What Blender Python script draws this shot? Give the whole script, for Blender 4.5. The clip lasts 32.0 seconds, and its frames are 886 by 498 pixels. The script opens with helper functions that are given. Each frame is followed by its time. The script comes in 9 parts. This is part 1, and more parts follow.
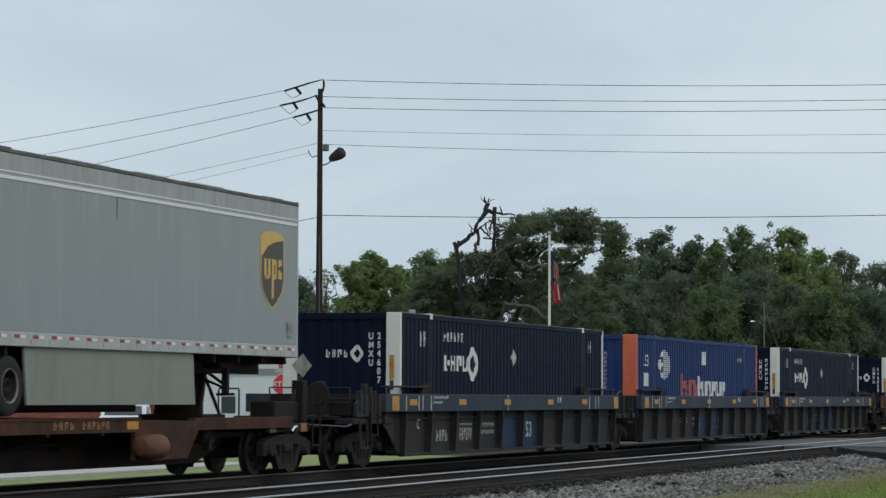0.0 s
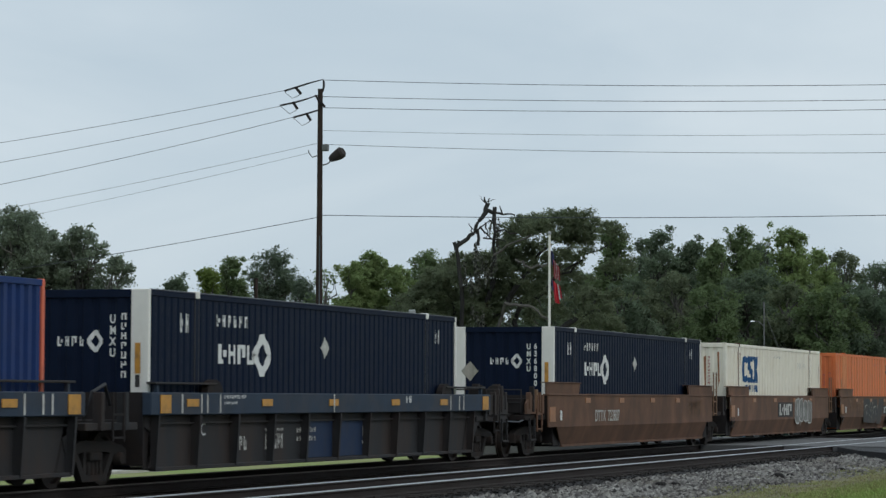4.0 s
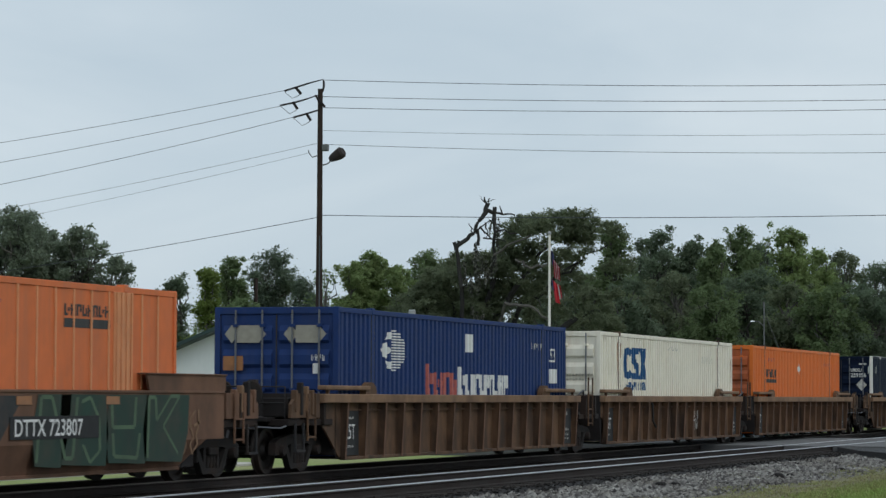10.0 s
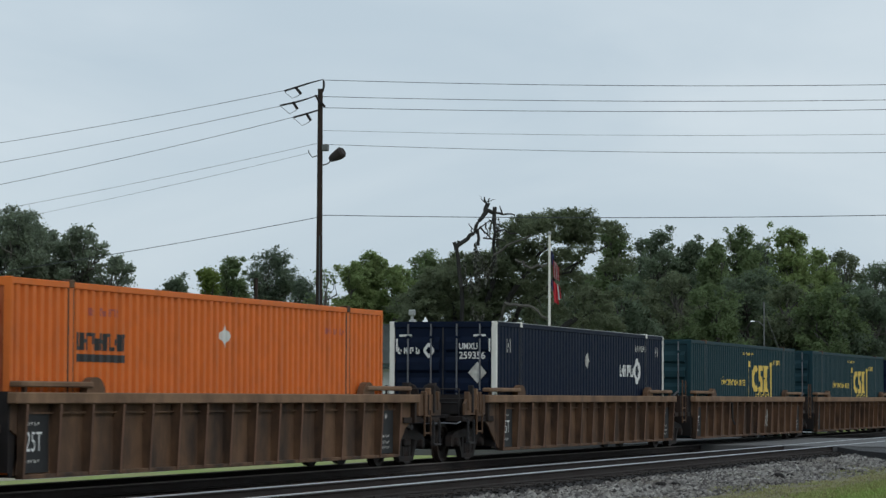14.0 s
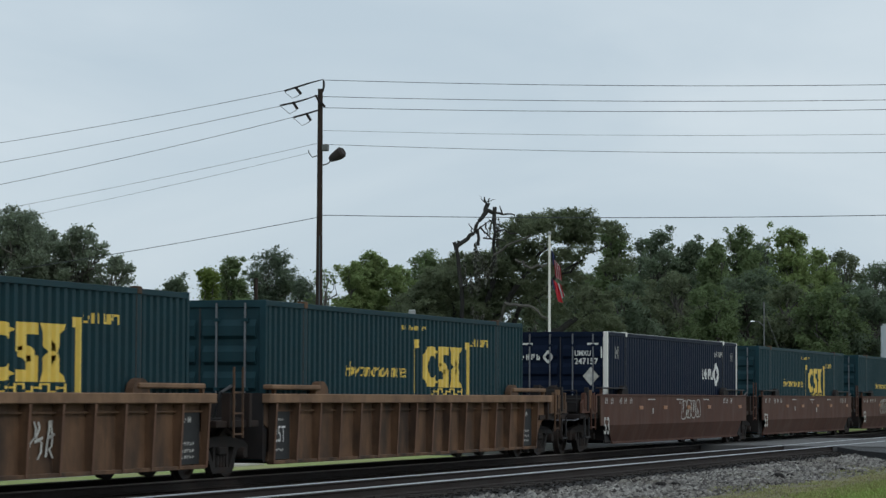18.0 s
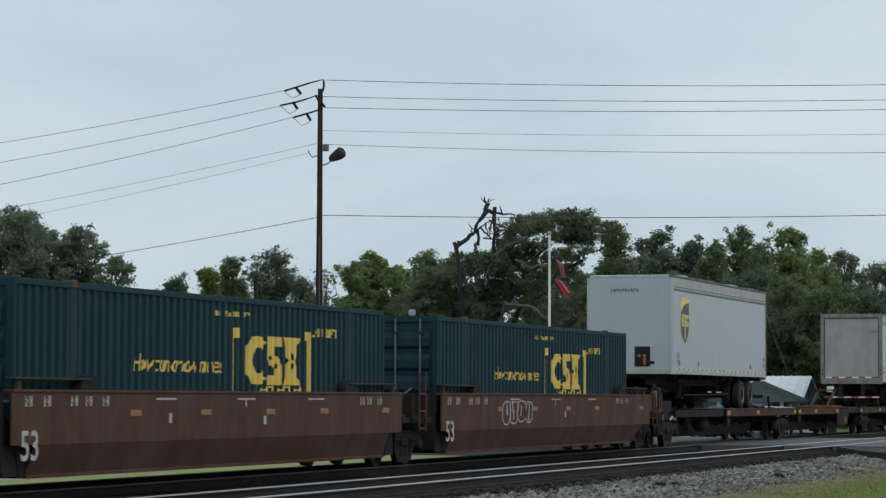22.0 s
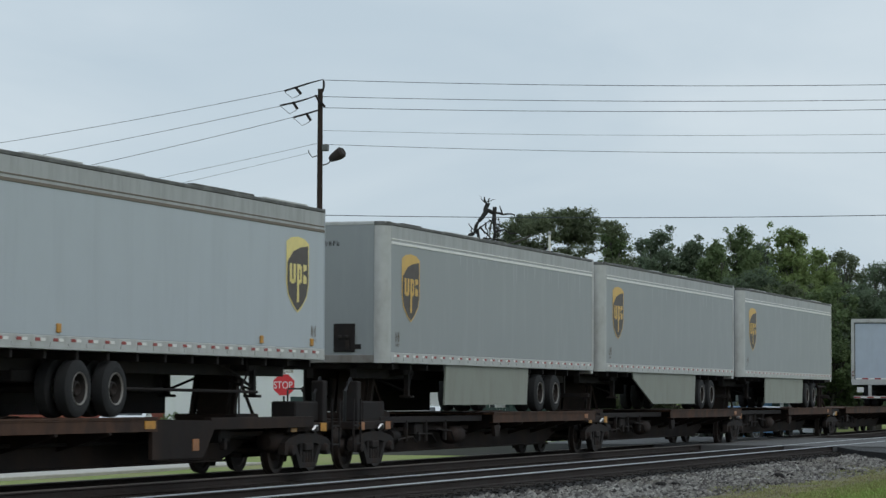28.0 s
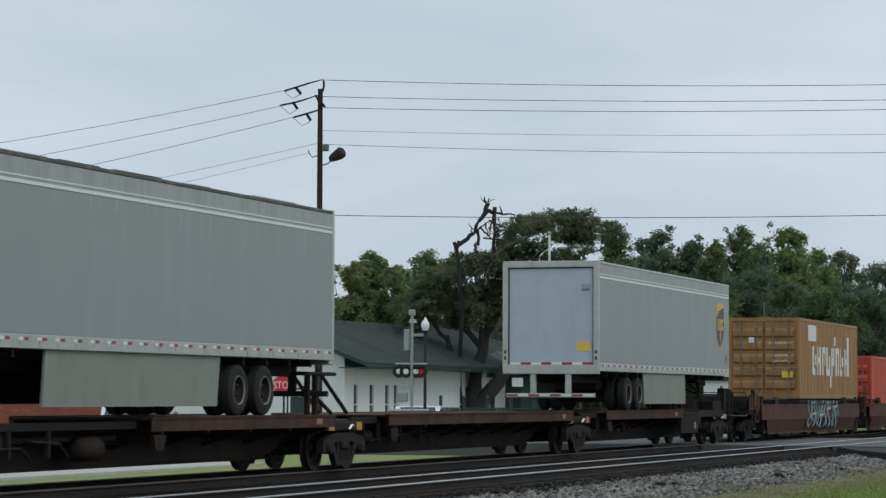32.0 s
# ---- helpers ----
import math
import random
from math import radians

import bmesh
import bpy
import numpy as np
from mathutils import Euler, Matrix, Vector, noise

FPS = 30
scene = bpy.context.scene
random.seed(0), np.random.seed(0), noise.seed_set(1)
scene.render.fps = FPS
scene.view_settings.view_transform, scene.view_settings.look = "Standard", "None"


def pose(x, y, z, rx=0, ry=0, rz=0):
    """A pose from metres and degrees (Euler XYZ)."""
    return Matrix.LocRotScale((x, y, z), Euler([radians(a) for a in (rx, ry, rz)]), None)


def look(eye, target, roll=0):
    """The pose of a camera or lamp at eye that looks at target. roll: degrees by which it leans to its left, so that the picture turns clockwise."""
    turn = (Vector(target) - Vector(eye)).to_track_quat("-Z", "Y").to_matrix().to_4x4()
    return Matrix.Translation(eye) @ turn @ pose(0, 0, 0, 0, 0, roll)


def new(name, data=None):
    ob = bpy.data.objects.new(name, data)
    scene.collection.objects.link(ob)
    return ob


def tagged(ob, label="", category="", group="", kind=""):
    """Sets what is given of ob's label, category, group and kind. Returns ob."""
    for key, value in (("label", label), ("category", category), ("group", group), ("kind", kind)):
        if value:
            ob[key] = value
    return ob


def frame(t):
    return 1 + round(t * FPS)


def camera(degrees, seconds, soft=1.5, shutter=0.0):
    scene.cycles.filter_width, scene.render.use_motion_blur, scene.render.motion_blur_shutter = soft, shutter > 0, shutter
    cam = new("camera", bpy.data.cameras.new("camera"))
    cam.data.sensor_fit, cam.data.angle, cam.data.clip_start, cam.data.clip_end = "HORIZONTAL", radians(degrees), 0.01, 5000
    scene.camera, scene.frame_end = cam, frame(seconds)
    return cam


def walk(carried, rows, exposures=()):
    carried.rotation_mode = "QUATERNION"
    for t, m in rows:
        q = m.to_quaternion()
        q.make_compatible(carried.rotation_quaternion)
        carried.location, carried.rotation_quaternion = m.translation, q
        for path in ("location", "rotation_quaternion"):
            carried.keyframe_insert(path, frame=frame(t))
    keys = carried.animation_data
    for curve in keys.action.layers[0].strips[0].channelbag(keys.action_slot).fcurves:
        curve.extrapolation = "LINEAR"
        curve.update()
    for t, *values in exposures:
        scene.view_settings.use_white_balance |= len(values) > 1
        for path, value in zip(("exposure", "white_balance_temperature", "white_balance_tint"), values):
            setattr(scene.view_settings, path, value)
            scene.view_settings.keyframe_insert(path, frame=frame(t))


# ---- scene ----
EYE = (0, 0, 1.447)
cam = camera(18.577, 32.0, soft=1.4, shutter=0.12)
AIM = look(EYE, (94.774, 31.436, 1.447 + 5.446), 0.218)
walk(cam, [(0.0, AIM), (32.0, AIM)])

# speed of the train in m/s at times in seconds
SPEED = [(0, 12.93), (3.5, 13.05), (7, 12.99), (11, 13.03), (15, 13.32), (18.5, 13.28), (22, 13.39), (25.5, 13.27), (29, 13.27), (32, 13.56)]
TRACK_Y = 19.69     # centre line of the track that carries the train
NEAR_Y = 15.57      # centre line of the empty track
GROUND = -0.42


def travel(t):
    """How far the train has gone at t seconds."""
    way = 0.0
    for (t0, v0), (t1, v1) in zip(SPEED, SPEED[1:]):
        if t <= t0:
            break
        e = min(t, t1)
        ve = v0 + (v1 - v0) * (e - t0) / (t1 - t0)
        way += (v0 + ve) / 2 * (e - t0)
    return way


# ---- world, sun, exposure ----
world = bpy.data.worlds.new("overcast_sky")
scene.world = world
world.use_nodes = True
wn, wl = world.node_tree.nodes, world.node_tree.links
wn.clear()
w_out = wn.new("ShaderNodeOutputWorld")
w_sky = wn.new("ShaderNodeTexSky")
w_sky.sky_type, w_sky.sun_disc = "NISHITA", False
w_sky.sun_elevation, w_sky.sun_rotation = radians(45.5), radians(205.8)
w_clear = wn.new("ShaderNodeBackground")
w_clear.inputs["Strength"].default_value = 0.1
wl.new(w_sky.outputs[0], w_clear.inputs["Color"])
w_co = wn.new("ShaderNodeTexCoord")
w_map = wn.new("ShaderNodeMapping")
w_map.inputs["Scale"].default_value = (3.0, 3.0, 9.0)
wl.new(w_co.outputs["Generated"], w_map.inputs["Vector"])
w_noise = wn.new("ShaderNodeTexNoise")
w_noise.inputs["Scale"].default_value, w_noise.inputs["Detail"].default_value = 1.6, 5.0
w_noise.inputs["Distortion"].default_value = 0.6
wl.new(w_map.outputs[0], w_noise.inputs["Vector"])
w_ramp = wn.new("ShaderNodeValToRGB")
w_ramp.color_ramp.elements[0].position, w_ramp.color_ramp.elements[0].color = 0.3, (0.53, 0.635, 0.72, 1)
w_ramp.color_ramp.elements[1].position, w_ramp.color_ramp.elements[1].color = 0.7, (0.665, 0.755, 0.82, 1)
wl.new(w_noise.outputs["Fac"], w_ramp.inputs[0])
w_cloud = wn.new("ShaderNodeBackground")
w_cloud.inputs["Strength"].default_value = 0.98
wl.new(w_ramp.outputs[0], w_cloud.inputs["Color"])
w_mix = wn.new("ShaderNodeMixShader")
w_mix.inputs[0].default_value = 0.93
wl.new(w_clear.outputs[0], w_mix.inputs[1])
wl.new(w_cloud.outputs[0], w_mix.inputs[2])
wl.new(w_mix.outputs[0], w_out.inputs[0])

sun = new("sun", bpy.data.lights.new("sun", "SUN"))
sun.data.energy, sun.data.angle, sun.data.color = 0.55, radians(25), (1.0, 0.97, 0.93)
sun.matrix_world = look((-30, -62, 70), (0, 0, 0))
scene.view_settings.exposure = 0.0


# ---- helpers ----
class Shape:
    """Vertices and faces of one mesh."""

    def __init__(self):
        self.v, self.f = [], []

    def add(self, v, f):
        n = len(self.v)
        self.v += [tuple(p) for p in v]
        self.f += [tuple(i + n for i in q) for q in f]
        return self

    def box(self, x0, x1, y0, y1, z0, z1, c=0.0):
        if c <= 0:
            return self.add([(x, y, z) for x in (x0, x1) for y in (y0, y1) for z in (z0, z1)],
                            [(0, 1, 3, 2), (4, 6, 7, 5), (0, 4, 5, 1), (2, 3, 7, 6), (0, 2, 6, 4), (1, 5, 7, 3)])
        c = min(c, 0.45 * min(x1 - x0, y1 - y0, z1 - z0))
        lo, hi = (x0, y0, z0), (x1, y1, z1)
        v, ix = [], {}
        for k in range(8):
            s = (k & 1, k >> 1 & 1, k >> 2 & 1)
            for a in range(3):
                ix[s, a] = len(v)
                v.append([(hi[i] if s[i] else lo[i]) + (0 if i == a else (-c if s[i] else c)) for i in range(3)])
        f = []
        for a in range(3):
            b, d = [i for i in range(3) if i != a]
            for e in (0, 1):
                ring = []
                for p, q in ((0, 0), (1, 0), (1, 1), (0, 1)):
                    s = [0, 0, 0]
                    s[a], s[b], s[d] = e, p, q
                    ring.append(ix[tuple(s), a])
                f.append(ring)
            for p, q in ((0, 0), (1, 0), (1, 1), (0, 1)):
                s0, s1 = [0, 0, 0], [0, 0, 0]
                s0[a], s1[a] = 0, 1
                s0[b] = s1[b] = p
                s0[d] = s1[d] = q
                s0, s1 = tuple(s0), tuple(s1)
                f.append((ix[s0, b], ix[s1, b], ix[s1, d], ix[s0, d]))
        for k in range(8):
            s = (k & 1, k >> 1 & 1, k >> 2 & 1)
            f.append((ix[s, 0], ix[s, 1], ix[s, 2]))
        return self.add(v, f)

    def prism(self, poly, axis, a, b):
        def at(p, w):
            return {"x": (w, p[0], p[1]), "y": (p[0], w, p[1]), "z": (p[0], p[1], w)}[axis]
        n = len(poly)
        return self.add([at(p, a) for p in poly] + [at(p, b) for p in poly],
                        [tuple(range(n)), tuple(range(n, 2 * n))] + [(i, (i + 1) % n, n + (i + 1) % n, n + i) for i in range(n)])

    def tube(self, pts, radii, n=10, caps=True):
        pts = [Vector(p) for p in pts]
        v, f, k = [], [], len(pts)
        for i, p in enumerate(pts):
            d = (pts[min(i + 1, k - 1)] - pts[max(i - 1, 0)]).normalized()
            u = d.cross(Vector((0, 0, 1)) if abs(d.z) < 0.9 else Vector((1, 0, 0))).normalized()
            w = d.cross(u)
            r = radii[i] if isinstance(radii, (list, tuple)) else radii
            v += [p + (u * math.cos(2 * math.pi * j / n) + w * math.sin(2 * math.pi * j / n)) * r for j in range(n)]
        for i in range(k - 1):
            f += [(i * n + j, i * n + (j + 1) % n, (i + 1) * n + (j + 1) % n, (i + 1) * n + j) for j in range(n)]
        if caps:
            f += [tuple(range(n)), tuple(range((k - 1) * n, k * n))]
        return self.add(v, f)

    def lathe(self, prof, centre, axis="y", n=24, caps=2):
        """Turns a profile of (radius, offset along the axis) about the axis."""
        v, f = [], []
        for r, o in prof:
            for j in range(n):
                c, s = r * math.cos(2 * math.pi * j / n), r * math.sin(2 * math.pi * j / n)
                p = {"y": (c, o, s), "x": (o, c, s), "z": (c, s, o)}[axis]
                v.append([centre[i] + p[i] for i in range(3)])
        for i in range(len(prof) - 1):
            f += [(i * n + j, i * n + (j + 1) % n, (i + 1) * n + (j + 1) % n, (i + 1) * n + j) for j in range(n)]
        f += [tuple(range(n)), tuple(range((len(prof) - 1) * n, len(prof) * n))][:caps]
        return self.add(v, f)

    def poly(self, pts):
        return self.add(pts, [tuple(range(len(pts)))])

    def mesh(self, name, soft=False):
        me = bpy.data.meshes.new(name)
        me.from_pydata(self.v, [], self.f)
        bm = bmesh.new()
        bm.from_mesh(me)
        bmesh.ops.recalc_face_normals(bm, faces=bm.faces)
        bm.to_mesh(me)
        bm.free()
        if soft:
            me.shade_smooth()
            me.set_sharp_from_angle(angle=radians(38))
        return me


def part(name, shape, material, parent, label="", soft=False):
    """Links a shape as one mesh object under a thing or a part."""
    me = shape if isinstance(shape, bpy.types.Mesh) else shape.mesh(name, soft)
    if not me.materials:
        me.materials.append(material)
    ob = new(name, me)
    ob.parent = parent
    if label:
        tagged(ob, label)
    return ob


def thing(name, label, category, group="", kind="", at=None):
    ob = new(name)
    ob.empty_display_size = 0.2
    if at is not None:
        ob.matrix_basis = at
    return tagged(ob, label, category, group, kind)


def solid(name, shape, material, label, category, group="", kind="", at=None, soft=False):
    """A thing of one mesh."""
    me = shape if isinstance(shape, bpy.types.Mesh) else shape.mesh(name, soft)
    if not me.materials:
        me.materials.append(material)
    ob = new(name, me)
    if at is not None:
        ob.matrix_basis = at
    return tagged(ob, label, category, group, kind)


def letters(text, height, weight=0.0):
    """Triangles of a text in the built-in font, in its own plane, scaled to the height of its capitals."""
    cu = bpy.data.curves.new("writing", "FONT")
    cu.body, cu.size, cu.offset = text, height * 1.4, weight
    ob = bpy.data.objects.new("writing", cu)
    scene.collection.objects.link(ob)
    bpy.context.view_layer.update()
    me = bpy.data.meshes.new_from_object(ob.evaluated_get(bpy.context.evaluated_depsgraph_get()))
    me.calc_loop_triangles()
    tris = [[(me.vertices[i].co.x, me.vertices[i].co.y) for i in t.vertices] for t in me.loop_triangles]
    bpy.data.objects.remove(ob)
    bpy.data.curves.remove(cu)
    bpy.data.meshes.remove(me)
    return tris


# ---- materials ----
def surface(name, col, rough=0.55, metal=0.0, var=0.12, scale=5.0, stain=None, amount=0.0, stain_scale=1.0, streak=1.0, edge=0.55,
            bump=0.0, bump_scale=60.0, random_value=0.0, islands=False, glow=0.0, sheen=0.5):
    """A paint, metal, wood or plant surface: grain, stains with streaks, relief."""
    m = bpy.data.materials.new(name)
    m.use_nodes = True
    nt = m.node_tree
    nd, ln = nt.nodes, nt.links
    bs = nd["Principled BSDF"]
    co = nd.new("ShaderNodeTexCoord")
    n1 = nd.new("ShaderNodeTexNoise")
    n1.inputs["Scale"].default_value, n1.inputs["Detail"].default_value = scale, 6.0
    ln.new(co.outputs["Object"], n1.inputs["Vector"])
    mix = nd.new("ShaderNodeMix")
    mix.data_type = "RGBA"
    mix.inputs[6].default_value = (*[max(0, c * (1 - 2 * var)) for c in col], 1)
    mix.inputs[7].default_value = (*[min(1, c * (1 + 2 * var)) for c in col], 1)
    ln.new(n1.outputs["Fac"], mix.inputs[0])
    out = mix.outputs[2]
    if stain is not None and amount > 0:
        mp = nd.new("ShaderNodeMapping")
        mp.inputs["Scale"].default_value = (streak, streak, 1.0 / streak)
        ln.new(co.outputs["Object"], mp.inputs["Vector"])
        n2 = nd.new("ShaderNodeTexNoise")
        n2.inputs["Scale"].default_value, n2.inputs["Detail"].default_value, n2.inputs["Roughness"].default_value = stain_scale, 8.0, 0.62
        ln.new(mp.outputs[0], n2.inputs["Vector"])
        rp = nd.new("ShaderNodeValToRGB")
        rp.color_ramp.elements[0].position, rp.color_ramp.elements[0].color = edge - 0.12, (0, 0, 0, 1)
        rp.color_ramp.elements[1].position, rp.color_ramp.elements[1].color = edge + 0.12, (amount, amount, amount, 1)
        ln.new(n2.outputs["Fac"], rp.inputs[0])
        m2 = nd.new("ShaderNodeMix")
        m2.data_type = "RGBA"
        ln.new(rp.outputs[0], m2.inputs[0])
        ln.new(out, m2.inputs[6])
        m2.inputs[7].default_value = (*stain, 1)
        out = m2.outputs[2]
    if random_value > 0:
        src = nd.new("ShaderNodeNewGeometry" if islands else "ShaderNodeObjectInfo").outputs["Random Per Island" if islands else "Random"]
        mr = nd.new("ShaderNodeMapRange")
        mr.inputs["To Min"].default_value, mr.inputs["To Max"].default_value = 1 - random_value, 1 + random_value
        ln.new(src, mr.inputs["Value"])
        hs = nd.new("ShaderNodeHueSaturation")
        ln.new(mr.outputs[0], hs.inputs["Value"])
        mh = nd.new("ShaderNodeMapRange")
        mh.inputs["To Min"].default_value, mh.inputs["To Max"].default_value = 0.5 - 0.06 * random_value, 0.5 + 0.06 * random_value
        ln.new(src, mh.inputs["Value"])
        ln.new(mh.outputs[0], hs.inputs["Hue"])
        ln.new(out, hs.inputs["Color"])
        out = hs.outputs[0]
    ln.new(out, bs.inputs["Base Color"])
    n3 = nd.new("ShaderNodeMapRange")
    n3.inputs["To Min"].default_value, n3.inputs["To Max"].default_value = max(0.05, rough - 0.12), min(1, rough + 0.12)
    ln.new(n1.outputs["Fac"], n3.inputs["Value"])
    ln.new(n3.outputs[0], bs.inputs["Roughness"])
    bs.inputs["Metallic"].default_value = metal
    bs.inputs["Specular IOR Level"].default_value = sheen
    if bump > 0:
        n4 = nd.new("ShaderNodeTexNoise")
        n4.inputs["Scale"].default_value, n4.inputs["Detail"].default_value = bump_scale, 4.0
        ln.new(co.outputs["Object"], n4.inputs["Vector"])
        bp = nd.new("ShaderNodeBump")
        bp.inputs["Strength"].default_value, bp.inputs["Distance"].default_value = bump, 0.02
        ln.new(n4.outputs["Fac"], bp.inputs["Height"])
        ln.new(bp.outputs[0], bs.inputs["Normal"])
    if glow > 0:
        ln.new(out, bs.inputs["Emission Color"])
        bs.inputs["Emission Strength"].default_value = glow
    return m


RUST = (0.11, 0.055, 0.032)
GRIME = (0.035, 0.032, 0.03)
M_NAVY = surface("navy_paint", (0.0062, 0.0118, 0.029), 0.55, 0, 0.15, 3, (0.015, 0.021, 0.036), 0.3, 1.2, 2.0, 0.6, sheen=0.06)
M_TEAL = surface("dark_teal_paint", (0.013, 0.042, 0.053), 0.62, 0, 0.15, 3, (0.03, 0.05, 0.055), 0.3, 1.2, 2.0, 0.62, sheen=0.14)
M_BLUE = surface("blue_paint", (0.016, 0.04, 0.14), 0.6, 0, 0.12, 3, (0.045, 0.06, 0.12), 0.4, 1.2, 2.0, 0.6, sheen=0.16)
M_CREAM = surface("cream_white_paint", (0.84, 0.79, 0.67), 0.55, 0, 0.05, 3, (0.46, 0.3, 0.17), 0.4, 1.5, 2.6, 0.64, sheen=0.25)
M_ORANGE_OLD = surface("faded_orange_paint", (0.68, 0.175, 0.06), 0.6, 0, 0.1, 3, (0.42, 0.15, 0.08), 0.5, 1.2, 2.4, 0.56, sheen=0.2)
M_ORANGE = surface("orange_paint", (0.7, 0.165, 0.03), 0.55, 0, 0.08, 3, (0.34, 0.1, 0.04), 0.4, 1.2, 2.4, 0.62, sheen=0.2)
M_SALMON = surface("salmon_orange_paint", (0.68, 0.14, 0.07), 0.5, 0, 0.08, 4, RUST, 0.3, 2, 2, 0.64)
M_PALE_RIB = surface("bleached_orange_rib", (0.66, 0.27, 0.12), 0.6, 0, 0.1, 4)
M_TAN = surface("tan_brown_paint", (0.34, 0.172, 0.058), 0.55, 0, 0.14, 3, RUST, 0.5, 1.5, 2.2, 0.6)
M_RED = surface("red_paint", (0.55, 0.07, 0.04), 0.5, 0, 0.1, 3, RUST, 0.4, 1.5, 2.2, 0.62)
M_WHITE = surface("white_paint", (0.78, 0.76, 0.7), 0.5, 0, 0.04, 4, (0.45, 0.4, 0.33), 0.3, 2, 2, 0.64)
M_MARK = surface("white_lettering", (0.72, 0.72, 0.7), 0.6, 0, 0.06, 9)
M_MARK_WORN = surface("worn_white_lettering", (0.55, 0.54, 0.5), 0.7, 0, 0.2, 9, (0.12, 0.1, 0.08), 0.5, 6, 1, 0.55)
M_CSBLUE = surface("blue_lettering", (0.014, 0.085, 0.22), 0.6, 0, 0.1, 6, sheen=0.2)
M_YELLOW = surface("yellow_lettering", (0.78, 0.55, 0.1), 0.55, 0, 0.08, 6)
M_BLACKMARK = surface("black_lettering", (0.03, 0.028, 0.028), 0.6, 0, 0.2, 6)
M_REDMARK = surface("faded_red_lettering", (0.42, 0.1, 0.08), 0.6, 0, 0.2, 8)
M_DIAMOND = surface("grey_placard", (0.33, 0.31, 0.26), 0.6, 0, 0.15, 8)
M_REFLEX = surface("amber_reflector", (0.55, 0.26, 0.035), 0.5, 0, 0.2, 12, GRIME, 0.6, 6, 1, 0.6)
M_REFLEX_OLD = surface("faded_amber_reflector", (0.36, 0.15, 0.055), 0.5, 0, 0.2, 12, RUST, 0.5, 6, 1, 0.55)
M_WELL = surface("brown_car_paint", (0.09, 0.042, 0.03), 0.75, 0, 0.2, 2.5, (0.13, 0.082, 0.062), 0.6, 1.1, 1.7, 0.56, 0.1, 30, sheen=0.18)
M_WELL_RIB = surface("rusty_brown_car_paint", (0.15, 0.085, 0.05), 0.75, 0, 0.28, 2.5, (0.045, 0.032, 0.026), 0.9, 1.0, 1.6, 0.52, 0.12, 30, sheen=0.18)
M_WELL_BLUE = surface("slate_blue_car_paint", (0.034, 0.049, 0.074), 0.6, 0, 0.25, 2.5, (0.085, 0.072, 0.066), 0.5, 0.9, 1.0, 0.58, sheen=0.12)
M_WELL_GREY = surface("grimy_grey_car_paint", (0.032, 0.032, 0.034), 0.7, 0, 0.2, 2.5, (0.055, 0.036, 0.028), 0.6, 1.0, 1.8, 0.54, sheen=0.2)
M_WELL_PATCH = surface("repainted_blue_panel", (0.016, 0.032, 0.075), 0.6, 0, 0.12, 3, GRIME, 0.4, 1.5, 1.8, 0.6, sheen=0.2)
M_SPINE = surface("rust_brown_frame", (0.036, 0.023, 0.018), 0.8, 0, 0.3, 2.5, (0.014, 0.012, 0.012), 0.75, 0.9, 1.2, 0.5, 0.15, 30, sheen=0.2)
M_DECK = surface("worn_deck_edge", (0.082, 0.043, 0.028), 0.75, 0, 0.3, 4, (0.026, 0.02, 0.018), 0.8, 1.6, 1.2, 0.54, 0.15, 30, sheen=0.2)
M_STEEL = surface("oily_cast_steel", (0.028, 0.025, 0.024), 0.8, 0.0, 0.2, 6, (0.045, 0.026, 0.018), 0.5, 3, 1.0, 0.58, 0.15, 40, sheen=0.15)
M_WHEEL = surface("wheel_steel", (0.03, 0.026, 0.024), 0.55, 0.3, 0.15, 6, (0.06, 0.032, 0.02), 0.5, 3, 1.0, 0.55, sheen=0.3)
M_BRIGHT = surface("worn_bright_steel", (0.6, 0.6, 0.6), 0.32, 0.9, 0.1, 8)
M_RAILTOP = surface("polished_rail_head", (0.6, 0.61, 0.63), 0.33, 0.95, 0.04, 1.5)
# rail heads below the train: its dark reflection is put into the colour
M_RAILDULL = surface("shaded_brown_rail_head", (0.2, 0.17, 0.15), 0.5, 0.6, 0.1, 2)
M_RAIL = surface("rusty_rail", (0.03, 0.022, 0.019), 0.8, 0.0, 0.2, 6, GRIME, 0.5, 2, 1, 0.55, 0.1, 60, sheen=0.2)
M_TIE = surface("tarred_tie_wood", (0.026, 0.021, 0.018), 0.9, 0, 0.2, 6, (0.05, 0.042, 0.036), 0.5, 3, 1, 0.6, 0.4, 30, random_value=0.3, sheen=0.2)
M_TRAILER = surface("grey_trailer_skin", (0.3, 0.32, 0.325), 0.45, 0, 0.03, 1.5, (0.4, 0.42, 0.43), 0.35, 0.9, 3.0, 0.62, sheen=0.35)
M_TRAILER_BLUE = surface("pale_blue_grey_trailer_skin", (0.45, 0.49, 0.525), 0.45, 0, 0.03, 1.5, (0.37, 0.4, 0.43), 0.35, 0.9, 3.0, 0.6, sheen=0.35)
M_ALU = surface("dull_aluminium", (0.5, 0.5, 0.49), 0.42, 0.4, 0.08, 5, (0.28, 0.25, 0.22), 0.4, 2, 1.5, 0.6)
M_BAND = surface("pale_top_band", (0.4, 0.41, 0.41), 0.5, 0, 0.05, 4, (0.26, 0.26, 0.255), 0.55, 2.2, 2.6, 0.55, sheen=0.35)
M_TRIM_BROWN = surface("brown_trim_line", (0.16, 0.13, 0.1), 0.6, 0, 0.1, 5)
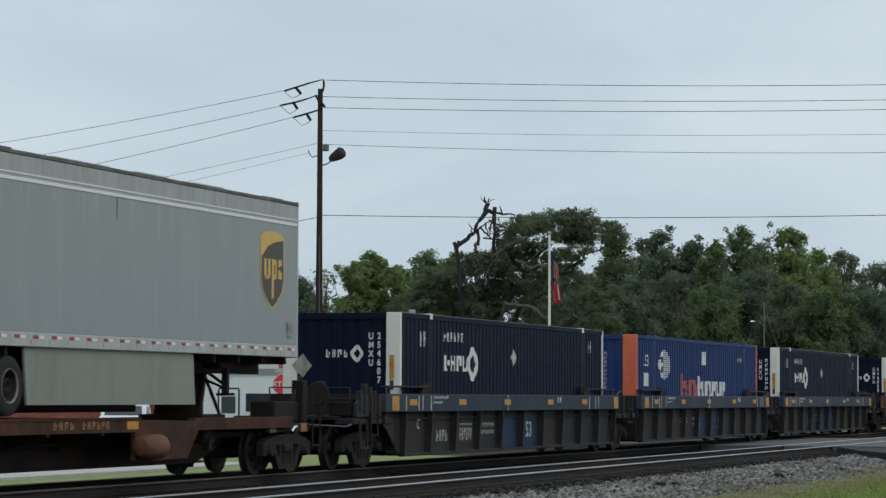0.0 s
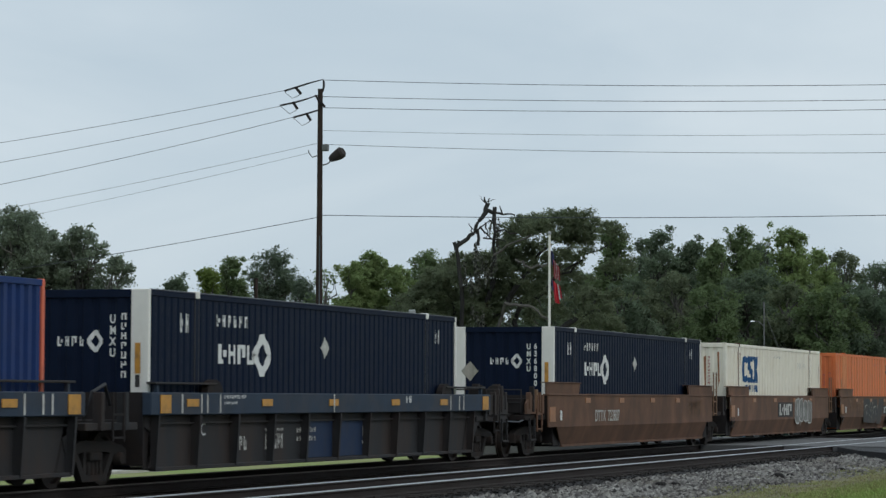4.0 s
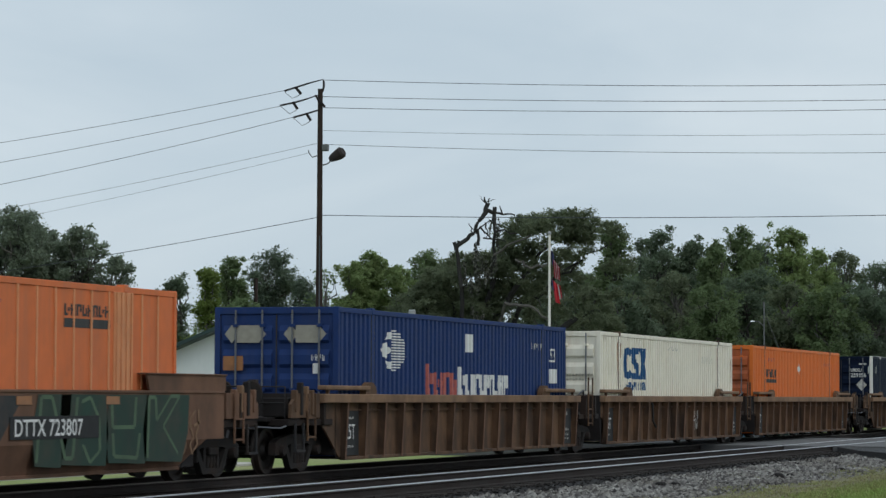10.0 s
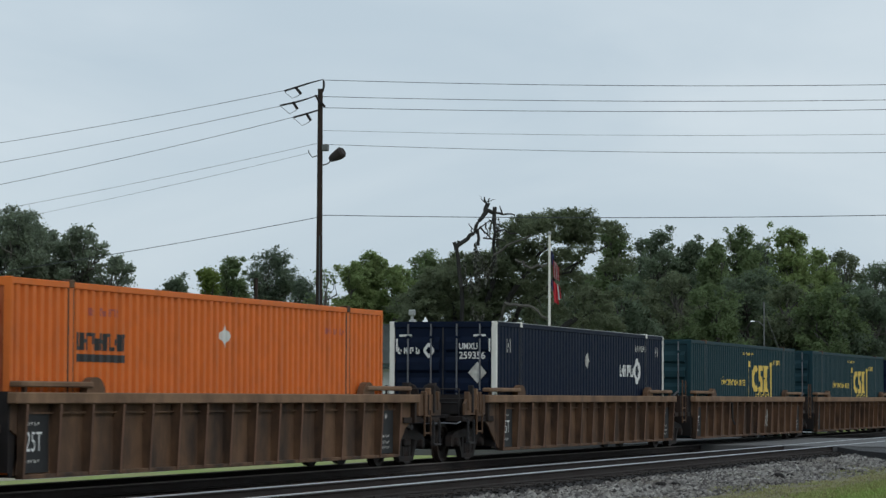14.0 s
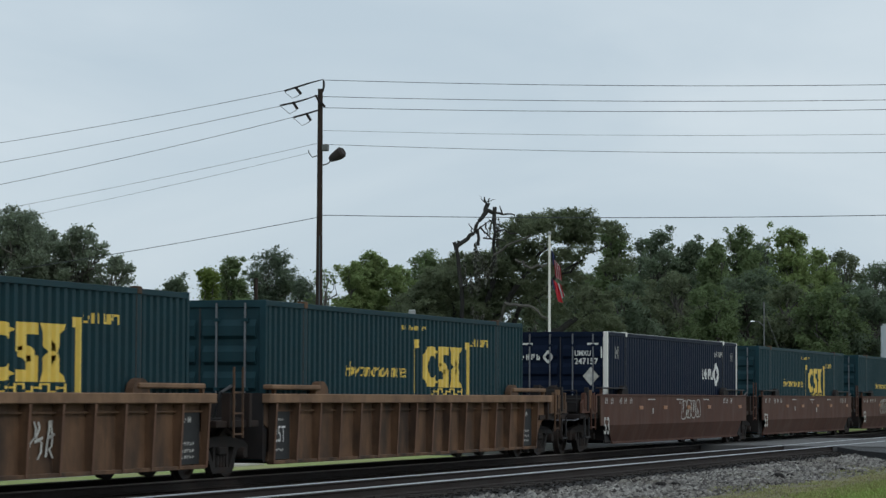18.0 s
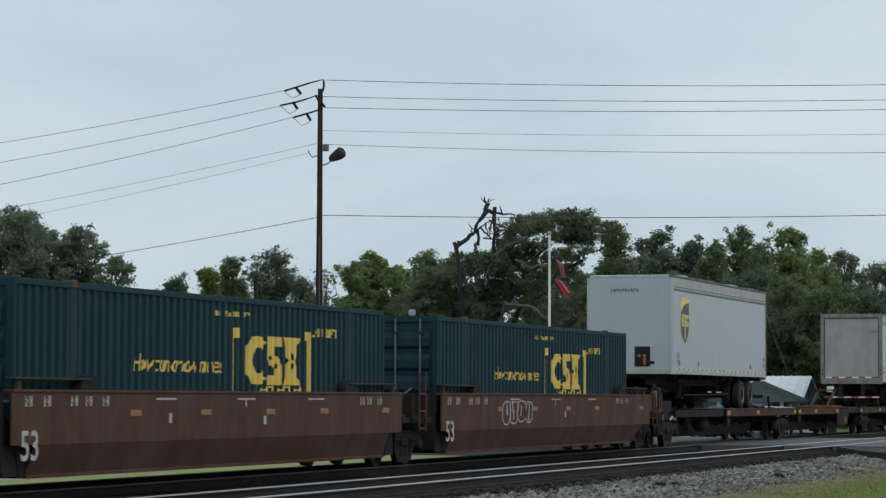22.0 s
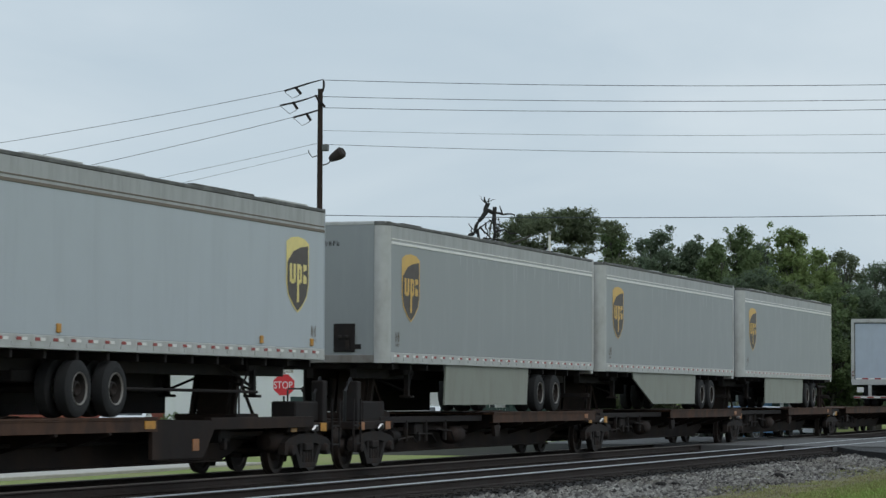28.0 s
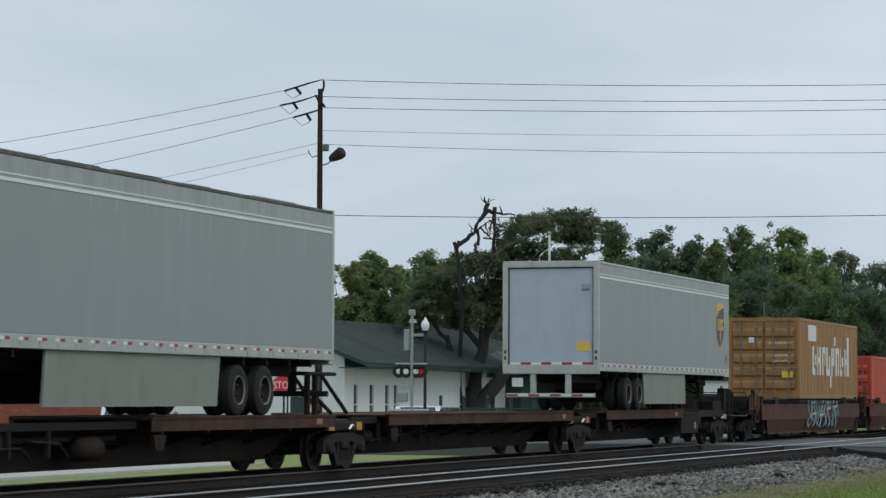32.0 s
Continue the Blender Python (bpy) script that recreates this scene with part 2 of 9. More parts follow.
M_ROOFEDGE = surface("dark_roof_edge", (0.09, 0.09, 0.085), 0.65, 0, 0.2, 3, (0.3, 0.3, 0.29), 0.6, 1.5, 1, 0.6)
M_DOOR = surface("pale_blue_roll_door", (0.46, 0.52, 0.6), 0.45, 0, 0.04, 3, (0.36, 0.4, 0.46), 0.4, 1.2, 2, 0.6)
M_DOOR_GREY = surface("grey_dirty_roll_door", (0.36, 0.37, 0.37), 0.5, 0, 0.06, 3, (0.22, 0.21, 0.2), 0.5, 1.2, 2, 0.58)
M_SKIRT = surface("pale_side_skirt", (0.27, 0.285, 0.245), 0.55, 0, 0.06, 2, (0.2, 0.19, 0.155), 0.5, 1.2, 1.8, 0.58, sheen=0.3)
M_SHIELD = surface("dark_brown_emblem", (0.05, 0.032, 0.026), 0.45, 0, 0.1, 6)
M_GOLD = surface("gold_emblem", (0.68, 0.42, 0.09), 0.45, 0, 0.1, 5)
M_GOLD_PALE = surface("pale_gold_emblem", (0.8, 0.66, 0.24), 0.45, 0, 0.1, 5)
M_TAPE_RED = surface("red_reflective_tape", (0.36, 0.04, 0.035), 0.45, 0, 0.2, 6, GRIME, 0.4, 3, 1, 0.55)
M_TAPE_WHITE = surface("white_reflective_tape", (0.78, 0.77, 0.74), 0.4, 0, 0.05, 10)
M_TYRE = surface("tyre_rubber", (0.03, 0.03, 0.031), 0.9, 0, 0.15, 12, (0.03, 0.028, 0.026), 0.4, 4, 1, 0.6, 0.3, 60, sheen=0.25)
M_RIM = surface("dusty_rim", (0.3, 0.31, 0.32), 0.45, 0.3, 0.1, 8, GRIME, 0.5, 4, 1, 0.52)
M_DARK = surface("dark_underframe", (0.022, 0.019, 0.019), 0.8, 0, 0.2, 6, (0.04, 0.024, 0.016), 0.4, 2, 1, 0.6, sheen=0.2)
M_WOODPOLE = surface("weathered_pole_wood", (0.034, 0.024, 0.02), 0.9, 0, 0.2, 5, (0.07, 0.05, 0.045), 0.5, 2.0, 3.0, 0.58, 0.3, 30, sheen=0.2)
M_CABLE = surface("dark_cable", (0.06, 0.07, 0.08), 0.6, 0, 0.1, 3)
M_GALV = surface("galvanised_steel", (0.36, 0.37, 0.37), 0.5, 0.5, 0.08, 8)
M_PORCELAIN = surface("grey_insulator", (0.2, 0.2, 0.21), 0.3, 0, 0.1, 8)
M_BLACKMETAL = surface("black_painted_metal", (0.018, 0.018, 0.02), 0.5, 0.0, 0.1, 8)
M_HOUSE = surface("white_board_wall", (0.83, 0.845, 0.84), 0.6, 0, 0.02, 2, (0.66, 0.69, 0.67), 0.35, 0.9, 2.0, 0.62)
M_ROOF = surface("grey_green_shingles", (0.062, 0.072, 0.068), 0.85, 0, 0.12, 3, (0.036, 0.046, 0.04), 0.7, 0.35, 1.0, 0.5, 0.4, 20, random_value=0.08, sheen=0.2)
M_TRIM = surface("dark_green_trim", (0.02, 0.045, 0.04), 0.5, 0, 0.1, 6)
M_GLASS = surface("dark_window_glass", (0.02, 0.025, 0.03), 0.12, 0, 0.1, 3, sheen=0.8)
M_SIGNRED = surface("sign_red", (0.62, 0.03, 0.04), 0.4, 0, 0.05, 8)
M_GLOBE = surface("white_lamp_globe", (0.85, 0.87, 0.88), 0.3, 0, 0.02, 8)
M_TAIL = surface("dull_red_lens", (0.12, 0.012, 0.012), 0.4, 0, 0.1, 8)
M_LENS = surface("signal_lens", (0.9, 0.9, 0.9), 0.4, 0, 0.05, 8)
M_LENS_ON = surface("lit_red_signal_lens", (0.4, 0.025, 0.025), 0.3, 0, 0.05, 8, glow=0.05)
M_BRICK = surface("red_brick", (0.3, 0.09, 0.065), 0.8, 0, 0.15, 8, (0.2, 0.07, 0.05), 0.5, 2, 1, 0.55, 0.3, 40, random_value=0.15)
M_CARWHITE = surface("white_car_paint", (0.74, 0.76, 0.78), 0.25, 0, 0.02, 3)
M_CARBLUE = surface("blue_car_paint", (0.1, 0.22, 0.4), 0.25, 0, 0.02, 3)
M_ASPHALT = surface("worn_asphalt", (0.13, 0.13, 0.13), 0.85, 0, 0.15, 4, (0.085, 0.085, 0.085), 0.6, 0.5, 1, 0.52, 0.4, 90)
M_ASPHALT_DARK = surface("near_black_asphalt", (0.03, 0.03, 0.032), 0.85, 0, 0.2, 4, (0.05, 0.05, 0.05), 0.5, 0.8, 1, 0.55, 0.5, 90)
M_PALEROAD = surface("pale_shell_drive", (0.52, 0.5, 0.46), 0.9, 0, 0.1, 3, (0.4, 0.38, 0.33), 0.5, 0.6, 1, 0.55, 0.4, 50)
# damp stone, darkened further: the shadow between the rails is in this colour
M_BALLAST = surface("damp_shaded_ballast", (0.02, 0.018, 0.017), 0.9, 0, 0.3, 18, (0.016, 0.014, 0.013), 0.6, 0.9, 1, 0.5, 0.9, 25, sheen=0.2)
M_STONE = surface("grey_crushed_stone", (0.2, 0.19, 0.178), 0.85, 0, 0.2, 9, (0.07, 0.056, 0.044), 0.7, 0.5, 1, 0.55, 0.2, 60, random_value=0.75, islands=True, sheen=0.3)
M_GRAVEL = surface("grey_gravel_bed", (0.07, 0.064, 0.057), 0.9, 0, 0.4, 22, (0.17, 0.155, 0.11), 0.5, 0.6, 1, 0.58, 1.0, 22, sheen=0.2)
M_GRASS = surface("lawn", (0.23, 0.3, 0.09), 0.9, 0, 0.2, 6, (0.3, 0.28, 0.14), 0.8, 0.3, 1, 0.52, 0.8, 30, sheen=0.2)
M_BLADE = surface("grass_blades", (0.21, 0.3, 0.075), 0.8, 0, 0.2, 3, (0.32, 0.28, 0.14), 0.5, 0.5, 1, 0.52, random_value=0.4, islands=True, sheen=0.2)
M_WELL_TOP = surface("worn_tan_brown_chord", (0.24, 0.145, 0.088), 0.75, 0, 0.2, 2.5, (0.1, 0.06, 0.04), 0.6, 1.2, 1.2, 0.54, 0.12, 30, sheen=0.18)
M_WELL_PLATE = surface("weathered_brown_car_paint", (0.18, 0.096, 0.062), 0.75, 0, 0.25, 2.0, (0.08, 0.052, 0.038), 0.6, 0.9, 1.2, 0.5, 0.12, 30, sheen=0.18)
# paler trailer skin for streaks that stand in for a reflection
M_STREAK = surface("painted_reflection_streak", (0.36, 0.38, 0.385), 0.4, 0, 0.08, 3, (0.3, 0.32, 0.325), 0.6, 1.5, 3.0, 0.5, sheen=0.35)
M_PANEL = surface("flat_black_panel", (0.012, 0.012, 0.013), 0.7, 0, 0.2, 5)
M_POLEGREY = surface("weathered_grey_steel", (0.13, 0.135, 0.135), 0.6, 0.2, 0.1, 8)
M_VERGE = surface("stony_dry_verge", (0.2, 0.19, 0.105), 0.95, 0, 0.45, 16, (0.12, 0.105, 0.085), 0.7, 0.8, 1, 0.5, 1.0, 24, sheen=0.2)
M_FRAME_OLD = surface("scuffed_grey_frame", (0.25, 0.24, 0.225), 0.55, 0.1, 0.15, 4, RUST, 0.45, 2.5, 1.6, 0.56, sheen=0.25)
# dirty door orange, its base darkened: the end's shade is put into it
M_ORANGE_DOOR = surface("shaded_dirty_orange_door_paint", (0.46, 0.105, 0.03), 0.55, 0, 0.15, 3, (0.16, 0.06, 0.035), 0.6, 1.4, 1.6, 0.54, sheen=0.3)
M_ROD = surface("dull_steel_rod", (0.16, 0.17, 0.19), 0.5, 0.4, 0.12, 8, RUST, 0.35, 3, 1.5, 0.6)
M_DECK_RUST = surface("flaking_rusty_deck", (0.085, 0.038, 0.021), 0.8, 0, 0.35, 4, (0.03, 0.02, 0.016), 0.8, 1.4, 1.0, 0.53, 0.2, 30, sheen=0.2)
M_TANK_RUST = surface("rusty_orange_tank", (0.17, 0.08, 0.046), 0.7, 0, 0.2, 5, (0.07, 0.035, 0.022), 0.6, 2.0, 1.0, 0.55, 0.1, 30, sheen=0.25)
M_BLADE_DRY = surface("dry_grass_blades", (0.3, 0.28, 0.13), 0.85, 0, 0.2, 3, (0.2, 0.24, 0.08), 0.6, 0.5, 1, 0.52, random_value=0.5, islands=True, sheen=0.2)
M_BARK = surface("grey_brown_bark", (0.085, 0.08, 0.072), 0.9, 0, 0.25, 4, (0.16, 0.15, 0.13), 0.5, 2, 2, 0.55, 0.6, 14)
M_BARK_DARK = surface("dark_wet_bark", (0.026, 0.025, 0.024), 0.9, 0, 0.25, 4, (0.06, 0.058, 0.052), 0.5, 2, 2, 0.58, 0.6, 14)
M_MOSS = surface("hanging_grey_moss", (0.085, 0.09, 0.07), 0.9, 0, 0.2, 3, random_value=0.3, islands=True)


def leaf(name, col, rv=0.1):
    """Leaves: soft sheen, and some light that passes through them."""
    m = surface(name, col, 0.65, 0, 0.22, 0.5, [col[0] * 0.7, col[1] * 0.72, col[2] * 0.75], 0.6, 0.3, 1, 0.5, random_value=rv, islands=True, sheen=0.2)
    nd, ln = m.node_tree.nodes, m.node_tree.links
    bs, out = nd["Principled BSDF"], nd["Material Output"]
    tr = nd.new("ShaderNodeBsdfTranslucent")
    ln.new(bs.inputs["Base Color"].links[0].from_socket, tr.inputs["Color"])
    mx = nd.new("ShaderNodeMixShader")
    mx.inputs[0].default_value = 0.55
    ln.new(bs.outputs[0], mx.inputs[1])
    ln.new(tr.outputs[0], mx.inputs[2])
    ln.new(mx.outputs[0], out.inputs["Surface"])
    return m


M_LEAF_OAK = leaf("live_oak_leaves", (0.2, 0.24, 0.14))
M_LEAF_DARK = leaf("dark_green_leaves", (0.185, 0.245, 0.155))
M_LEAF_MID = leaf("mid_green_leaves", (0.205, 0.28, 0.13))
M_LEAF_LIGHT = leaf("light_green_leaves", (0.29, 0.38, 0.15))
M_LEAF_YELLOW = leaf("yellow_green_leaves", (0.2, 0.27, 0.07))
# paler and greyer than the dark leaves: distance haze put into the colour
M_LEAF_FAR = leaf("hazed_grey_green_leaves", (0.26, 0.315, 0.22))
M_LEAF_PINE = leaf("pine_needles", (0.165, 0.215, 0.15))


# ---- ground, tracks, crossing ----
def sheet(name, xs, ys, height, material, label, category):
    nx, ny = len(xs), len(ys)
    v = [(x, y, height(x, y)) for x in xs for y in ys]
    f = [(i * ny + j, (i + 1) * ny + j, (i + 1) * ny + j + 1, i * ny + j + 1) for i in range(nx - 1) for j in range(ny - 1)]
    sh = Shape()
    sh.add(v, f)
    ob = solid(name, sh, material, label, category, kind="structure", soft=True)
    return ob


def ground_z(x, y):
    return GROUND + 0.05 * noise.noise(Vector((x * 0.07, y * 0.1, 0))) + 0.02 * noise.noise(Vector((x * 0.6, y * 0.6, 4)))


XS = [-3000, -600, -150, -60] + [-30 + 2.5 * i for i in range(105)] + [260, 400, 900, 4000]
YS = [-3000, -600, -120, -40, -10, 0, 4, 7, 9, 10, 10.8, 11.5, 12.2, 13, 15, 19, 22, 24] + [26 + 3 * i for i in range(24)] + [110, 160, 300, 900, 4000]
sheet("ground", XS, YS, ground_z, M_GRASS, "green mown grass with paler dry patches", "ground")


def bed_z(x, y):
    wob = 0.05 * noise.noise(Vector((x * 0.35, y * 0.5, 2)))
    if y < 13.9:
        z = -0.2 - (13.9 - y) / 3.2 * 0.27 - (0.1 if y < 10.9 else 0.0)
    elif y > 22.0:
        z = -0.2 - (y - 22.0) / 2.2 * 0.34
    else:
        z = -0.2
    return z + wob * (0.6 if y < 13.9 else 0.25)


BX = [-40 + 1.0 * i for i in range(122)] + [82.2]
BY = [10.6, 10.9, 11.2, 11.6, 12, 12.4, 12.8, 13.1, 13.35]
sheet("ballast_shoulder", BX, BY, bed_z, M_GRAVEL, "grey gravel shoulder beside the empty track", "gravel")
VX = [38 + 0.8 * i for i in range(56)]
sheet("stony_verge", VX, [9.55, 9.75, 10.0, 10.4, 10.8, 11.2], lambda x, y: max(ground_z(x, y), bed_z(x, y)) + 0.03 - (0.2 if y < 9.6 + 0.35 * noise.noise(Vector((x * 0.4, 3, 1))) else 0.0), M_VERGE, "stony verge with dry grass beside the gravel", "verge")
BX2 = [-60 + 2.0 * i for i in range(131)]
BY2 = [13.35, 13.6, 13.9, 14.6, 15.6, 16.6, 17.6, 18.6, 19.6, 20.6, 21.6, 22.0, 22.8, 24.2]
sheet("ballast_bed", BX2, BY2, bed_z, M_BALLAST, "dark damp ballast under both railway tracks, shade put into its colour", "ballast")

RAIL_BASE = [(-0.075, -0.17), (0.075, -0.17), (0.075, -0.155), (0.015, -0.135), (0.012, -0.055), (0.036, -0.04), (0.036, -0.02),
             (-0.036, -0.02), (-0.036, -0.04), (-0.012, -0.055), (-0.015, -0.135), (-0.075, -0.155)]
RAIL_HEAD = [(-0.036, -0.019), (0.036, -0.019), (0.036, -0.006), (0.028, 0.0), (-0.028, 0.0), (-0.036, -0.006)]
TIE = Shape().box(-0.11, 0.11, -1.3, 1.3, -0.09, 0.09, 0.015).mesh("tie")
PLATE = Shape().box(-0.09, 0.09, -0.18, 0.18, 0, 0.02).mesh("tie_plate")


def railway(yc, label, x0, x1, head):
    tr = thing("railway_track", label, "railway track", kind="structure", at=pose(0, yc, 0))
    for s in (-1, 1):
        sh = Shape().prism([(y + s * 0.7535, z) for y, z in RAIL_BASE], "x", -200, 300)
        r = part("rail", sh, M_RAIL, tr)
        part("rail_head", Shape().prism([(y + s * 0.7535, z) for y, z in RAIL_HEAD], "x", -200, 300), head, r, "worn steel running surface")
    n = int((x1 - x0) / 0.53)
    for i in range(n):
        ob = part("tie", TIE, M_TIE, tr)
        ob.matrix_basis = pose(x0 + i * 0.53 + random.uniform(-0.03, 0.03), random.uniform(-0.05, 0.05), -0.262 + random.uniform(-0.008, 0.008), 0, 0, random.uniform(-1, 1))
    return tr


railway(NEAR_Y, "empty track with polished rails on dark ties", 22, 82, M_RAILTOP)
railway(TRACK_Y, "track under the train with rails on dark ties", 24, 82, M_RAILDULL)

# the level crossing
ROAD_X0, ROAD_X1 = 82.3, 99.0


def crossing_strip(y0, y1, z):
    return Shape().box(ROAD_X0, ROAD_X1, y0, y1, z - 0.4, z, 0.01)


road = thing("road", "grey worn asphalt road crossing both tracks", "road", kind="structure")
rails_y = sorted([NEAR_Y - 0.7535, NEAR_Y + 0.7535, TRACK_Y - 0.7535, TRACK_Y + 0.7535])
edges = [12.0] + [e for r in rails_y for e in (r - 0.05, r + 0.09)] + [24.6]
for a, b in zip(edges[::2], edges[1::2]):
    part("crossing_panel", crossing_strip(a, b, -0.006), M_ASPHALT, road)
ramp = Shape()
ramp.prism([(24.6, -0.006), (30.0, GROUND + 0.05), (60.0, GROUND + 0.05), (60.0, GROUND - 0.3), (24.6, GROUND - 0.3)], "x", ROAD_X0 + 0.4, ROAD_X1 - 2)
part("approach", ramp, M_ASPHALT, road)
# the skewed near approach, darker than the road
edge = [(82.3, 14.62), (78.5, 13.3), (76.5, 12.0), (74.0, 9.5), (70.0, 4.0), (66.0, -6.0), (ROAD_X1, -6.0), (ROAD_X1, 12.0), (ROAD_X0, 12.0)]
near = Shape()
tops = [(x, y, -0.03 - max(0.0, 14.6 - y) * 0.028) for x, y in edge]
n_e = len(edge)
near.add(tops + [(x, y, -0.9) for x, y in edge], [tuple(range(n_e))] + [(i, (i + 1) % n_e, n_e + (i + 1) % n_e, n_e + i) for i in range(n_e)])
part("approach", near, M_ASPHALT_DARK, road, "dark asphalt apron")
drive = Shape().box(20, 68, 27.6, 31.9, GROUND - 0.2, GROUND + 0.085, 0.02)
solid("pale_drive", drive, M_PALEROAD, "pale shell drive in the grass beside the tracks", "drive", kind="structure")
lot = Shape().box(78, 128, 33.5, 37.0, GROUND - 0.2, GROUND + 0.075, 0.02)
solid("pale_forecourt", lot, M_PALEROAD, "pale paved strip before the white building", "forecourt", kind="structure")


def scatter_stones(n, x0, x1, y0, y1, zf, smin, smax, seed):
    rg = np.random.RandomState(seed)
    base = np.array([(1, 0, 0), (-1, 0, 0), (0, 1, 0), (0, -1, 0), (0, 0, 1), (0, 0, -1)], float)
    tri = np.array([(0, 2, 4), (2, 1, 4), (1, 3, 4), (3, 0, 4), (2, 0, 5), (1, 2, 5), (3, 1, 5), (0, 3, 5)])
    v, f = [], []
    for k in range(n):
        x, y = rg.uniform(x0, x1), rg.uniform(y0, y1)
        s = rg.uniform(smin, smax)
        p = base * (s * rg.uniform(0.6, 1.3, (6, 1))) * np.array((1.1, 1.0, 0.75))
        a = rg.uniform(0, 6.28)
        c, sn = math.cos(a), math.sin(a)
        p = p @ np.array([(c, -sn, 0), (sn, c, 0.3), (0, -0.3, 1)])
        z = zf(x, y) + s * 0.25
        v += [(x + q[0], y + q[1], z + q[2]) for q in p]
        f += [tuple(int(i) + 6 * k for i in t) for t in tri]
    me = bpy.data.meshes.new("stones")
    me.from_pydata(v, [], f)
    return me


solid("gravel_stones", scatter_stones(15000, 36, 81, 10.4, 13.55, bed_z, 0.02, 0.08, 3), M_STONE, "loose grey crushed stones on the track shoulder", "gravel", kind="stuff")
solid("ballast_stones", scatter_stones(6500, 30, 82, 13.2, 18.4, bed_z, 0.02, 0.05, 5), M_BALLAST, "dark damp stones between the tracks, shade put into their colour", "ballast", kind="stuff")
for x, y, s in ((60.3, 12.05, 0.14), (61.2, 11.95, 0.1), (51.5, 12.6, 0.13), (52.3, 12.5, 0.1), (55.0, 11.6, 0.08), (67.5, 11.9, 0.1), (71.0, 11.3, 0.09)):
    clod = Shape()
    clod.lathe([(0.02, -s * 0.4), (s, -s * 0.3), (s * 1.05, 0), (s * 0.7, s * 0.45), (0.03, s * 0.55)], (0, 0, 0), "z", 9)
    solid("dark_clod", clod, M_BALLAST, "dark lump of earth lying at the gravel edge", "clod", "clods at the gravel edge", at=pose(x, y, bed_z(x, y) + s * 0.3, 8, 5, x * 40))


def grass_blades(n, x0, x1, y0, y1, zf, h, seed):
    rg = np.random.RandomState(seed)
    x, y = rg.uniform(x0, x1, n), rg.uniform(y0, y1, n)
    a, hh, w = rg.uniform(0, 6.28, n), h * rg.uniform(0.5, 1.3, n), rg.uniform(0.006, 0.016, n)
    lean = rg.uniform(-0.5, 0.5, (n, 2)) * hh[:, None]
    z = np.array([zf(p, q) for p, q in zip(x, y)])
    keep = z > -2
    x, y, z, a, hh, w, lean = x[keep], y[keep], z[keep], a[keep], hh[keep], w[keep], lean[keep]
    n = len(x)
    b0 = np.stack([x - w * np.cos(a), y - w * np.sin(a), z], 1)
    b1 = np.stack([x + w * np.cos(a), y + w * np.sin(a), z], 1)
    tip = np.stack([x + lean[:, 0], y + lean[:, 1], z + hh], 1)
    v = np.stack([b0, b1, tip], 1).reshape(-1, 3)
    me = bpy.data.meshes.new("blades")
    me.from_pydata(v.tolist(), [], np.arange(3 * n).reshape(-1, 3).tolist())
    return me


def patchy(x, y):
    """Grass thins out and breaks up towards the gravel."""
    if y > 10.4 and noise.noise(Vector((x * 0.45, y * 0.9, 9))) < (y - 11.3) * 0.55:
        return -3.0
    return max(ground_z(x, y), bed_z(x, y) if y > 10.6 else -9)


solid("grass_tufts", grass_blades(34000, 40, 80, 7.4, 9.9, patchy, 0.065, 7), M_BLADE, "short grass and weeds running into the gravel", "grass", kind="stuff")
solid("dry_grass", grass_blades(60000, 40, 80, 9.0, 12.4, patchy, 0.06, 17), M_BLADE_DRY, "dry straw-coloured grass at the gravel edge", "grass", kind="stuff")


# ---- the train: containers ----
MOVING = []      # (thing, place along the train at 0 s, height, turn)
TRAIN = "cars of the passing train"
LOADS = "containers on the passing train"
TRAILERS = "trailers on the passing train"


def rect(x0, x1, z0, z1):
    return [(x0, z0), (x1, z0), (x1, z1), (x0, z1)]


def bars(x, z, w, h, n, fill=0.6):
    """A word that is a row of upright bars."""
    c = w / n
    out = []
    for i in range(n):
        a = x + i * c
        out.append(rect(a, a + c * fill * 0.34, z, z + h))
        out.append(rect(a + c * fill * 0.66, a + c * fill, z + (0 if i % 2 else h * 0.35), z + h * (1 if i % 3 else 0.7)))
        k = z + h * (0.0, 0.42, 0.8)[i % 3]
        out.append(rect(a + c * fill * 0.34, a + c * fill * 0.66, k, k + h * 0.22))
    return out


def column(x, z, w, h, n):
    """Writing set one sign below another."""
    c = h / n
    out = []
    for i in range(n):
        b = z + h - (i + 1) * c
        out += [rect(x, x + w * 0.3, b, b + c * 0.72), rect(x + w * 0.7, x + w, b + (c * 0.3 if i % 2 else 0), b + c * 0.72)]
        out.append(rect(x + w * 0.3, x + w * 0.7, b + c * (0.56, 0.0, 0.3)[i % 3], b + c * (0.72, 0.16, 0.46)[i % 3]))
    return out


def rhomb(x, z, w, h):
    return [(x - w / 2, z), (x, z - h / 2), (x + w / 2, z), (x, z + h / 2)]


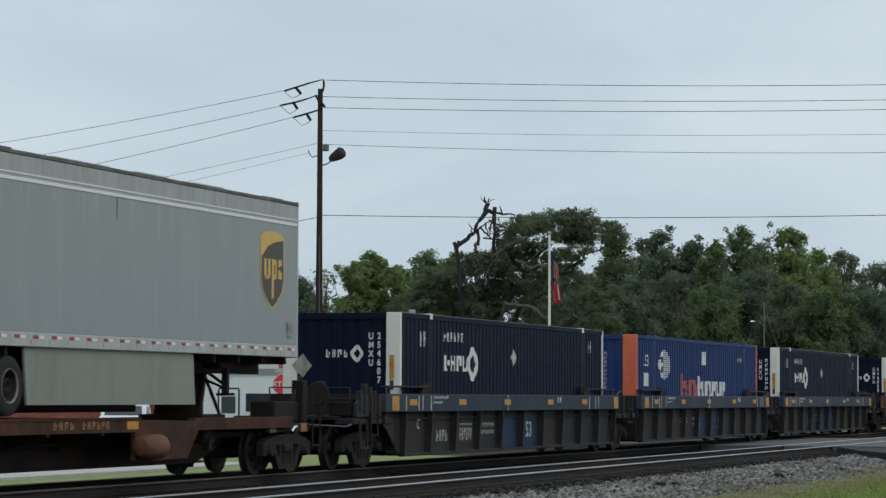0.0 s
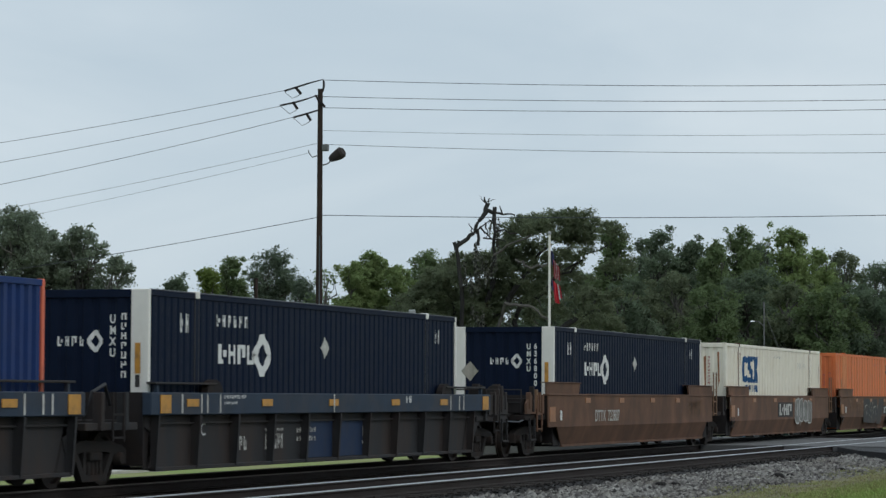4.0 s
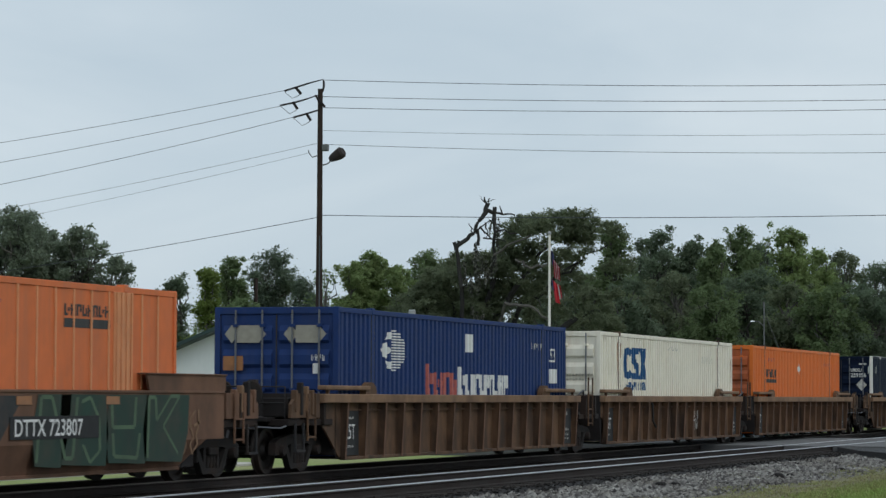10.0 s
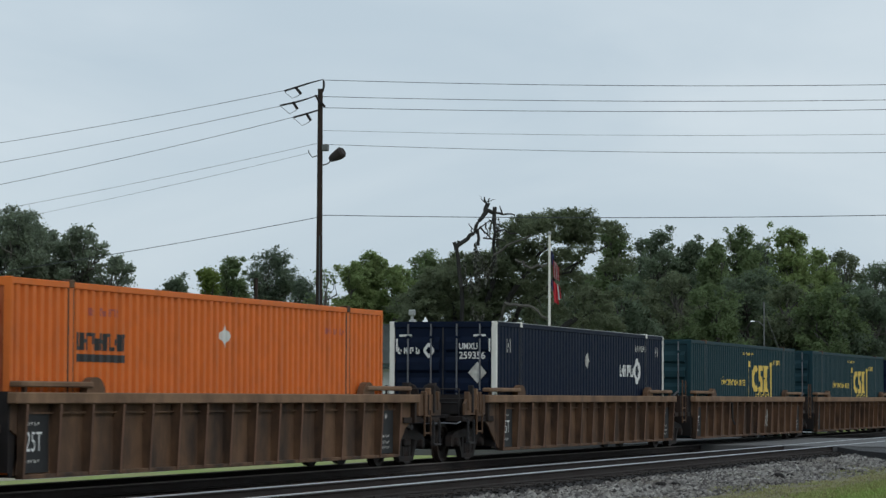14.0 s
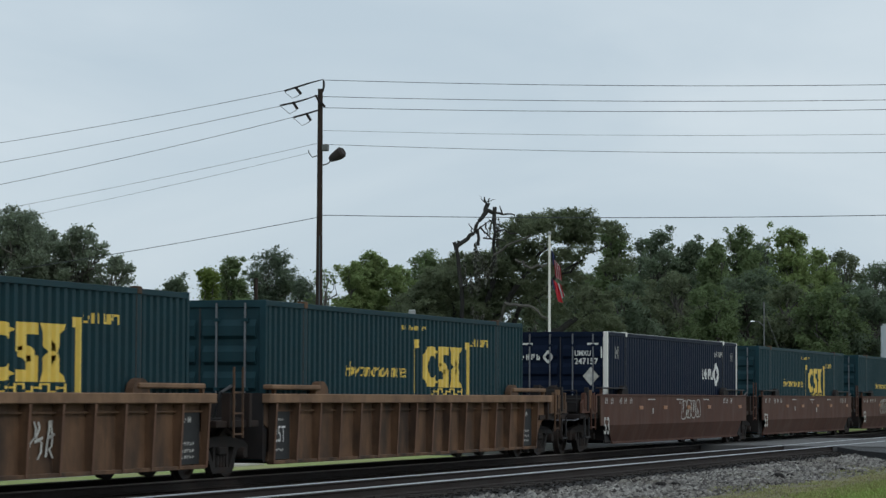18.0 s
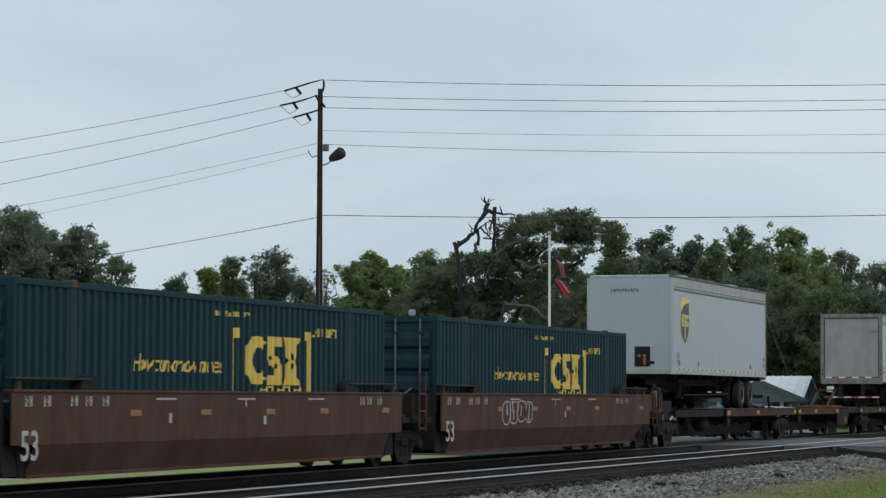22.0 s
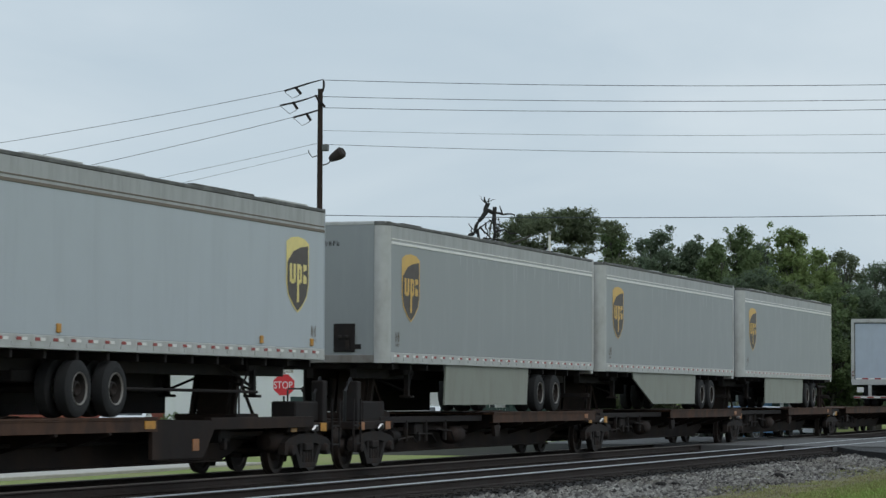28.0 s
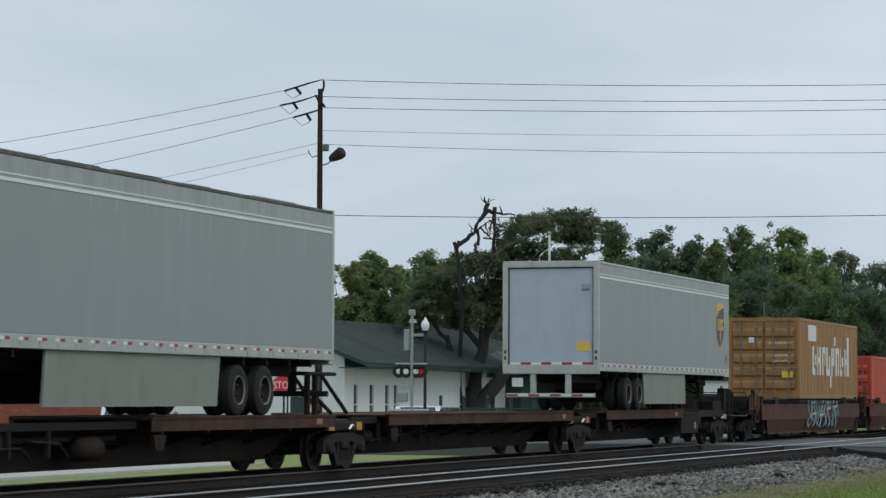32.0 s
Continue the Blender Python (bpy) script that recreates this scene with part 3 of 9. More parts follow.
def ring_emblem(x, z, w, h):
    """Four short slabs set in a diamond round a hole."""
    out = []
    for sx, sz in ((1, 1), (1, -1), (-1, -1), (-1, 1)):
        out.append([(x + sx * w * 0.5, z + sz * h * 0.1), (x + sx * w * 0.1, z + sz * h * 0.5), (x + sx * w * 0.02, z + sz * h * 0.26), (x + sx * w * 0.26, z + sz * h * 0.02)])
        out.append([(x + sx * w * 0.5, z + sz * h * 0.1), (x + sx * w * 0.26, z + sz * h * 0.02), (x + sx * w * 0.26, z - sz * 0.02), (x + sx * w * 0.5, z - sz * 0.02)])
        out.append([(x + sx * w * 0.02, z + sz * h * 0.26), (x + sx * w * 0.1, z + sz * h * 0.5), (x - sx * 0.01, z + sz * h * 0.5), (x - sx * 0.01, z + sz * h * 0.26)])
    return out


def block_emblem(x, z, w, h):
    """Three heavy blocks side by side: one hollow, one stepped, one waisted."""
    a, b, c = w * 0.36, w * 0.29, w * 0.33
    out = []
    ring = []
    for i in range(13):
        g = radians(42 + 276 * i / 12)
        cg, sn = math.cos(g), math.sin(g)
        cg, sn = math.copysign(abs(cg) ** 0.75, cg), math.copysign(abs(sn) ** 0.75, sn)
        ring.append(((x + a * 0.55 + a * 0.55 * cg, z + h * (0.5 + 0.5 * sn)), (x + a * 0.6 + a * 0.24 * cg, z + h * (0.5 + 0.27 * sn))))
    for (o0, i0), (o1, i1) in zip(ring, ring[1:]):
        out.append([o0, o1, i1, i0])
    p = x + a + w * 0.01
    out += [rect(p, p + b * 0.45, z + h * 0.52, z + h), rect(p + b * 0.45, p + b, z + h * 0.8, z + h), [(p, z + h * 0.52), (p + b * 0.5, z + h * 0.3), (p + b, z + h * 0.44), (p + b * 0.5, z + h * 0.66)],
            rect(p + b * 0.5, p + b, z, z + h * 0.44), rect(p, p + b * 0.5, z, z + h * 0.2)]
    q = p + b + w * 0.01
    m = q + c / 2
    out += [[(q, z), (q + c * 0.46, z), (m + c * 0.16, z + h * 0.5), (m - c * 0.2, z + h * 0.5)], [(q + c, z), (q + c * 0.54, z), (m - c * 0.0, z + h * 0.42), (m + c * 0.2, z + h * 0.5)],
            [(q, z + h), (q + c * 0.44, z + h), (m + c * 0.18, z + h * 0.5), (m - c * 0.18, z + h * 0.5)], [(q + c, z + h), (q + c * 0.56, z + h), (m - c * 0.02, z + h * 0.58), (m + c * 0.18, z + h * 0.5)]]
    return out


def globe_emblem(x, z, w, h):
    """Short level lines stacked into a disc, with a light diamond at one side."""
    out = []
    for i in range(15):
        k = -1 + 2 * (i + 0.5) / 15
        e = math.sqrt(max(0.05, 1 - k * k)) * w / 2
        out.append(rect(x - e * 0.1, x + e, z + k * h / 2 - h * 0.018, z + k * h / 2 + h * 0.018))
    out += [rhomb(x - w * 0.26, z, w * 0.42, h * 0.4), [(x - w * 0.3, z + h * 0.25), (x, z + h * 0.28), (x, z + h * 0.46), (x - w * 0.18, z + h * 0.42)],
            [(x - w * 0.3, z - h * 0.25), (x - w * 0.18, z - h * 0.42), (x, z - h * 0.46), (x, z - h * 0.28)]]
    return out


def typed(text, x, z, h, lean=0.0, squeeze=1.0, weight=0.0):
    return [[(x + px * squeeze + lean * pz, z + pz) for px, pz in t] for t in letters(text, h, weight)]


def typed_column(text, x, z, h, squeeze=0.8, gap=1.35):
    """Writing set one sign below another; z is the foot of the last sign."""
    out = []
    for i, sign in enumerate(text):
        out += typed(sign, x, z + (len(text) - 1 - i) * h * gap, h, 0.0, squeeze, 0.006)
    return out


def waves(x0, x1, pitch, depth):
    """Break points of a corrugated wall between x0 and x1: places and depths."""
    n = max(1, round((x1 - x0) / pitch))
    p = (x1 - x0) / n
    out = []
    for i in range(n):
        a = x0 + i * p
        out += [(a, depth), (a + 0.28 * p, depth), (a + 0.42 * p, 0.0), (a + 0.86 * p, 0.0)]
    return out + [(x1, depth)]


def clipped(poly, a, b):
    for lim, keep in ((a, 1), (b, -1)):
        out = []
        for i, p in enumerate(poly):
            q = poly[(i + 1) % len(poly)]
            ip, iq = keep * (p[0] - lim) >= 0, keep * (q[0] - lim) >= 0
            if ip:
                out.append(p)
            if ip != iq:
                t = (lim - p[0]) / (q[0] - p[0])
                out.append((lim, p[1] + t * (q[1] - p[1])))
        poly = out
        if len(poly) < 3:
            return []
    return poly


def painted(polys, walls, lift):
    """Flat shapes (x, z) laid on a wall whose depth follows its break points. Returns pieces (x, depth, z)."""
    out = []
    for poly in polys:
        lo, hi = min(p[0] for p in poly), max(p[0] for p in poly)
        for (a, da), (b, db) in zip(walls, walls[1:]):
            if b <= lo or a >= hi or b - a < 1e-6:
                continue
            c = clipped(poly, a, b)
            if len(c) >= 3:
                out.append([(x, da + (db - da) * (x - a) / (b - a) - lift, z) for x, z in c])
    return out


def lettering(ob):
    """Strokes too small to pick apart are one part."""
    if ob.name.split(".")[0] not in ("emblem", "placard", "label_panel"):
        tagged(ob, kind="stuff")
    return ob


def welded(sh, name):
    """The mesh of flat marks with the seams between their pieces closed."""
    me = sh.mesh(name)
    bm = bmesh.new()
    bm.from_mesh(me)
    bmesh.ops.remove_doubles(bm, verts=bm.verts, dist=0.0005)
    bm.to_mesh(me)
    bm.free()
    return me


def side_marks(name, polys, material, parent, walls, y0, sgn=-1, label=""):
    sh = Shape()
    for piece in painted(polys, walls, 0.006):
        sh.poly([(x, sgn * (y0 - d), z) for x, d, z in piece])
    return lettering(part(name, welded(sh, name), material, parent, label)) if sh.f else None


def end_marks(name, polys, material, parent, walls, x0, label=""):
    """The same on the end wall that faces against x; a runs from the far side (0) to the near side (2.59)."""
    sh = Shape()
    for piece in painted(polys, walls, 0.006):
        sh.poly([(x0 + d, 1.295 - a, z) for a, d, z in piece])
    return lettering(part(name, sh, material, parent, label)) if sh.f else None


def container(label, body, posts, s, length=16.15, height=2.9, base=0.285, pitch=0.27, depth=0.058, end="nose", wide_post=0.0, side=(), front=(), ribs=None, rail=None,
              mid_posts=True, group=LOADS, door_paint=None):
    """A freight container with its origin at the end that comes first. side, front: (name, shapes, material) laid on the near wall and on the first end."""
    ob = thing("freight_container", label, "shipping container", group)
    L, W, H = length, 1.295, height
    if body is M_NAVY:
        depth = 0.015          # shallow pressings
    rail = rail or body
    cuts = [0.1, 1.93, 2.07, L - 2.07, L - 1.93, L - 0.1] if mid_posts else [0.1, L - 0.1]
    runs = list(zip(cuts[::2], cuts[1::2]))
    walls = [(0.0, -0.012), (0.1, -0.012)]
    for i, (a, b) in enumerate(runs):
        walls += waves(a, b, pitch, depth)
        if i < len(runs) - 1:
            walls += [(b, -0.004), (runs[i + 1][0], -0.004)]
    walls += [(L - 0.1, -0.012), (L, -0.012)]
    y0 = W - 0.014
    for sgn in (-1, 1):
        for a, b in runs:
            sh = Shape()
            w = waves(a, b, pitch if sgn < 0 else 0.6, depth)
            v = [(x, sgn * (y0 - d), z) for x, d in w for z in (0.12, H - 0.1)]
            sh.add(v, [(2 * i, 2 * i + 2, 2 * i + 3, 2 * i + 1) for i in range(len(w) - 1)])
            part("side_panel", sh, body, ob)
        part("bottom_rail", Shape().box(0.08, L - 0.08, min(sgn * W, sgn * (W - 0.07)), max(sgn * W, sgn * (W - 0.07)), 0.0, 0.14, 0.008), rail, ob)
        part("top_rail", Shape().box(0.08, L - 0.08, min(sgn * W, sgn * (W - 0.06)), max(sgn * W, sgn * (W - 0.06)), H - 0.11, H - 0.01, 0.008), rail, ob)
        if mid_posts:
            for x in (1.93, L - 2.07):
                q = part("lifting_post", Shape().box(x, x + 0.14, min(sgn * (W - 0.002), sgn * (W - 0.06)), max(sgn * (W - 0.002), sgn * (W - 0.06)), 0.1, H - 0.06, 0.008), rail, ob)
                part("corner_casting", Shape().box(x - 0.02, x + 0.16, min(sgn * (W + 0.01), sgn * (W - 0.14)), max(sgn * (W + 0.01), sgn * (W - 0.14)), H - 0.1, H + 0.025, 0.012), M_WHITE if posts is M_WHITE else M_WELL_RIB if body in (M_CREAM, M_ORANGE, M_TEAL) else rail, q)
                if sgn < 0:
                    part("post_joint", Shape().box(x - 0.03, x - 0.001, -W + 0.006, -W + 0.05, 0.13, H - 0.1).box(x + 0.141, x + 0.165, -W + 0.006, -W + 0.05, 0.13, H - 0.1), M_BLACKMARK, q)
        for x, e in ((0.0, 0), (L - 0.1, 1)):
            ww = wide_post if wide_post else 0.12
            sh = Shape().box(x, x + 0.1, min(sgn * (W + 0.004), sgn * (W - ww)), max(sgn * (W + 0.004), sgn * (W - ww)), 0.0, H, 0.012)
            part("corner_post", sh, posts, ob)
    if body is M_NAVY:
        for sgn in (-1, 1):
            part("roof_lip", Shape().box(0.1, L - 0.1, min(sgn * (W + 0.004), sgn * (W - 0.03)), max(sgn * (W + 0.004), sgn * (W - 0.03)), H - 0.009, H + 0.008, 0.003), M_GALV if end == "door" else M_ROD, ob)
    part("roof", Shape().box(0.05, L - 0.05, -W + 0.05, W - 0.05, H - 0.06, H - 0.015), rail, ob)
    part("floor", Shape().box(0.05, L - 0.05, -W + 0.05, W - 0.05, 0.06, 0.16), M_DARK, ob)
    part("end_wall", Shape().box(L - 0.09, L - 0.05, -W + 0.1, W - 0.1, 0.05, H - 0.02), body, ob)
    cw = max(0.1, wide_post - 0.002)
    for e in (0, L - 0.08):
        part("header", Shape().box(e, e + 0.08, -W + cw, W - cw, H - 0.14, H - 0.005, 0.008), rail, ob)
        part("sill", Shape().box(e, e + 0.08, -W + cw, W - cw, 0.0, 0.15, 0.008), rail, ob)
    if end == "nose":
        ew = waves(0.1, 2.49, 0.3, 0.03)
        v = [(0.03 + d, W - a, z) for a, d in ew for z in (0.13, H - 0.1)]
        sh = Shape()
        sh.add(v, [(2 * i, 2 * i + 2, 2 * i + 3, 2 * i + 1) for i in range(len(ew) - 1)])
        part("end_panel", sh, body, ob)
        ewalls = [(0, -0.004), (wide_post or 0.12, -0.004)] + [(a, d + 0.03) for a, d in ew if (wide_post or 0.12) < a < 2.59 - (wide_post or 0.12)] + [(2.59 - (wide_post or 0.12), -0.004), (2.59, -0.004)]
    else:
        for a0, a1 in ((0.12, 1.285), (1.305, 2.47)):
            door = part("door", Shape().box(0.03, 0.07, W - a1, W - a0, 0.15, H - 0.14, 0.008), door_paint or body, ob)
            for k in range(5):
                z0 = 0.3 + k * (H - 0.55) / 5
                z1 = z0 + (H - 0.55) / 5 - 0.1
                part("door_panel", Shape().prism([(-0.03, z0 + 0.07), (-0.03, z1 - 0.12), (0.034, z1), (0.036, z1), (0.036, z0), (0.034, z0)], "y", W - a1 + 0.07, W - a0 - 0.07), door_paint or body, door)
            for g in (0.3, 0.78):
                yy = W - (a0 + (a1 - a0) * g)
                rod = part("locking_rod", Shape().tube([(-0.055, yy, 0.06), (-0.055, yy, H - 0.06)], 0.02, 8), M_ROD, door, soft=True)
                for z in (0.25, 0.9, 1.25, H - 0.4):
                    part("rod_bracket", Shape().box(-0.075, 0.03, yy - 0.05, yy + 0.05, z, z + 0.07, 0.008), body, rod)
                part("door_handle", Shape().box(-0.09, -0.07, yy - 0.36, yy + 0.02, 1.05, 1.09, 0.006), M_ROD, rod)
        part("door_seal", Shape().box(0.02, 0.05, -0.012, 0.012, 0.15, H - 0.14).box(0.02, 0.045, -W + 0.105, -W + 0.122, 0.15, H - 0.14).box(0.02, 0.045, W - 0.122, W - 0.105, 0.15, H - 0.14), M_BLACKMARK, ob)
        ewalls = [(0.0, -0.028), (2.59, -0.028)]
    if ribs:
        x = 0.5
        while x < L - 0.3:
            if min(abs(x - 2), abs(x - L + 2)) > 0.25:
                part("stiffener", Shape().box(x, x + 0.05, -W - 0.004, -W + 0.05, 0.12, H - 0.1, 0.008), ribs, ob)
            x += 0.62
    for nm, polys, m in side:
        side_marks(nm, polys, m, ob, walls, y0)
    for nm, polys, m in front:
        end_marks(nm, polys, m, ob, ewalls, 0.0)
    MOVING.append((ob, s, base, 0))
    return ob


def navy_side(flip=False):
    """White word, ring emblem, short number and diamond plate on a navy container."""
    if flip:
        return [("wordmark", bars(11.25, 1.72, 1.55, 0.32, 4, 0.8), M_MARK), ("emblem", ring_emblem(13.15, 1.88, 0.8, 0.7), M_MARK), ("placard", [rhomb(7.95, 2.1, 0.45, 0.42)], M_MARK_WORN),
                ("size_mark", bars(0.9, 2.2, 0.4, 0.32, 2), M_MARK_WORN), ("number", bars(13.0, 2.42, 1.2, 0.16, 6), M_MARK_WORN), ("size_mark", bars(15.2, 2.3, 0.4, 0.28, 2), M_MARK_WORN)]
    return [("wordmark", bars(2.95, 1.72, 1.7, 0.34, 4, 0.8), M_MARK), ("emblem", ring_emblem(4.95, 1.89, 0.85, 0.76), M_MARK), ("placard", [rhomb(8.1, 2.08, 0.45, 0.42)], M_MARK_WORN),
            ("size_mark", bars(1.3, 2.22, 0.45, 0.32, 2), M_MARK), ("number", bars(2.85, 2.36, 1.5, 0.2, 6), M_MARK), ("size_mark", bars(14.7, 2.3, 0.4, 0.3, 2), M_MARK)]


NAVY_NOSE = [("wordmark", bars(0.95, 1.97, 0.52, 0.16, 4), M_MARK), ("emblem", ring_emblem(1.63, 2.05, 0.28, 0.36), M_MARK), ("number", typed_column("UMXU", 1.88, 1.8, 0.135), M_MARK),
             ("number", column(2.1, 1.45, 0.08, 1.1, 7), M_MARK), ("caution_label", [rect(2.36, 2.46, 1.52, 2.02)], M_REFLEX), ("caution_label", [rect(2.37, 2.45, 1.3, 1.5)], M_BLACKMARK), ("placard", [rhomb(0.42, 1.8, 0.44, 0.5)], M_DIAMOND)]
NAVY_DOOR = [("wordmark", bars(0.22, 2.15, 0.58, 0.15, 4), M_MARK), ("emblem", ring_emblem(0.97, 2.23, 0.26, 0.34), M_MARK), ("number", typed("UMXU", 1.7, 2.26, 0.14, 0, 0.8, 0.004), M_MARK), ("placard", [rhomb(2.15, 1.72, 0.44, 0.5)], M_MARK_WORN), ("corner_mark", [rect(0.25, 0.55, 2.55, 2.6), rect(2.05, 2.35, 2.55, 2.6), rect(0.17, 0.21, 2.2, 2.5), rect(2.42, 2.46, 2.2, 2.5)], M_MARK)]
NAVY_FIRST = [q for q in NAVY_NOSE if q[1] != NAVY_NOSE[3][1]] + [("number", typed_column("254607", 2.08, 1.44, 0.135), M_MARK)]
NAVY_THIRD = [q for q in NAVY_NOSE if q[1] != NAVY_NOSE[3][1]] + [("number", typed_column("636800", 2.08, 1.44, 0.135), M_MARK)]
STACK_SIDE = [("emblem", globe_emblem(3.2, 2.1, 1.6, 0.86), M_MARK), ("wordmark", bars(5.35, 1.2, 0.55, 0.66, 1, 0.95) + bars(5.9, 1.2, 1.55, 0.48, 4, 0.95), M_REDMARK), ("wordmark", bars(7.6, 1.2, 0.5, 0.62, 1, 0.92) + bars(8.1, 1.2, 3.2, 0.46, 9, 0.92), M_MARK),
              ("size_mark", typed("53", 0.95, 2.04, 0.32), M_MARK), ("label_panel", [rect(0.95, 1.4, 1.48, 1.85)], M_MARK), ("label_panel", [rect(8.1, 8.6, 2.15, 2.55)], M_MARK), ("number", bars(13.1, 2.3, 0.8, 0.13, 6), M_MARK_WORN)]
STACK_SIDE_DOOR = STACK_SIDE[:3] + [("label_panel", [rect(8.1, 8.6, 2.15, 2.55)], M_MARK), ("number", bars(13.2, 2.3, 1.1, 0.15, 6), M_MARK_WORN), ("size_mark", typed("53", 14.8, 2.02, 0.34), M_MARK), ("label_panel", [rect(14.8, 15.4, 1.5, 1.85)], M_MARK)]
STACK_NOSE = [("size_mark", typed("53", 0.35, 1.95, 0.34), M_MARK), ("label_panel", [rect(0.3, 0.9, 1.6, 1.84)], M_MARK), ("number", column(1.65, 1.4, 0.08, 1.05, 9), M_MARK_WORN)]
STACK_DOOR = [("emblem", [rhomb(0.38, 2.37, 0.3, 0.36), [(0.47, 2.2), (0.95, 2.2), (1.1, 2.37), (0.95, 2.54), (0.47, 2.54)]], M_DIAMOND), ("emblem", [rhomb(1.62, 2.37, 0.3, 0.36), [(1.72, 2.2), (2.2, 2.2), (2.36, 2.37), (2.2, 2.54), (1.72, 2.54)]], M_DIAMOND),
              ("rust_patch", [rect(0.2, 0.62, 1.66, 1.94)], M_REFLEX_OLD), ("number", bars(2.05, 1.85, 0.3, 0.12, 4), M_MARK), ("label_panel", [rect(2.08, 2.22, 1.6, 1.8)], M_MARK)]
WHITE_SIDE = [("emblem", block_emblem(2.45, 1.66, 2.6, 0.86), M_CSBLUE), ("wordmark", bars(2.6, 1.36, 2.4, 0.22, 10, 0.8), M_CSBLUE), ("number", bars(11.9, 2.2, 1.6, 0.2, 6), M_MARK_WORN), ("number", bars(7.6, 2.52, 1.4, 0.1, 8), M_MARK_WORN)]
WHITE_SIDE += [("rust_stain", [[(1.78, 2.62), (1.9, 2.7), (1.9, 1.9), (1.86, 1.4), (1.82, 1.9)], [(2.09, 2.7), (2.2, 2.6), (2.16, 2.0), (2.12, 1.5)], [(13.95, 2.7), (14.06, 2.72), (14.05, 1.6), (14.0, 1.8)], [(0.14, 2.5), (0.2, 2.5), (0.18, 1.6)], [(15.9, 2.3), (15.98, 2.4), (15.97, 1.5)]], M_REFLEX_OLD)]
WHITE_NOSE = [("emblem", block_emblem(0.72, 2.07, 1.0, 0.42), M_CSBLUE), ("wordmark", bars(0.72, 1.9, 1.0, 0.12, 8), M_CSBLUE), ("number", column(2.0, 1.6, 0.07, 0.9, 9), M_REDMARK), ("rust_stain", [[(1.86, 2.45), (1.94, 2.5), (1.93, 1.5), (1.9, 1.35)], [(2.3, 2.6), (2.36, 2.62), (2.38, 1.7), (2.34, 1.5)], [(1.5, 1.75), (1.56, 1.78), (1.55, 1.3), (1.52, 1.25)]], M_REFLEX_OLD)]
WHITE_DOOR = [("emblem", block_emblem(0.15, 2.15, 0.5, 0.35), M_BLACKMARK), ("writing", bars(1.6, 1.72, 0.75, 0.06, 9) + bars(1.6, 1.6, 0.75, 0.06, 9), M_DIAMOND)]
GREEN_SIDE = [("emblem", block_emblem(8.92, 1.36, 2.6, 0.88), M_YELLOW), ("bracket_mark", [rect(8.28, 8.38, 1.2, 2.36), rect(8.38, 8.66, 2.18, 2.36), rect(11.96, 12.06, 1.2, 2.36), rect(11.74, 11.96, 2.2, 2.36)], M_YELLOW), ("slogan", typed("How tomorrow moves", 4.15, 1.56, 0.29, 0.2, 0.96, 0.003), M_YELLOW),
              ("number", bars(12.2, 2.28, 1.3, 0.16, 6), M_YELLOW), ("number", bars(7.6, 2.55, 1.5, 0.09, 9), M_YELLOW), ("wordmark", bars(9.4, 1.2, 2.2, 0.14, 8, 0.85), M_YELLOW)]

# first set of three wells: dark blue
container("navy blue corrugated container with white end posts, in blue car", M_NAVY, M_WHITE, 52.68, wide_post=0.31, side=navy_side(), front=NAVY_FIRST)
container("royal blue corrugated container with orange end posts, in blue car", M_BLUE, M_SALMON, 72.40, wide_post=0.4, side=STACK_SIDE, front=STACK_NOSE)
container("navy blue corrugated container with white end posts, in blue car", M_NAVY, M_WHITE, 92.25, wide_post=0.31, side=navy_side(), front=NAVY_NOSE)
# second set: brown, smooth
container("navy blue corrugated container with white end posts, in brown car", M_NAVY, M_WHITE, 116.12, wide_post=0.31, side=navy_side(), front=NAVY_THIRD)
container("rust-streaked cream container with blue emblem in brown car", M_CREAM, M_CREAM, 135.78, pitch=0.26, depth=0.078, side=WHITE_SIDE, front=WHITE_NOSE)
cool = container("faded orange ribbed container with cooling unit in brown car", M_ORANGE_OLD, M_ORANGE_OLD, 155.3, pitch=1.2, depth=0.012, ribs=M_PALE_RIB,
                 side=[("wordmark", bars(12.0, 2.38, 1.6, 0.18, 8, 0.85) + [rect(12.0, 13.6, 2.2, 2.34)], M_BLACKMARK), ("number", bars(9.0, 2.5, 1.0, 0.08, 7), M_REDMARK), ("placard_outline", [rhomb(1.45, 1.72, 0.5, 0.55)], M_REFLEX_OLD), ("writing", column(3.4, 1.9, 0.12, 0.55, 3), M_REDMARK)],
                 front=[("wordmark", bars(0.3, 2.3, 1.75, 0.26, 8, 0.85) + [rect(0.35, 2.0, 2.17, 2.26)], M_BLACKMARK), ("number", column(2.08, 1.62, 0.08, 0.5, 4), M_REDMARK), ("number", column(2.3, 1.48, 0.08, 0.7, 7), M_REDMARK), ("placard", [rhomb(1.62, 1.74, 0.5, 0.5)], M_DIAMOND)])
unit = part("cooling_unit", Shape().box(-0.16, 0.03, -0.55, -0.27, 2.3, 2.62, 0.03), M_WHITE, cool, "small white cooling unit")
part("grille", Shape().box(-0.17, -0.155, -0.49, -0.33, 2.37, 2.55, 0.004), M_BLACKMARK, unit)
for x0, x1 in ((1.42, 2.32), (13.72, 14.42)):
    part("lift_panel", Shape().box(x0, x1, -1.302, -1.26, 0.12, 2.8, 0.006), M_PALE_RIB, cool, "bleached panel at the lifting post")
    for k in range(4):
        x = x0 + 0.06 + k * (x1 - x0 - 0.16) / 3
        part("lift_rib", Shape().box(x, x + 0.05, -1.325, -1.3, 0.12, 2.8, 0.008), M_PALE_RIB, cool)
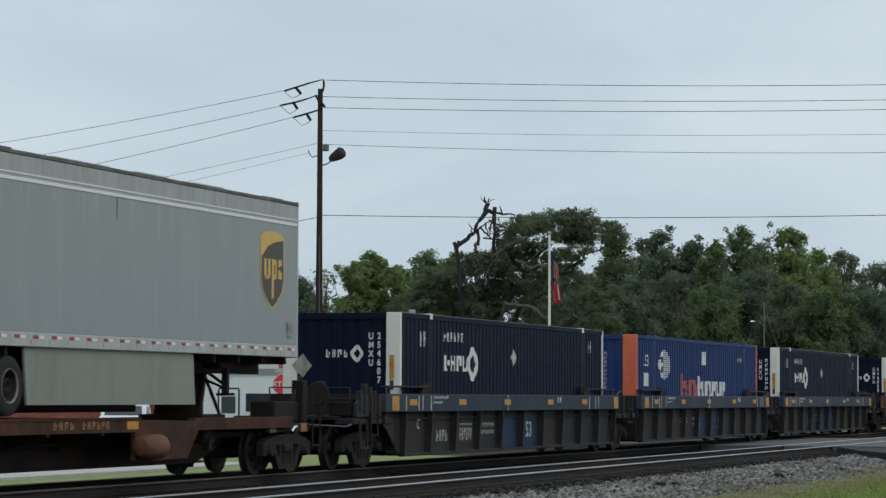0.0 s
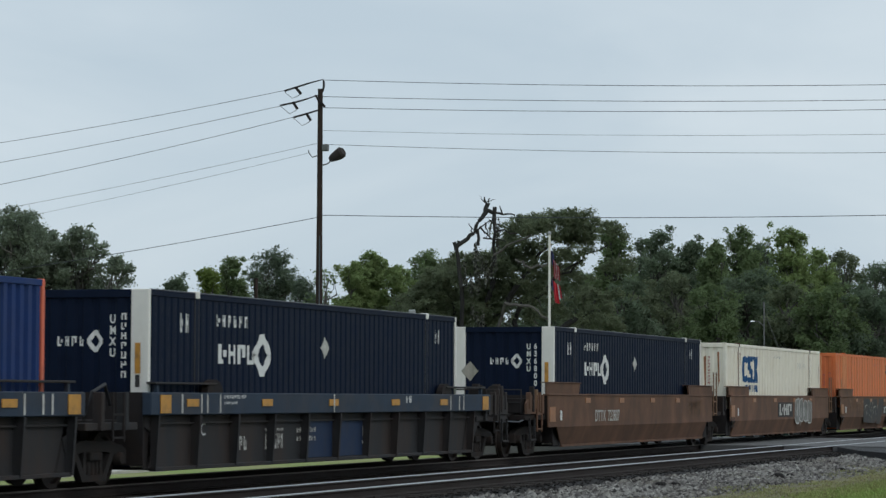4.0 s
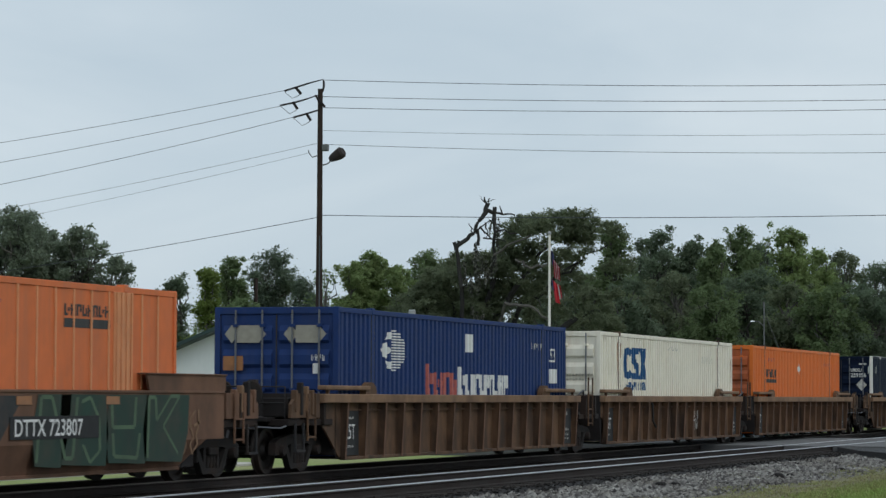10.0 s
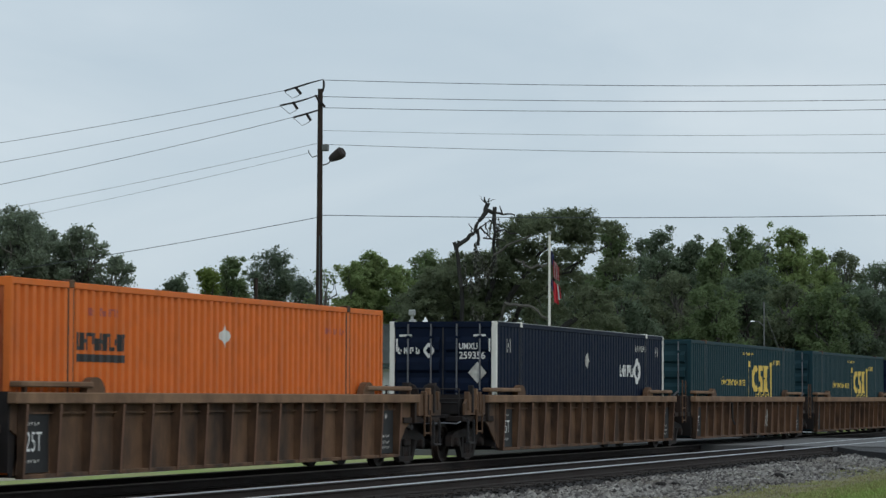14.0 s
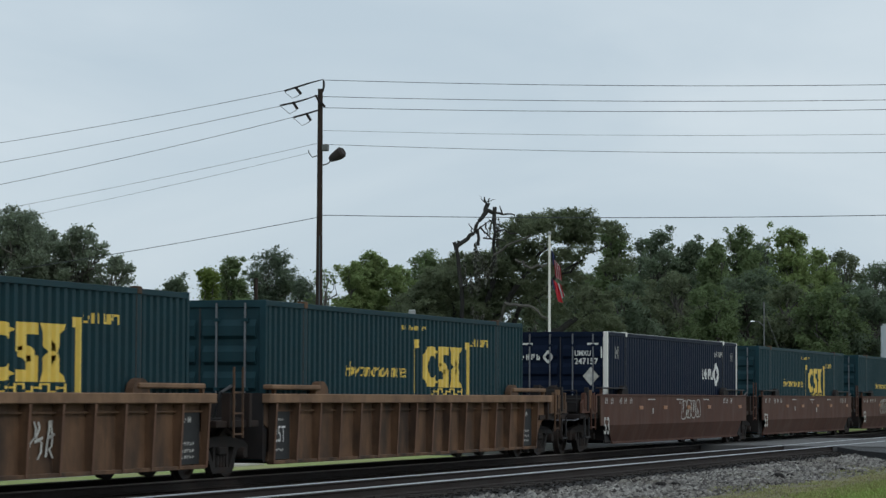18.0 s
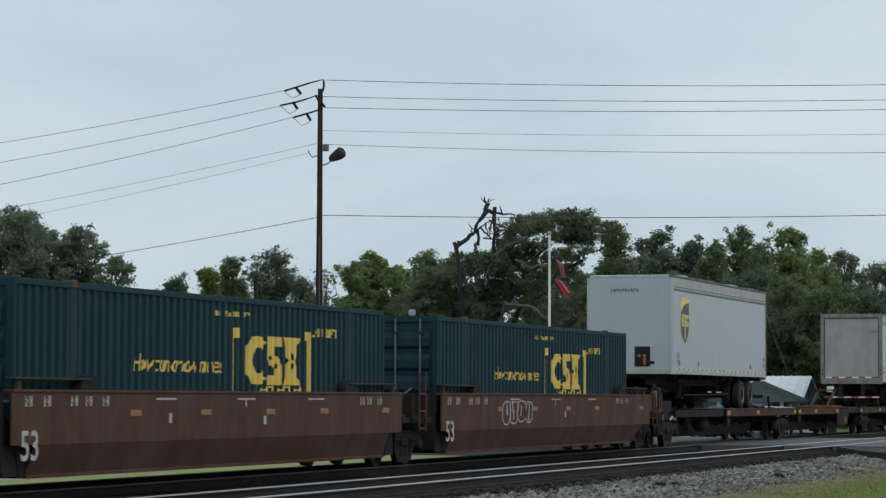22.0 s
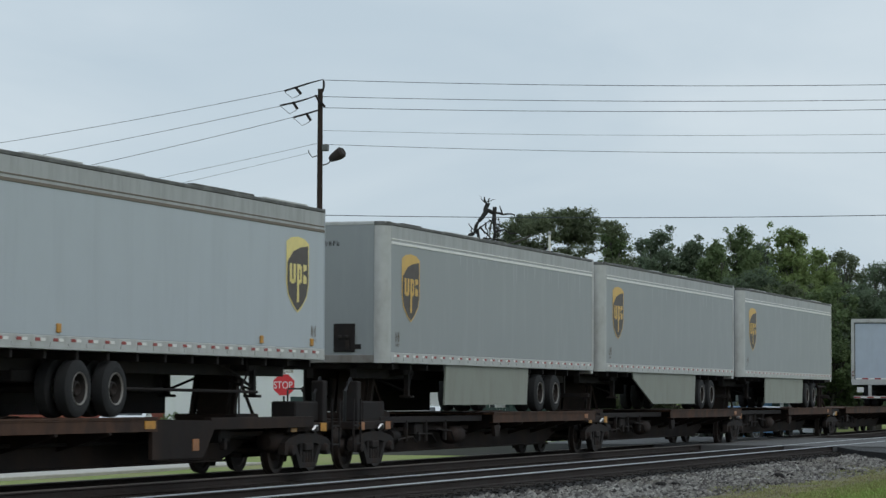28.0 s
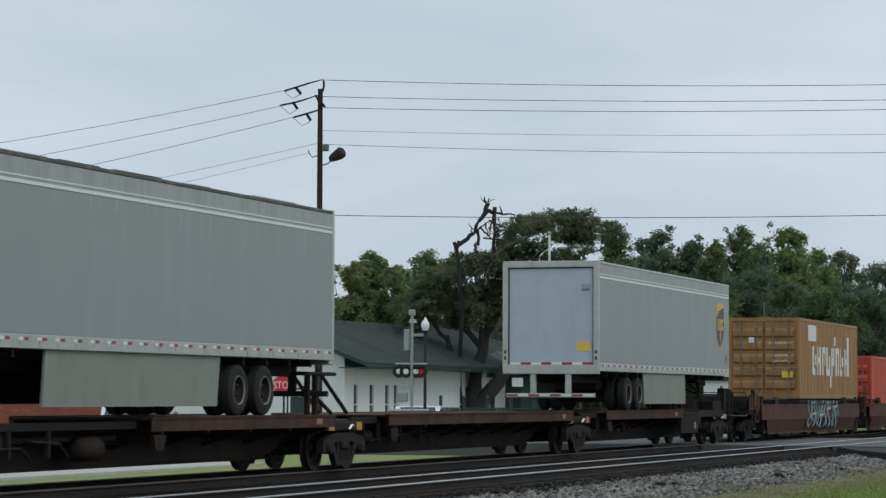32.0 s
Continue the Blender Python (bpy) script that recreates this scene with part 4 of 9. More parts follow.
for y in (0.95, 0.45, -0.15, -0.75):
    part("end_stiffener", Shape().box(-0.03, 0.03, y, y + 0.07, 0.1, 2.8, 0.008), M_PALE_RIB, cool)
# third set: brown, ribbed
container("royal blue container, doors to the front, in ribbed car", M_BLUE, M_BLUE, 179.1, end="door", side=STACK_SIDE_DOOR, front=STACK_DOOR, rail=M_BLUE)
container("cream corrugated container with blue emblem in ribbed car", M_CREAM, M_CREAM, 198.6, pitch=0.26, depth=0.078, end="door", side=WHITE_SIDE, front=WHITE_DOOR)
container("bright orange container, doors to the front, in ribbed car", M_ORANGE, M_ORANGE, 217.95, end="door", door_paint=M_ORANGE_DOOR,
          side=[("wordmark", bars(2.2, 1.86, 1.85, 0.27, 9, 0.95) + [rect(2.2, 4.05, 1.68, 1.8)], M_BLACKMARK), ("placard", [rhomb(8.05, 2.2, 0.46, 0.42)], M_MARK), ("number", bars(2.7, 2.4, 1.1, 0.12, 7), M_REDMARK), ("number", bars(12.9, 2.35, 1.1, 0.12, 7), M_REDMARK)],
          front=[("wordmark", bars(0.15, 2.22, 1.7, 0.22, 8, 0.85) + [rect(0.3, 1.8, 2.08, 2.18)], M_BLACKMARK)])
# fourth set: brown, ribbed
container("navy blue container, doors to the front, in ribbed car", M_NAVY, M_WHITE, 241.85, end="door", side=navy_side(True), front=NAVY_DOOR + [("number", typed("259356", 1.7, 2.04, 0.16, 0, 0.95, 0.004), M_MARK)])
container("dark teal container with yellow emblem in ribbed brown car", M_TEAL, M_TEAL, 261.45, end="door", side=GREEN_SIDE)
container("dark teal container with yellow emblem in ribbed brown car", M_TEAL, M_TEAL, 281.0, end="door", side=GREEN_SIDE)
# fifth set: brown, smooth
container("navy blue container, doors to the front, in smooth brown car", M_NAVY, M_WHITE, 304.95, end="door", side=[q for q in navy_side(True) if q[0] != "placard"], front=NAVY_DOOR + [("number", typed("247157", 1.7, 2.04, 0.16, 0, 0.95, 0.004), M_MARK)])
container("dark teal container with yellow emblem in smooth brown car", M_TEAL, M_TEAL, 324.55, end="door", side=GREEN_SIDE)
container("dark teal container with yellow emblem in smooth brown car", M_TEAL, M_TEAL, 344.1, end="door", side=GREEN_SIDE)
# last set
container("tan brown container with a white word, stacked above a well car", M_TAN, M_TAN, 518.35, length=12.19, height=2.9, base=1.43, pitch=0.28, depth=0.022, end="door", mid_posts=False,
          side=[("wordmark", bars(2.6, 0.87, 7.6, 1.05, 8, 0.75) + [rect(6.1, 6.4, 0.42, 0.87), rect(7.1, 7.35, 2.0, 2.35), rect(9.9, 10.25, 0.87, 2.4), rect(1.7, 3.3, 2.1, 2.68)], M_MARK)],
          front=[("writing", bars(1.5, 1.95, 0.8, 0.08, 8) + bars(1.6, 1.5, 0.6, 0.08, 6) + bars(1.6, 1.3, 0.6, 0.08, 6) + [rect(0.75, 0.95, 2.0, 2.2)], M_MARK), ("label_panel", [rect(1.95, 2.35, 0.75, 0.98)], M_YELLOW)])
container("low dark frame standing in the well under a tan container", M_DARK, M_DARK, 518.35, length=12.19, height=1.1, base=0.3, pitch=0.28, mid_posts=False)
container("red container with doors to the front in a well car", M_RED, M_RED, 534.0, length=12.19, height=2.75, base=0.45, pitch=0.28, end="door", mid_posts=False, front=[("writing", bars(0.3, 1.8, 0.9, 0.35, 6, 0.85), M_BLACKMARK)])

# ---- the train: running gear ----
WHEEL_R = 0.44
SET = Shape()
for sg in (-1, 1):
    SET.lathe([(0.1, sg * 0.60), (0.17, sg * 0.66), (0.2, sg * 0.70), (0.34, sg * 0.71), (0.36, sg * 0.675), (WHEEL_R + 0.025, sg * 0.675), (WHEEL_R + 0.025, sg * 0.70), (WHEEL_R, sg * 0.715), (WHEEL_R - 0.006, sg * 0.81),
               (0.36, sg * 0.815), (0.34, sg * 0.76), (0.2, sg * 0.76), (0.16, sg * 0.84), (0.05, sg * 0.84)], (0, 0, 0), "y", 28)
SET.tube([(0, -0.95, 0), (0, 0.95, 0)], 0.08, 12)
SET_MESH = SET.mesh("wheelset", True)
SET_MESH.materials.append(M_WHEEL)
CAP_MESH = Shape().lathe([(0.02, -0.06), (0.09, -0.05), (0.11, 0.0), (0.11, 0.08)], (0, -1.12, 0), "y", 14).mesh("bearing_cap", True)
CAP_MESH.materials.append(M_STEEL)
FRAME = Shape()
FRAME.prism([(-1.18, 0.36), (-1.18, 0.58), (-1.0, 0.66), (-0.4, 0.74), (0.4, 0.74), (1.0, 0.66), (1.18, 0.58), (1.18, 0.36), (1.0, 0.36), (0.98, 0.52), (0.62, 0.52), (0.44, 0.56), (-0.44, 0.56), (-0.62, 0.52), (-0.98, 0.52), (-1.0, 0.36)], "y", -1.1, -0.96)
FRAME.prism([(-0.72, 0.52), (-0.58, 0.54), (-0.32, 0.2), (0.32, 0.2), (0.58, 0.54), (0.72, 0.52), (0.42, 0.1), (-0.42, 0.1)], "y", -1.1, -0.98)
FRAME.prism([(-0.34, 0.2), (-0.24, 0.2), (-0.24, 0.58), (-0.34, 0.58)], "y", -1.08, -0.99)
FRAME.prism([(0.24, 0.2), (0.34, 0.2), (0.34, 0.58), (0.24, 0.58)], "y", -1.08, -0.99)
for k in (-0.14, 0.0, 0.14):
    FRAME.lathe([(0.055, 0.2), (0.06, 0.3), (0.055, 0.42)], (k, -1.04, 0), "z", 10)
FRAME.box(-0.2, 0.2, -1.14, -0.95, 0.42, 0.56, 0.02)
FRAME_MESH = FRAME.mesh("side_frame")
FRAME_MESH.materials.append(M_STEEL)
BOLSTER_MESH = Shape().box(-0.22, 0.22, -0.95, 0.95, 0.36, 0.62, 0.02).box(-0.9, 0.9, -0.12, 0.12, 0.3, 0.4, 0.01).mesh("truck")
BOLSTER_MESH.materials.append(M_STEEL)
WHEELSETS = []


def truck(car, x):
    """A two-axle truck under a car, at x along it."""
    t = part("truck", BOLSTER_MESH, M_STEEL, car, "dark oily two-axle truck")
    t.matrix_basis = pose(x, 0, 0)
    for rz in (0, 180):
        f = part("side_frame", FRAME_MESH, M_STEEL, t)
        f.matrix_basis = pose(0, 0, 0, 0, 0, rz)
    for k, ax in enumerate((-0.89, 0.89)):
        w = part("wheelset", SET_MESH, M_WHEEL, t)
        w.matrix_basis = pose(ax, 0, WHEEL_R)
        WHEELSETS.append((w, k))
        for rz in (0, 180):
            c = part("bearing_cap", CAP_MESH, M_STEEL, t)
            c.matrix_basis = pose(ax, 0, WHEEL_R, 0, 0, rz)
    return t


def ladder(car, x, z0, z1, y=-1.5, m=M_WELL):
    sh = Shape()
    for k in (-0.2, 0.2):
        sh.box(x + k - 0.018, x + k + 0.018, y - 0.005, y + 0.03, z0, z1, 0.006)
    for i in range(int((z1 - z0) / 0.36)):
        sh.box(x - 0.2, x + 0.2, y + 0.005, y + 0.035, z0 + 0.05 + i * 0.36, z0 + 0.085 + i * 0.36)
    part("ladder", sh, m, car)


def reflectors(car, xs, z, y, m, w=0.48, h=0.125):
    me = Shape().box(-w / 2, w / 2, -0.008, 0.004, -h / 2, h / 2, 0.002).mesh("reflector")
    me.materials.append(m)
    for x in xs:
        part("reflector", me, m, car).matrix_basis = pose(x, y, z)


def flat_marks(name, polys, m, car, y, label=""):
    sh = Shape()
    for p in polys:
        sh.poly([(x, y, z) for x, z in p])
    return lettering(part(name, sh, m, car, label))


def scrawl(x, z, w, h, seed, n=9, r=0.035, lean=0.2):
    """Loose strokes of spray paint as thin bent bands, no writing."""
    rg = random.Random(seed)
    out = []
    for i in range(n):
        cx = x + w * (i + 0.5) / n
        pts = [(cx + w / n * rg.uniform(-0.5, 0.5) + lean * (k / 5 - 0.5) * h, z + h * (k / 5) + rg.uniform(-0.03, 0.03)) for k in range(6)]
        for (a, b), (c, d) in zip(pts, pts[1:]):
            out.append([(a - r, b), (a + r, b), (c + r, d), (c - r, d)])
        if i % 2:
            k = z + h * rg.uniform(0.2, 0.8)
            out.append([(cx - w / n * 0.6, k), (cx + w / n * 0.6, k + 0.06), (cx + w / n * 0.6, k + 0.06 + 1.6 * r), (cx - w / n * 0.6, k + 1.6 * r)])
    return out


def bubble(x, z, w, h, n, seed, lean=0.1, r=0.03):
    """Swollen sprayed shapes: their bodies, and the bands that outline them."""
    rg = random.Random(seed)
    body, band = [], []
    for i in range(n):
        cx, cz = x + w * (i + 0.5) / n, z + h / 2 + rg.uniform(-0.03, 0.03)
        rw, rh = w / n * rg.uniform(0.5, 0.66), h / 2 * rg.uniform(0.86, 1.0)
        pts = []
        for k in range(14):
            g = 2 * math.pi * k / 14
            e = rg.uniform(0.82, 1.1)
            u = math.copysign(abs(math.cos(g)) ** 0.6, math.cos(g)) * rw * e
            v = math.copysign(abs(math.sin(g)) ** 0.6, math.sin(g)) * rh * min(1.0, e)
            pts.append((cx + u + lean * v, cz + v))
        body.append(pts)
        for k in range(14):
            (p, q), (s, t) = pts[k], pts[(k + 1) % 14]
            band.append([(p, q), (s, t), (s + (cx - s) * 0.14, t + (cz - t) * 0.1), (p + (cx - p) * 0.14, q + (cz - q) * 0.1)])
        for k in range(2):
            u, v = cx + rg.uniform(-0.4, 0.3) * rw, cz + rg.uniform(-0.6, 0.4) * rh
            m = rh * rg.uniform(0.3, 0.6)
            band.append([(u - r, v - m), (u + r, v - m), (u + r + lean * m, v + m), (u - r + lean * m, v + m)])
    return body, band


def well_car(label, style, s, joints, marks, rim=1.53):
    """An articulated well car. joints: places of its trucks from the first one at 0; marks(car, k, a, b) letters each unit."""
    car = thing("well_car", label, "freight car", TRAIN)
    paint = {"smooth": M_WELL, "ribbed": M_WELL_RIB, "blue": M_WELL_BLUE}[style]
    if "plated" in label:
        paint = M_WELL_PLATE
    low = {"smooth": M_WELL, "ribbed": M_WELL_RIB, "blue": M_WELL_GREY}[style]
    n = len(joints) - 1
    for x in joints:
        truck(car, x)
    for k in range(n):
        t0, t1 = joints[k], joints[k + 1]
        a = t0 + (0.35 if k == 0 else 1.3)
        b = t1 - (0.45 if k == n - 1 else 1.3)
        la, lb = t0 + 2.05, t1 - 2.0
        for sg in (-1, 1):
            sh = Shape()
            if style == "smooth":
                def wall(x0, x1, z0, y0, z1, y1, th=0.03):
                    return [(x0, y0, z0), (x1, y0, z0), (x1, y1, z1), (x0, y1, z1), (x0, y0 + th, z0), (x1, y0 + th, z0), (x1, y1 + th, z1), (x0, y1 + th, z1)]
                quads = [(0, 1, 2, 3), (4, 5, 6, 7), (0, 1, 5, 4), (3, 2, 6, 7), (0, 3, 7, 4), (1, 2, 6, 5)]
                sh.add(wall(a, b, 0.72, -1.5, rim - 0.01, -1.5), quads)
                v = wall(a, b, 0.27, -1.33, 0.72, -1.5)
                v[0], v[4], v[1], v[5] = (la, -1.33, 0.27), (la, -1.3, 0.27), (lb, -1.33, 0.27), (lb, -1.3, 0.27)
                v[3], v[7], v[2], v[6] = (a + 0.75, -1.5, 0.72), (a + 0.75, -1.47, 0.72), (b - 0.75, -1.5, 0.72), (b - 0.75, -1.47, 0.72)
                sh.add(v, quads)
                sh.box(a, b, -1.52, -1.36, rim - 0.045, rim, 0.008)
                sh.box(la, lb, -1.36, -1.28, 0.22, 0.275, 0.006)
                sh.v = [(x, y if sg < 0 else -y, z) for x, y, z in sh.v]
                part("well_side", sh, paint, car)
            else:
                z0, zt = (1.32, 1.49) if style == "ribbed" else (1.13, 1.5)
                top = Shape().box(a - 0.1, b + 0.1, -1.52, -1.36, z0, zt, 0.015)
                top.v = [(x, y if sg < 0 else -y, z) for x, y, z in top.v]
                side = part("top_chord", top, M_WELL_TOP if style == "ribbed" else paint, car)
                step = 1.06 if style == "ribbed" else 1.62
                cnt = int((lb - la + 1.2) / step)
                w0 = la - 0.5
                st = (lb - la + 1.0) / cnt
                sh.box(w0, w0 + cnt * st, -1.335, -1.315, 0.27, z0 + 0.01)
                sh.box(w0, w0 + cnt * st, -1.45, -1.32, 0.22, 0.285, 0.008)
                sh.box(w0, w0 + cnt * st, -1.39, -1.33, z0 - 0.15, z0 - 0.12)
                sh.v = [(x, y if sg < 0 else -y, z) for x, y, z in sh.v]
                part("well_side", sh, low, car)
                if sg < 0:
                    for i in range(cnt + 1):
                        x = w0 + i * st
                        rib = Shape().prism([(-1.334, 0.27), (-1.45, 0.27), (-1.505, z0 + 0.004), (-1.334, z0 + 0.004)], "x", x - 0.018, x + 0.018)
                        rib = part("rib", rib, low, car)
                        flange = Shape().add([(x + e, y + o, z) for y, z in ((-1.465, 0.24), (-1.522, z0 - 0.004)) for o in (0.0, 0.014) for e in (-0.035, 0.035)],
                                             [(0, 1, 3, 2), (4, 5, 7, 6), (0, 1, 5, 4), (2, 3, 7, 6), (0, 2, 6, 4), (1, 3, 7, 5)])
                        # ribbed cars: the bright edge beside each shaded rib is a paler flange colour
                        part("rib_flange", flange, M_WELL_PLATE if style == "ribbed" else low, rib)
                    if style == "blue":
                        for i in (cnt // 2 - 1, cnt // 2):
                            part("side_sheet", Shape().box(w0 + i * st + 0.04, w0 + (i + 1) * st - 0.04, -1.343, -1.336, 0.3, z0 - 0.14, 0.003), M_WELL_PATCH, car, "side sheet repainted in blue")
                    # end sheets round the truck
                    for e0, e1, sgn in ((a, w0, 1), (b, w0 + cnt * st, -1)):
                        pl = Shape().prism([(e0, z0), (e1, z0), (e1, 0.28), (e1 - sgn * 0.1, 0.28), (e0 + sgn * 0.35, 0.8), (e0, 0.95)], "y", -1.36, -1.32)
                        part("end_sheet", pl, low, car)
        # plates that close the well beside the trucks
        for e0, e1 in ((t0 + 1.35, la + 0.3), (lb - 0.3, t1 - 1.35)):
            part("well_end_plate", Shape().box(e0, e1, -1.325, -1.305, 0.26, 1.1), M_DARK, car)
        # floor and ends of the well
        fl = Shape().box(la - 0.2, lb + 0.2, -1.3, 1.3, 0.23, 0.282, 0.005)
        part("well_floor", fl, M_DARK, car)
        for e, sgn in ((la - 0.55, 1), (lb + 0.55, -1)):
            part("bulkhead", Shape().prism([(e, 1.1), (e + sgn * 0.06, 1.1), (e + sgn * 0.42, 0.25), (e + sgn * 0.36, 0.25)], "y", -1.34, 1.34), M_DARK, car)
        for e in (max(a - 0.06, t0 + 1.22), min(b + 0.02, t1 - 1.26)):
            part("end_bulkhead", Shape().box(e, e + 0.05, -1.36, 1.36, 0.32, 1.5), M_DARK, car)
        # corner brackets beside the container
        bz = rim if style == "smooth" else 1.49
        for x0, x1, taper in ((a - 0.05, a + 3.0, 1), (b - 3.1, b + 0.15, -1)):
            br = Shape()
            if style == "smooth" and "plated" in label:
                p = [(x0, bz), (x1 - (0.12 if taper > 0 else 0), bz), (x1 if taper > 0 else x1, bz + 0.27), (x0 + (0 if taper > 0 else 0.0), bz + 0.27)]
                if taper < 0:
                    p = [(x0 + 0.12, bz), (x1, bz), (x1, bz + 0.27), (x0, bz + 0.27)]
                br.prism(p, "y", -1.47, -1.43)
                br.box(x0, x1, -1.5, -1.3, bz + 0.262, bz + 0.285, 0.004)
                part("guide_bracket", br, paint, car)
            else:
                if style == "ribbed":
                    br.box(x0 + 0.1, x1 - 0.5, -1.5, -1.31, bz + 0.075, bz + 0.165, 0.02)
                else:
                    br.box(x0 + 0.2, x1 - 0.3, -1.48, -1.31, bz + 0.14, bz + 0.18, 0.01)
                q = part("guide_bracket", br, M_WELL_GREY if style != "ribbed" else M_WELL_TOP, car)
                xe = x1 - 0.35 if taper > 0 else x0 + 0.25
                part("guide_horn", Shape().prism([(xe + 0.33 * math.cos(radians(g)), bz + 0.24 * math.sin(radians(g))) for g in range(0, 181, 20)], "y", -1.46, -1.33), M_WELL_RIB if style == "ribbed" else M_DARK, q)
                for kx in (x0 + 0.35, x1 - 0.5):
                    part("bracket_post", Shape().box(kx, kx + 0.08, -1.44, -1.38, bz - 0.005, bz + 0.145), paint, q)
        marks(car, k, a, b)
    # platforms over the trucks
    for i, x in enumerate(joints):
        endcar = i in (0, n)
        x0, x1 = (x - 1.5, x + 1.2) if i == 0 else (x - 1.2, x + 1.5) if i == n else (x - 1.15, x + 1.15)
        part("end_platform", Shape().box(x0, x1, -1.05, 1.05, 0.98, 1.06, 0.01).box(x0, x1, -0.3, 0.3, 0.6, 0.98, 0.01), M_DARK, car)
        part("platform_beam", Shape().box(x0 + 0.2, x1 - 0.2, -1.4, -1.0, 0.9, 1.02, 0.01).box(x - 0.5, x - 0.38, -1.46, -1.3, 0.9, 1.5, 0.01).box(x + 0.38, x + 0.5, -1.46, -1.3, 0.9, 1.5, 0.01), M_SPINE if style != "blue" else M_WELL_GREY, car)
        if endcar:
            ladder(car, x - (0.3 if i == 0 else -0.3), 0.62, 1.5, -1.48, paint if style != "blue" else M_DARK)
        elif "plated" in label:
            ladder(car, x - 1.05, 0.9, 2.22, -1.54, M_WELL_TOP)
        else:
            ladder(car, x - (0.25 if style == "ribbed" else 0.0), 0.72, 1.95 if style != "blue" else 1.5, -1.52, paint if style != "blue" else M_DARK)
        if endcar:
            d = -1 if i == 0 else 1
            part("coupler", Shape().box(min(x + d * 1.2, x + d * 2.0), max(x + d * 1.2, x + d * 2.0), -0.16, 0.16, 0.72, 0.98, 0.03), M_STEEL, car)
            rail = Shape()
            for yy in (-1.25, -0.45, 0.45):
                rail.tube([(x + d * 1.1, yy, 1.0), (x + d * 1.1, yy, 1.62)], 0.016, 6)
            rail.tube([(x + d * 1.1, -1.25, 1.62), (x + d * 1.1, 0.45, 1.62)], 0.016, 6)
            rail.tube([(x + d * 1.1, -1.25, 1.32), (x + d * 1.1, 0.45, 1.32)], 0.016, 6)
            part("handrail", rail, M_WELL_GREY, car)
            part("air_hose", Shape().tube([(x + d * 1.5, -0.3, 0.8), (x + d * 1.75, -0.32, 0.5), (x + d * 1.95, -0.3, 0.42), (x + d * 2.05, -0.25, 0.6)], 0.03, 8), M_BLACKMETAL, car, soft=True)
            part("end_box", Shape().box(min(x + d * 0.5, x + d * 1.1), max(x + d * 0.5, x + d * 1.1), -1.3, -0.8, 1.06, 1.42, 0.02), M_DARK, car)
            part("brake_stand", Shape().box(min(x + d * 1.15, x + d * 1.3), max(x + d * 1.15, x + d * 1.3), -0.75, -0.6, 1.06, 1.75, 0.01).lathe([(0.02, -0.03), (0.22, -0.02), (0.24, 0.0), (0.22, 0.02), (0.02, 0.03)], (x + d * 1.36, -0.68, 1.5), "x", 14), M_STEEL, car)
            part("end_bracket", Shape().prism([(x - d * 0.2, 1.05), (x + d * 1.25, 1.05), (x + d * 1.25, 1.3), (x + d * 0.9, 1.5), (x - d * 0.2, 1.5)], "y", -1.44, -1.38), paint if style != "blue" else M_WELL_GREY, car)
            for k in range(4):
                part("end_fitting", Shape().box(x + d * (0.2 + 0.28 * k) - 0.05, x + d * (0.2 + 0.28 * k) + 0.05, -1.47, -1.36, 1.1 + 0.06 * (k % 2), 1.56 + 0.07 * (k % 3), 0.012), (paint, M_WELL_TOP, M_DARK, paint)[k] if style != "blue" else M_WELL_GREY, car)
            part("cut_lever", Shape().tube([(x + d * 1.3, -1.35, 0.9), (x + d * 1.45, -1.3, 0.86), (x + d * 1.6, -0.4, 0.9)], 0.018, 6), M_ROD, car, soft=True)
            part("step_iron", Shape().box(x + d * 0.9 - 0.22, x + d * 0.9 + 0.22, -1.5, -1.42, 0.42, 0.46).box(x + d * 0.9 - 0.22, x + d * 0.9 - 0.18, -1.48, -1.44, 0.46, 0.95).box(x + d * 0.9 + 0.18, x + d * 0.9 + 0.22, -1.48, -1.44, 0.46, 0.95), M_WELL_GREY, car)
        else:
            part("hose_loop", Shape().tube([(x - 0.4, -1.1, 1.06), (x - 0.3, -1.2, 1.5), (x + 0.1, -1.22, 1.62), (x + 0.5, -1.12, 1.3)], 0.03, 8), M_BLACKMETAL, car, soft=True)
    MOVING.append((car, s, 0.0, 0))
    return car


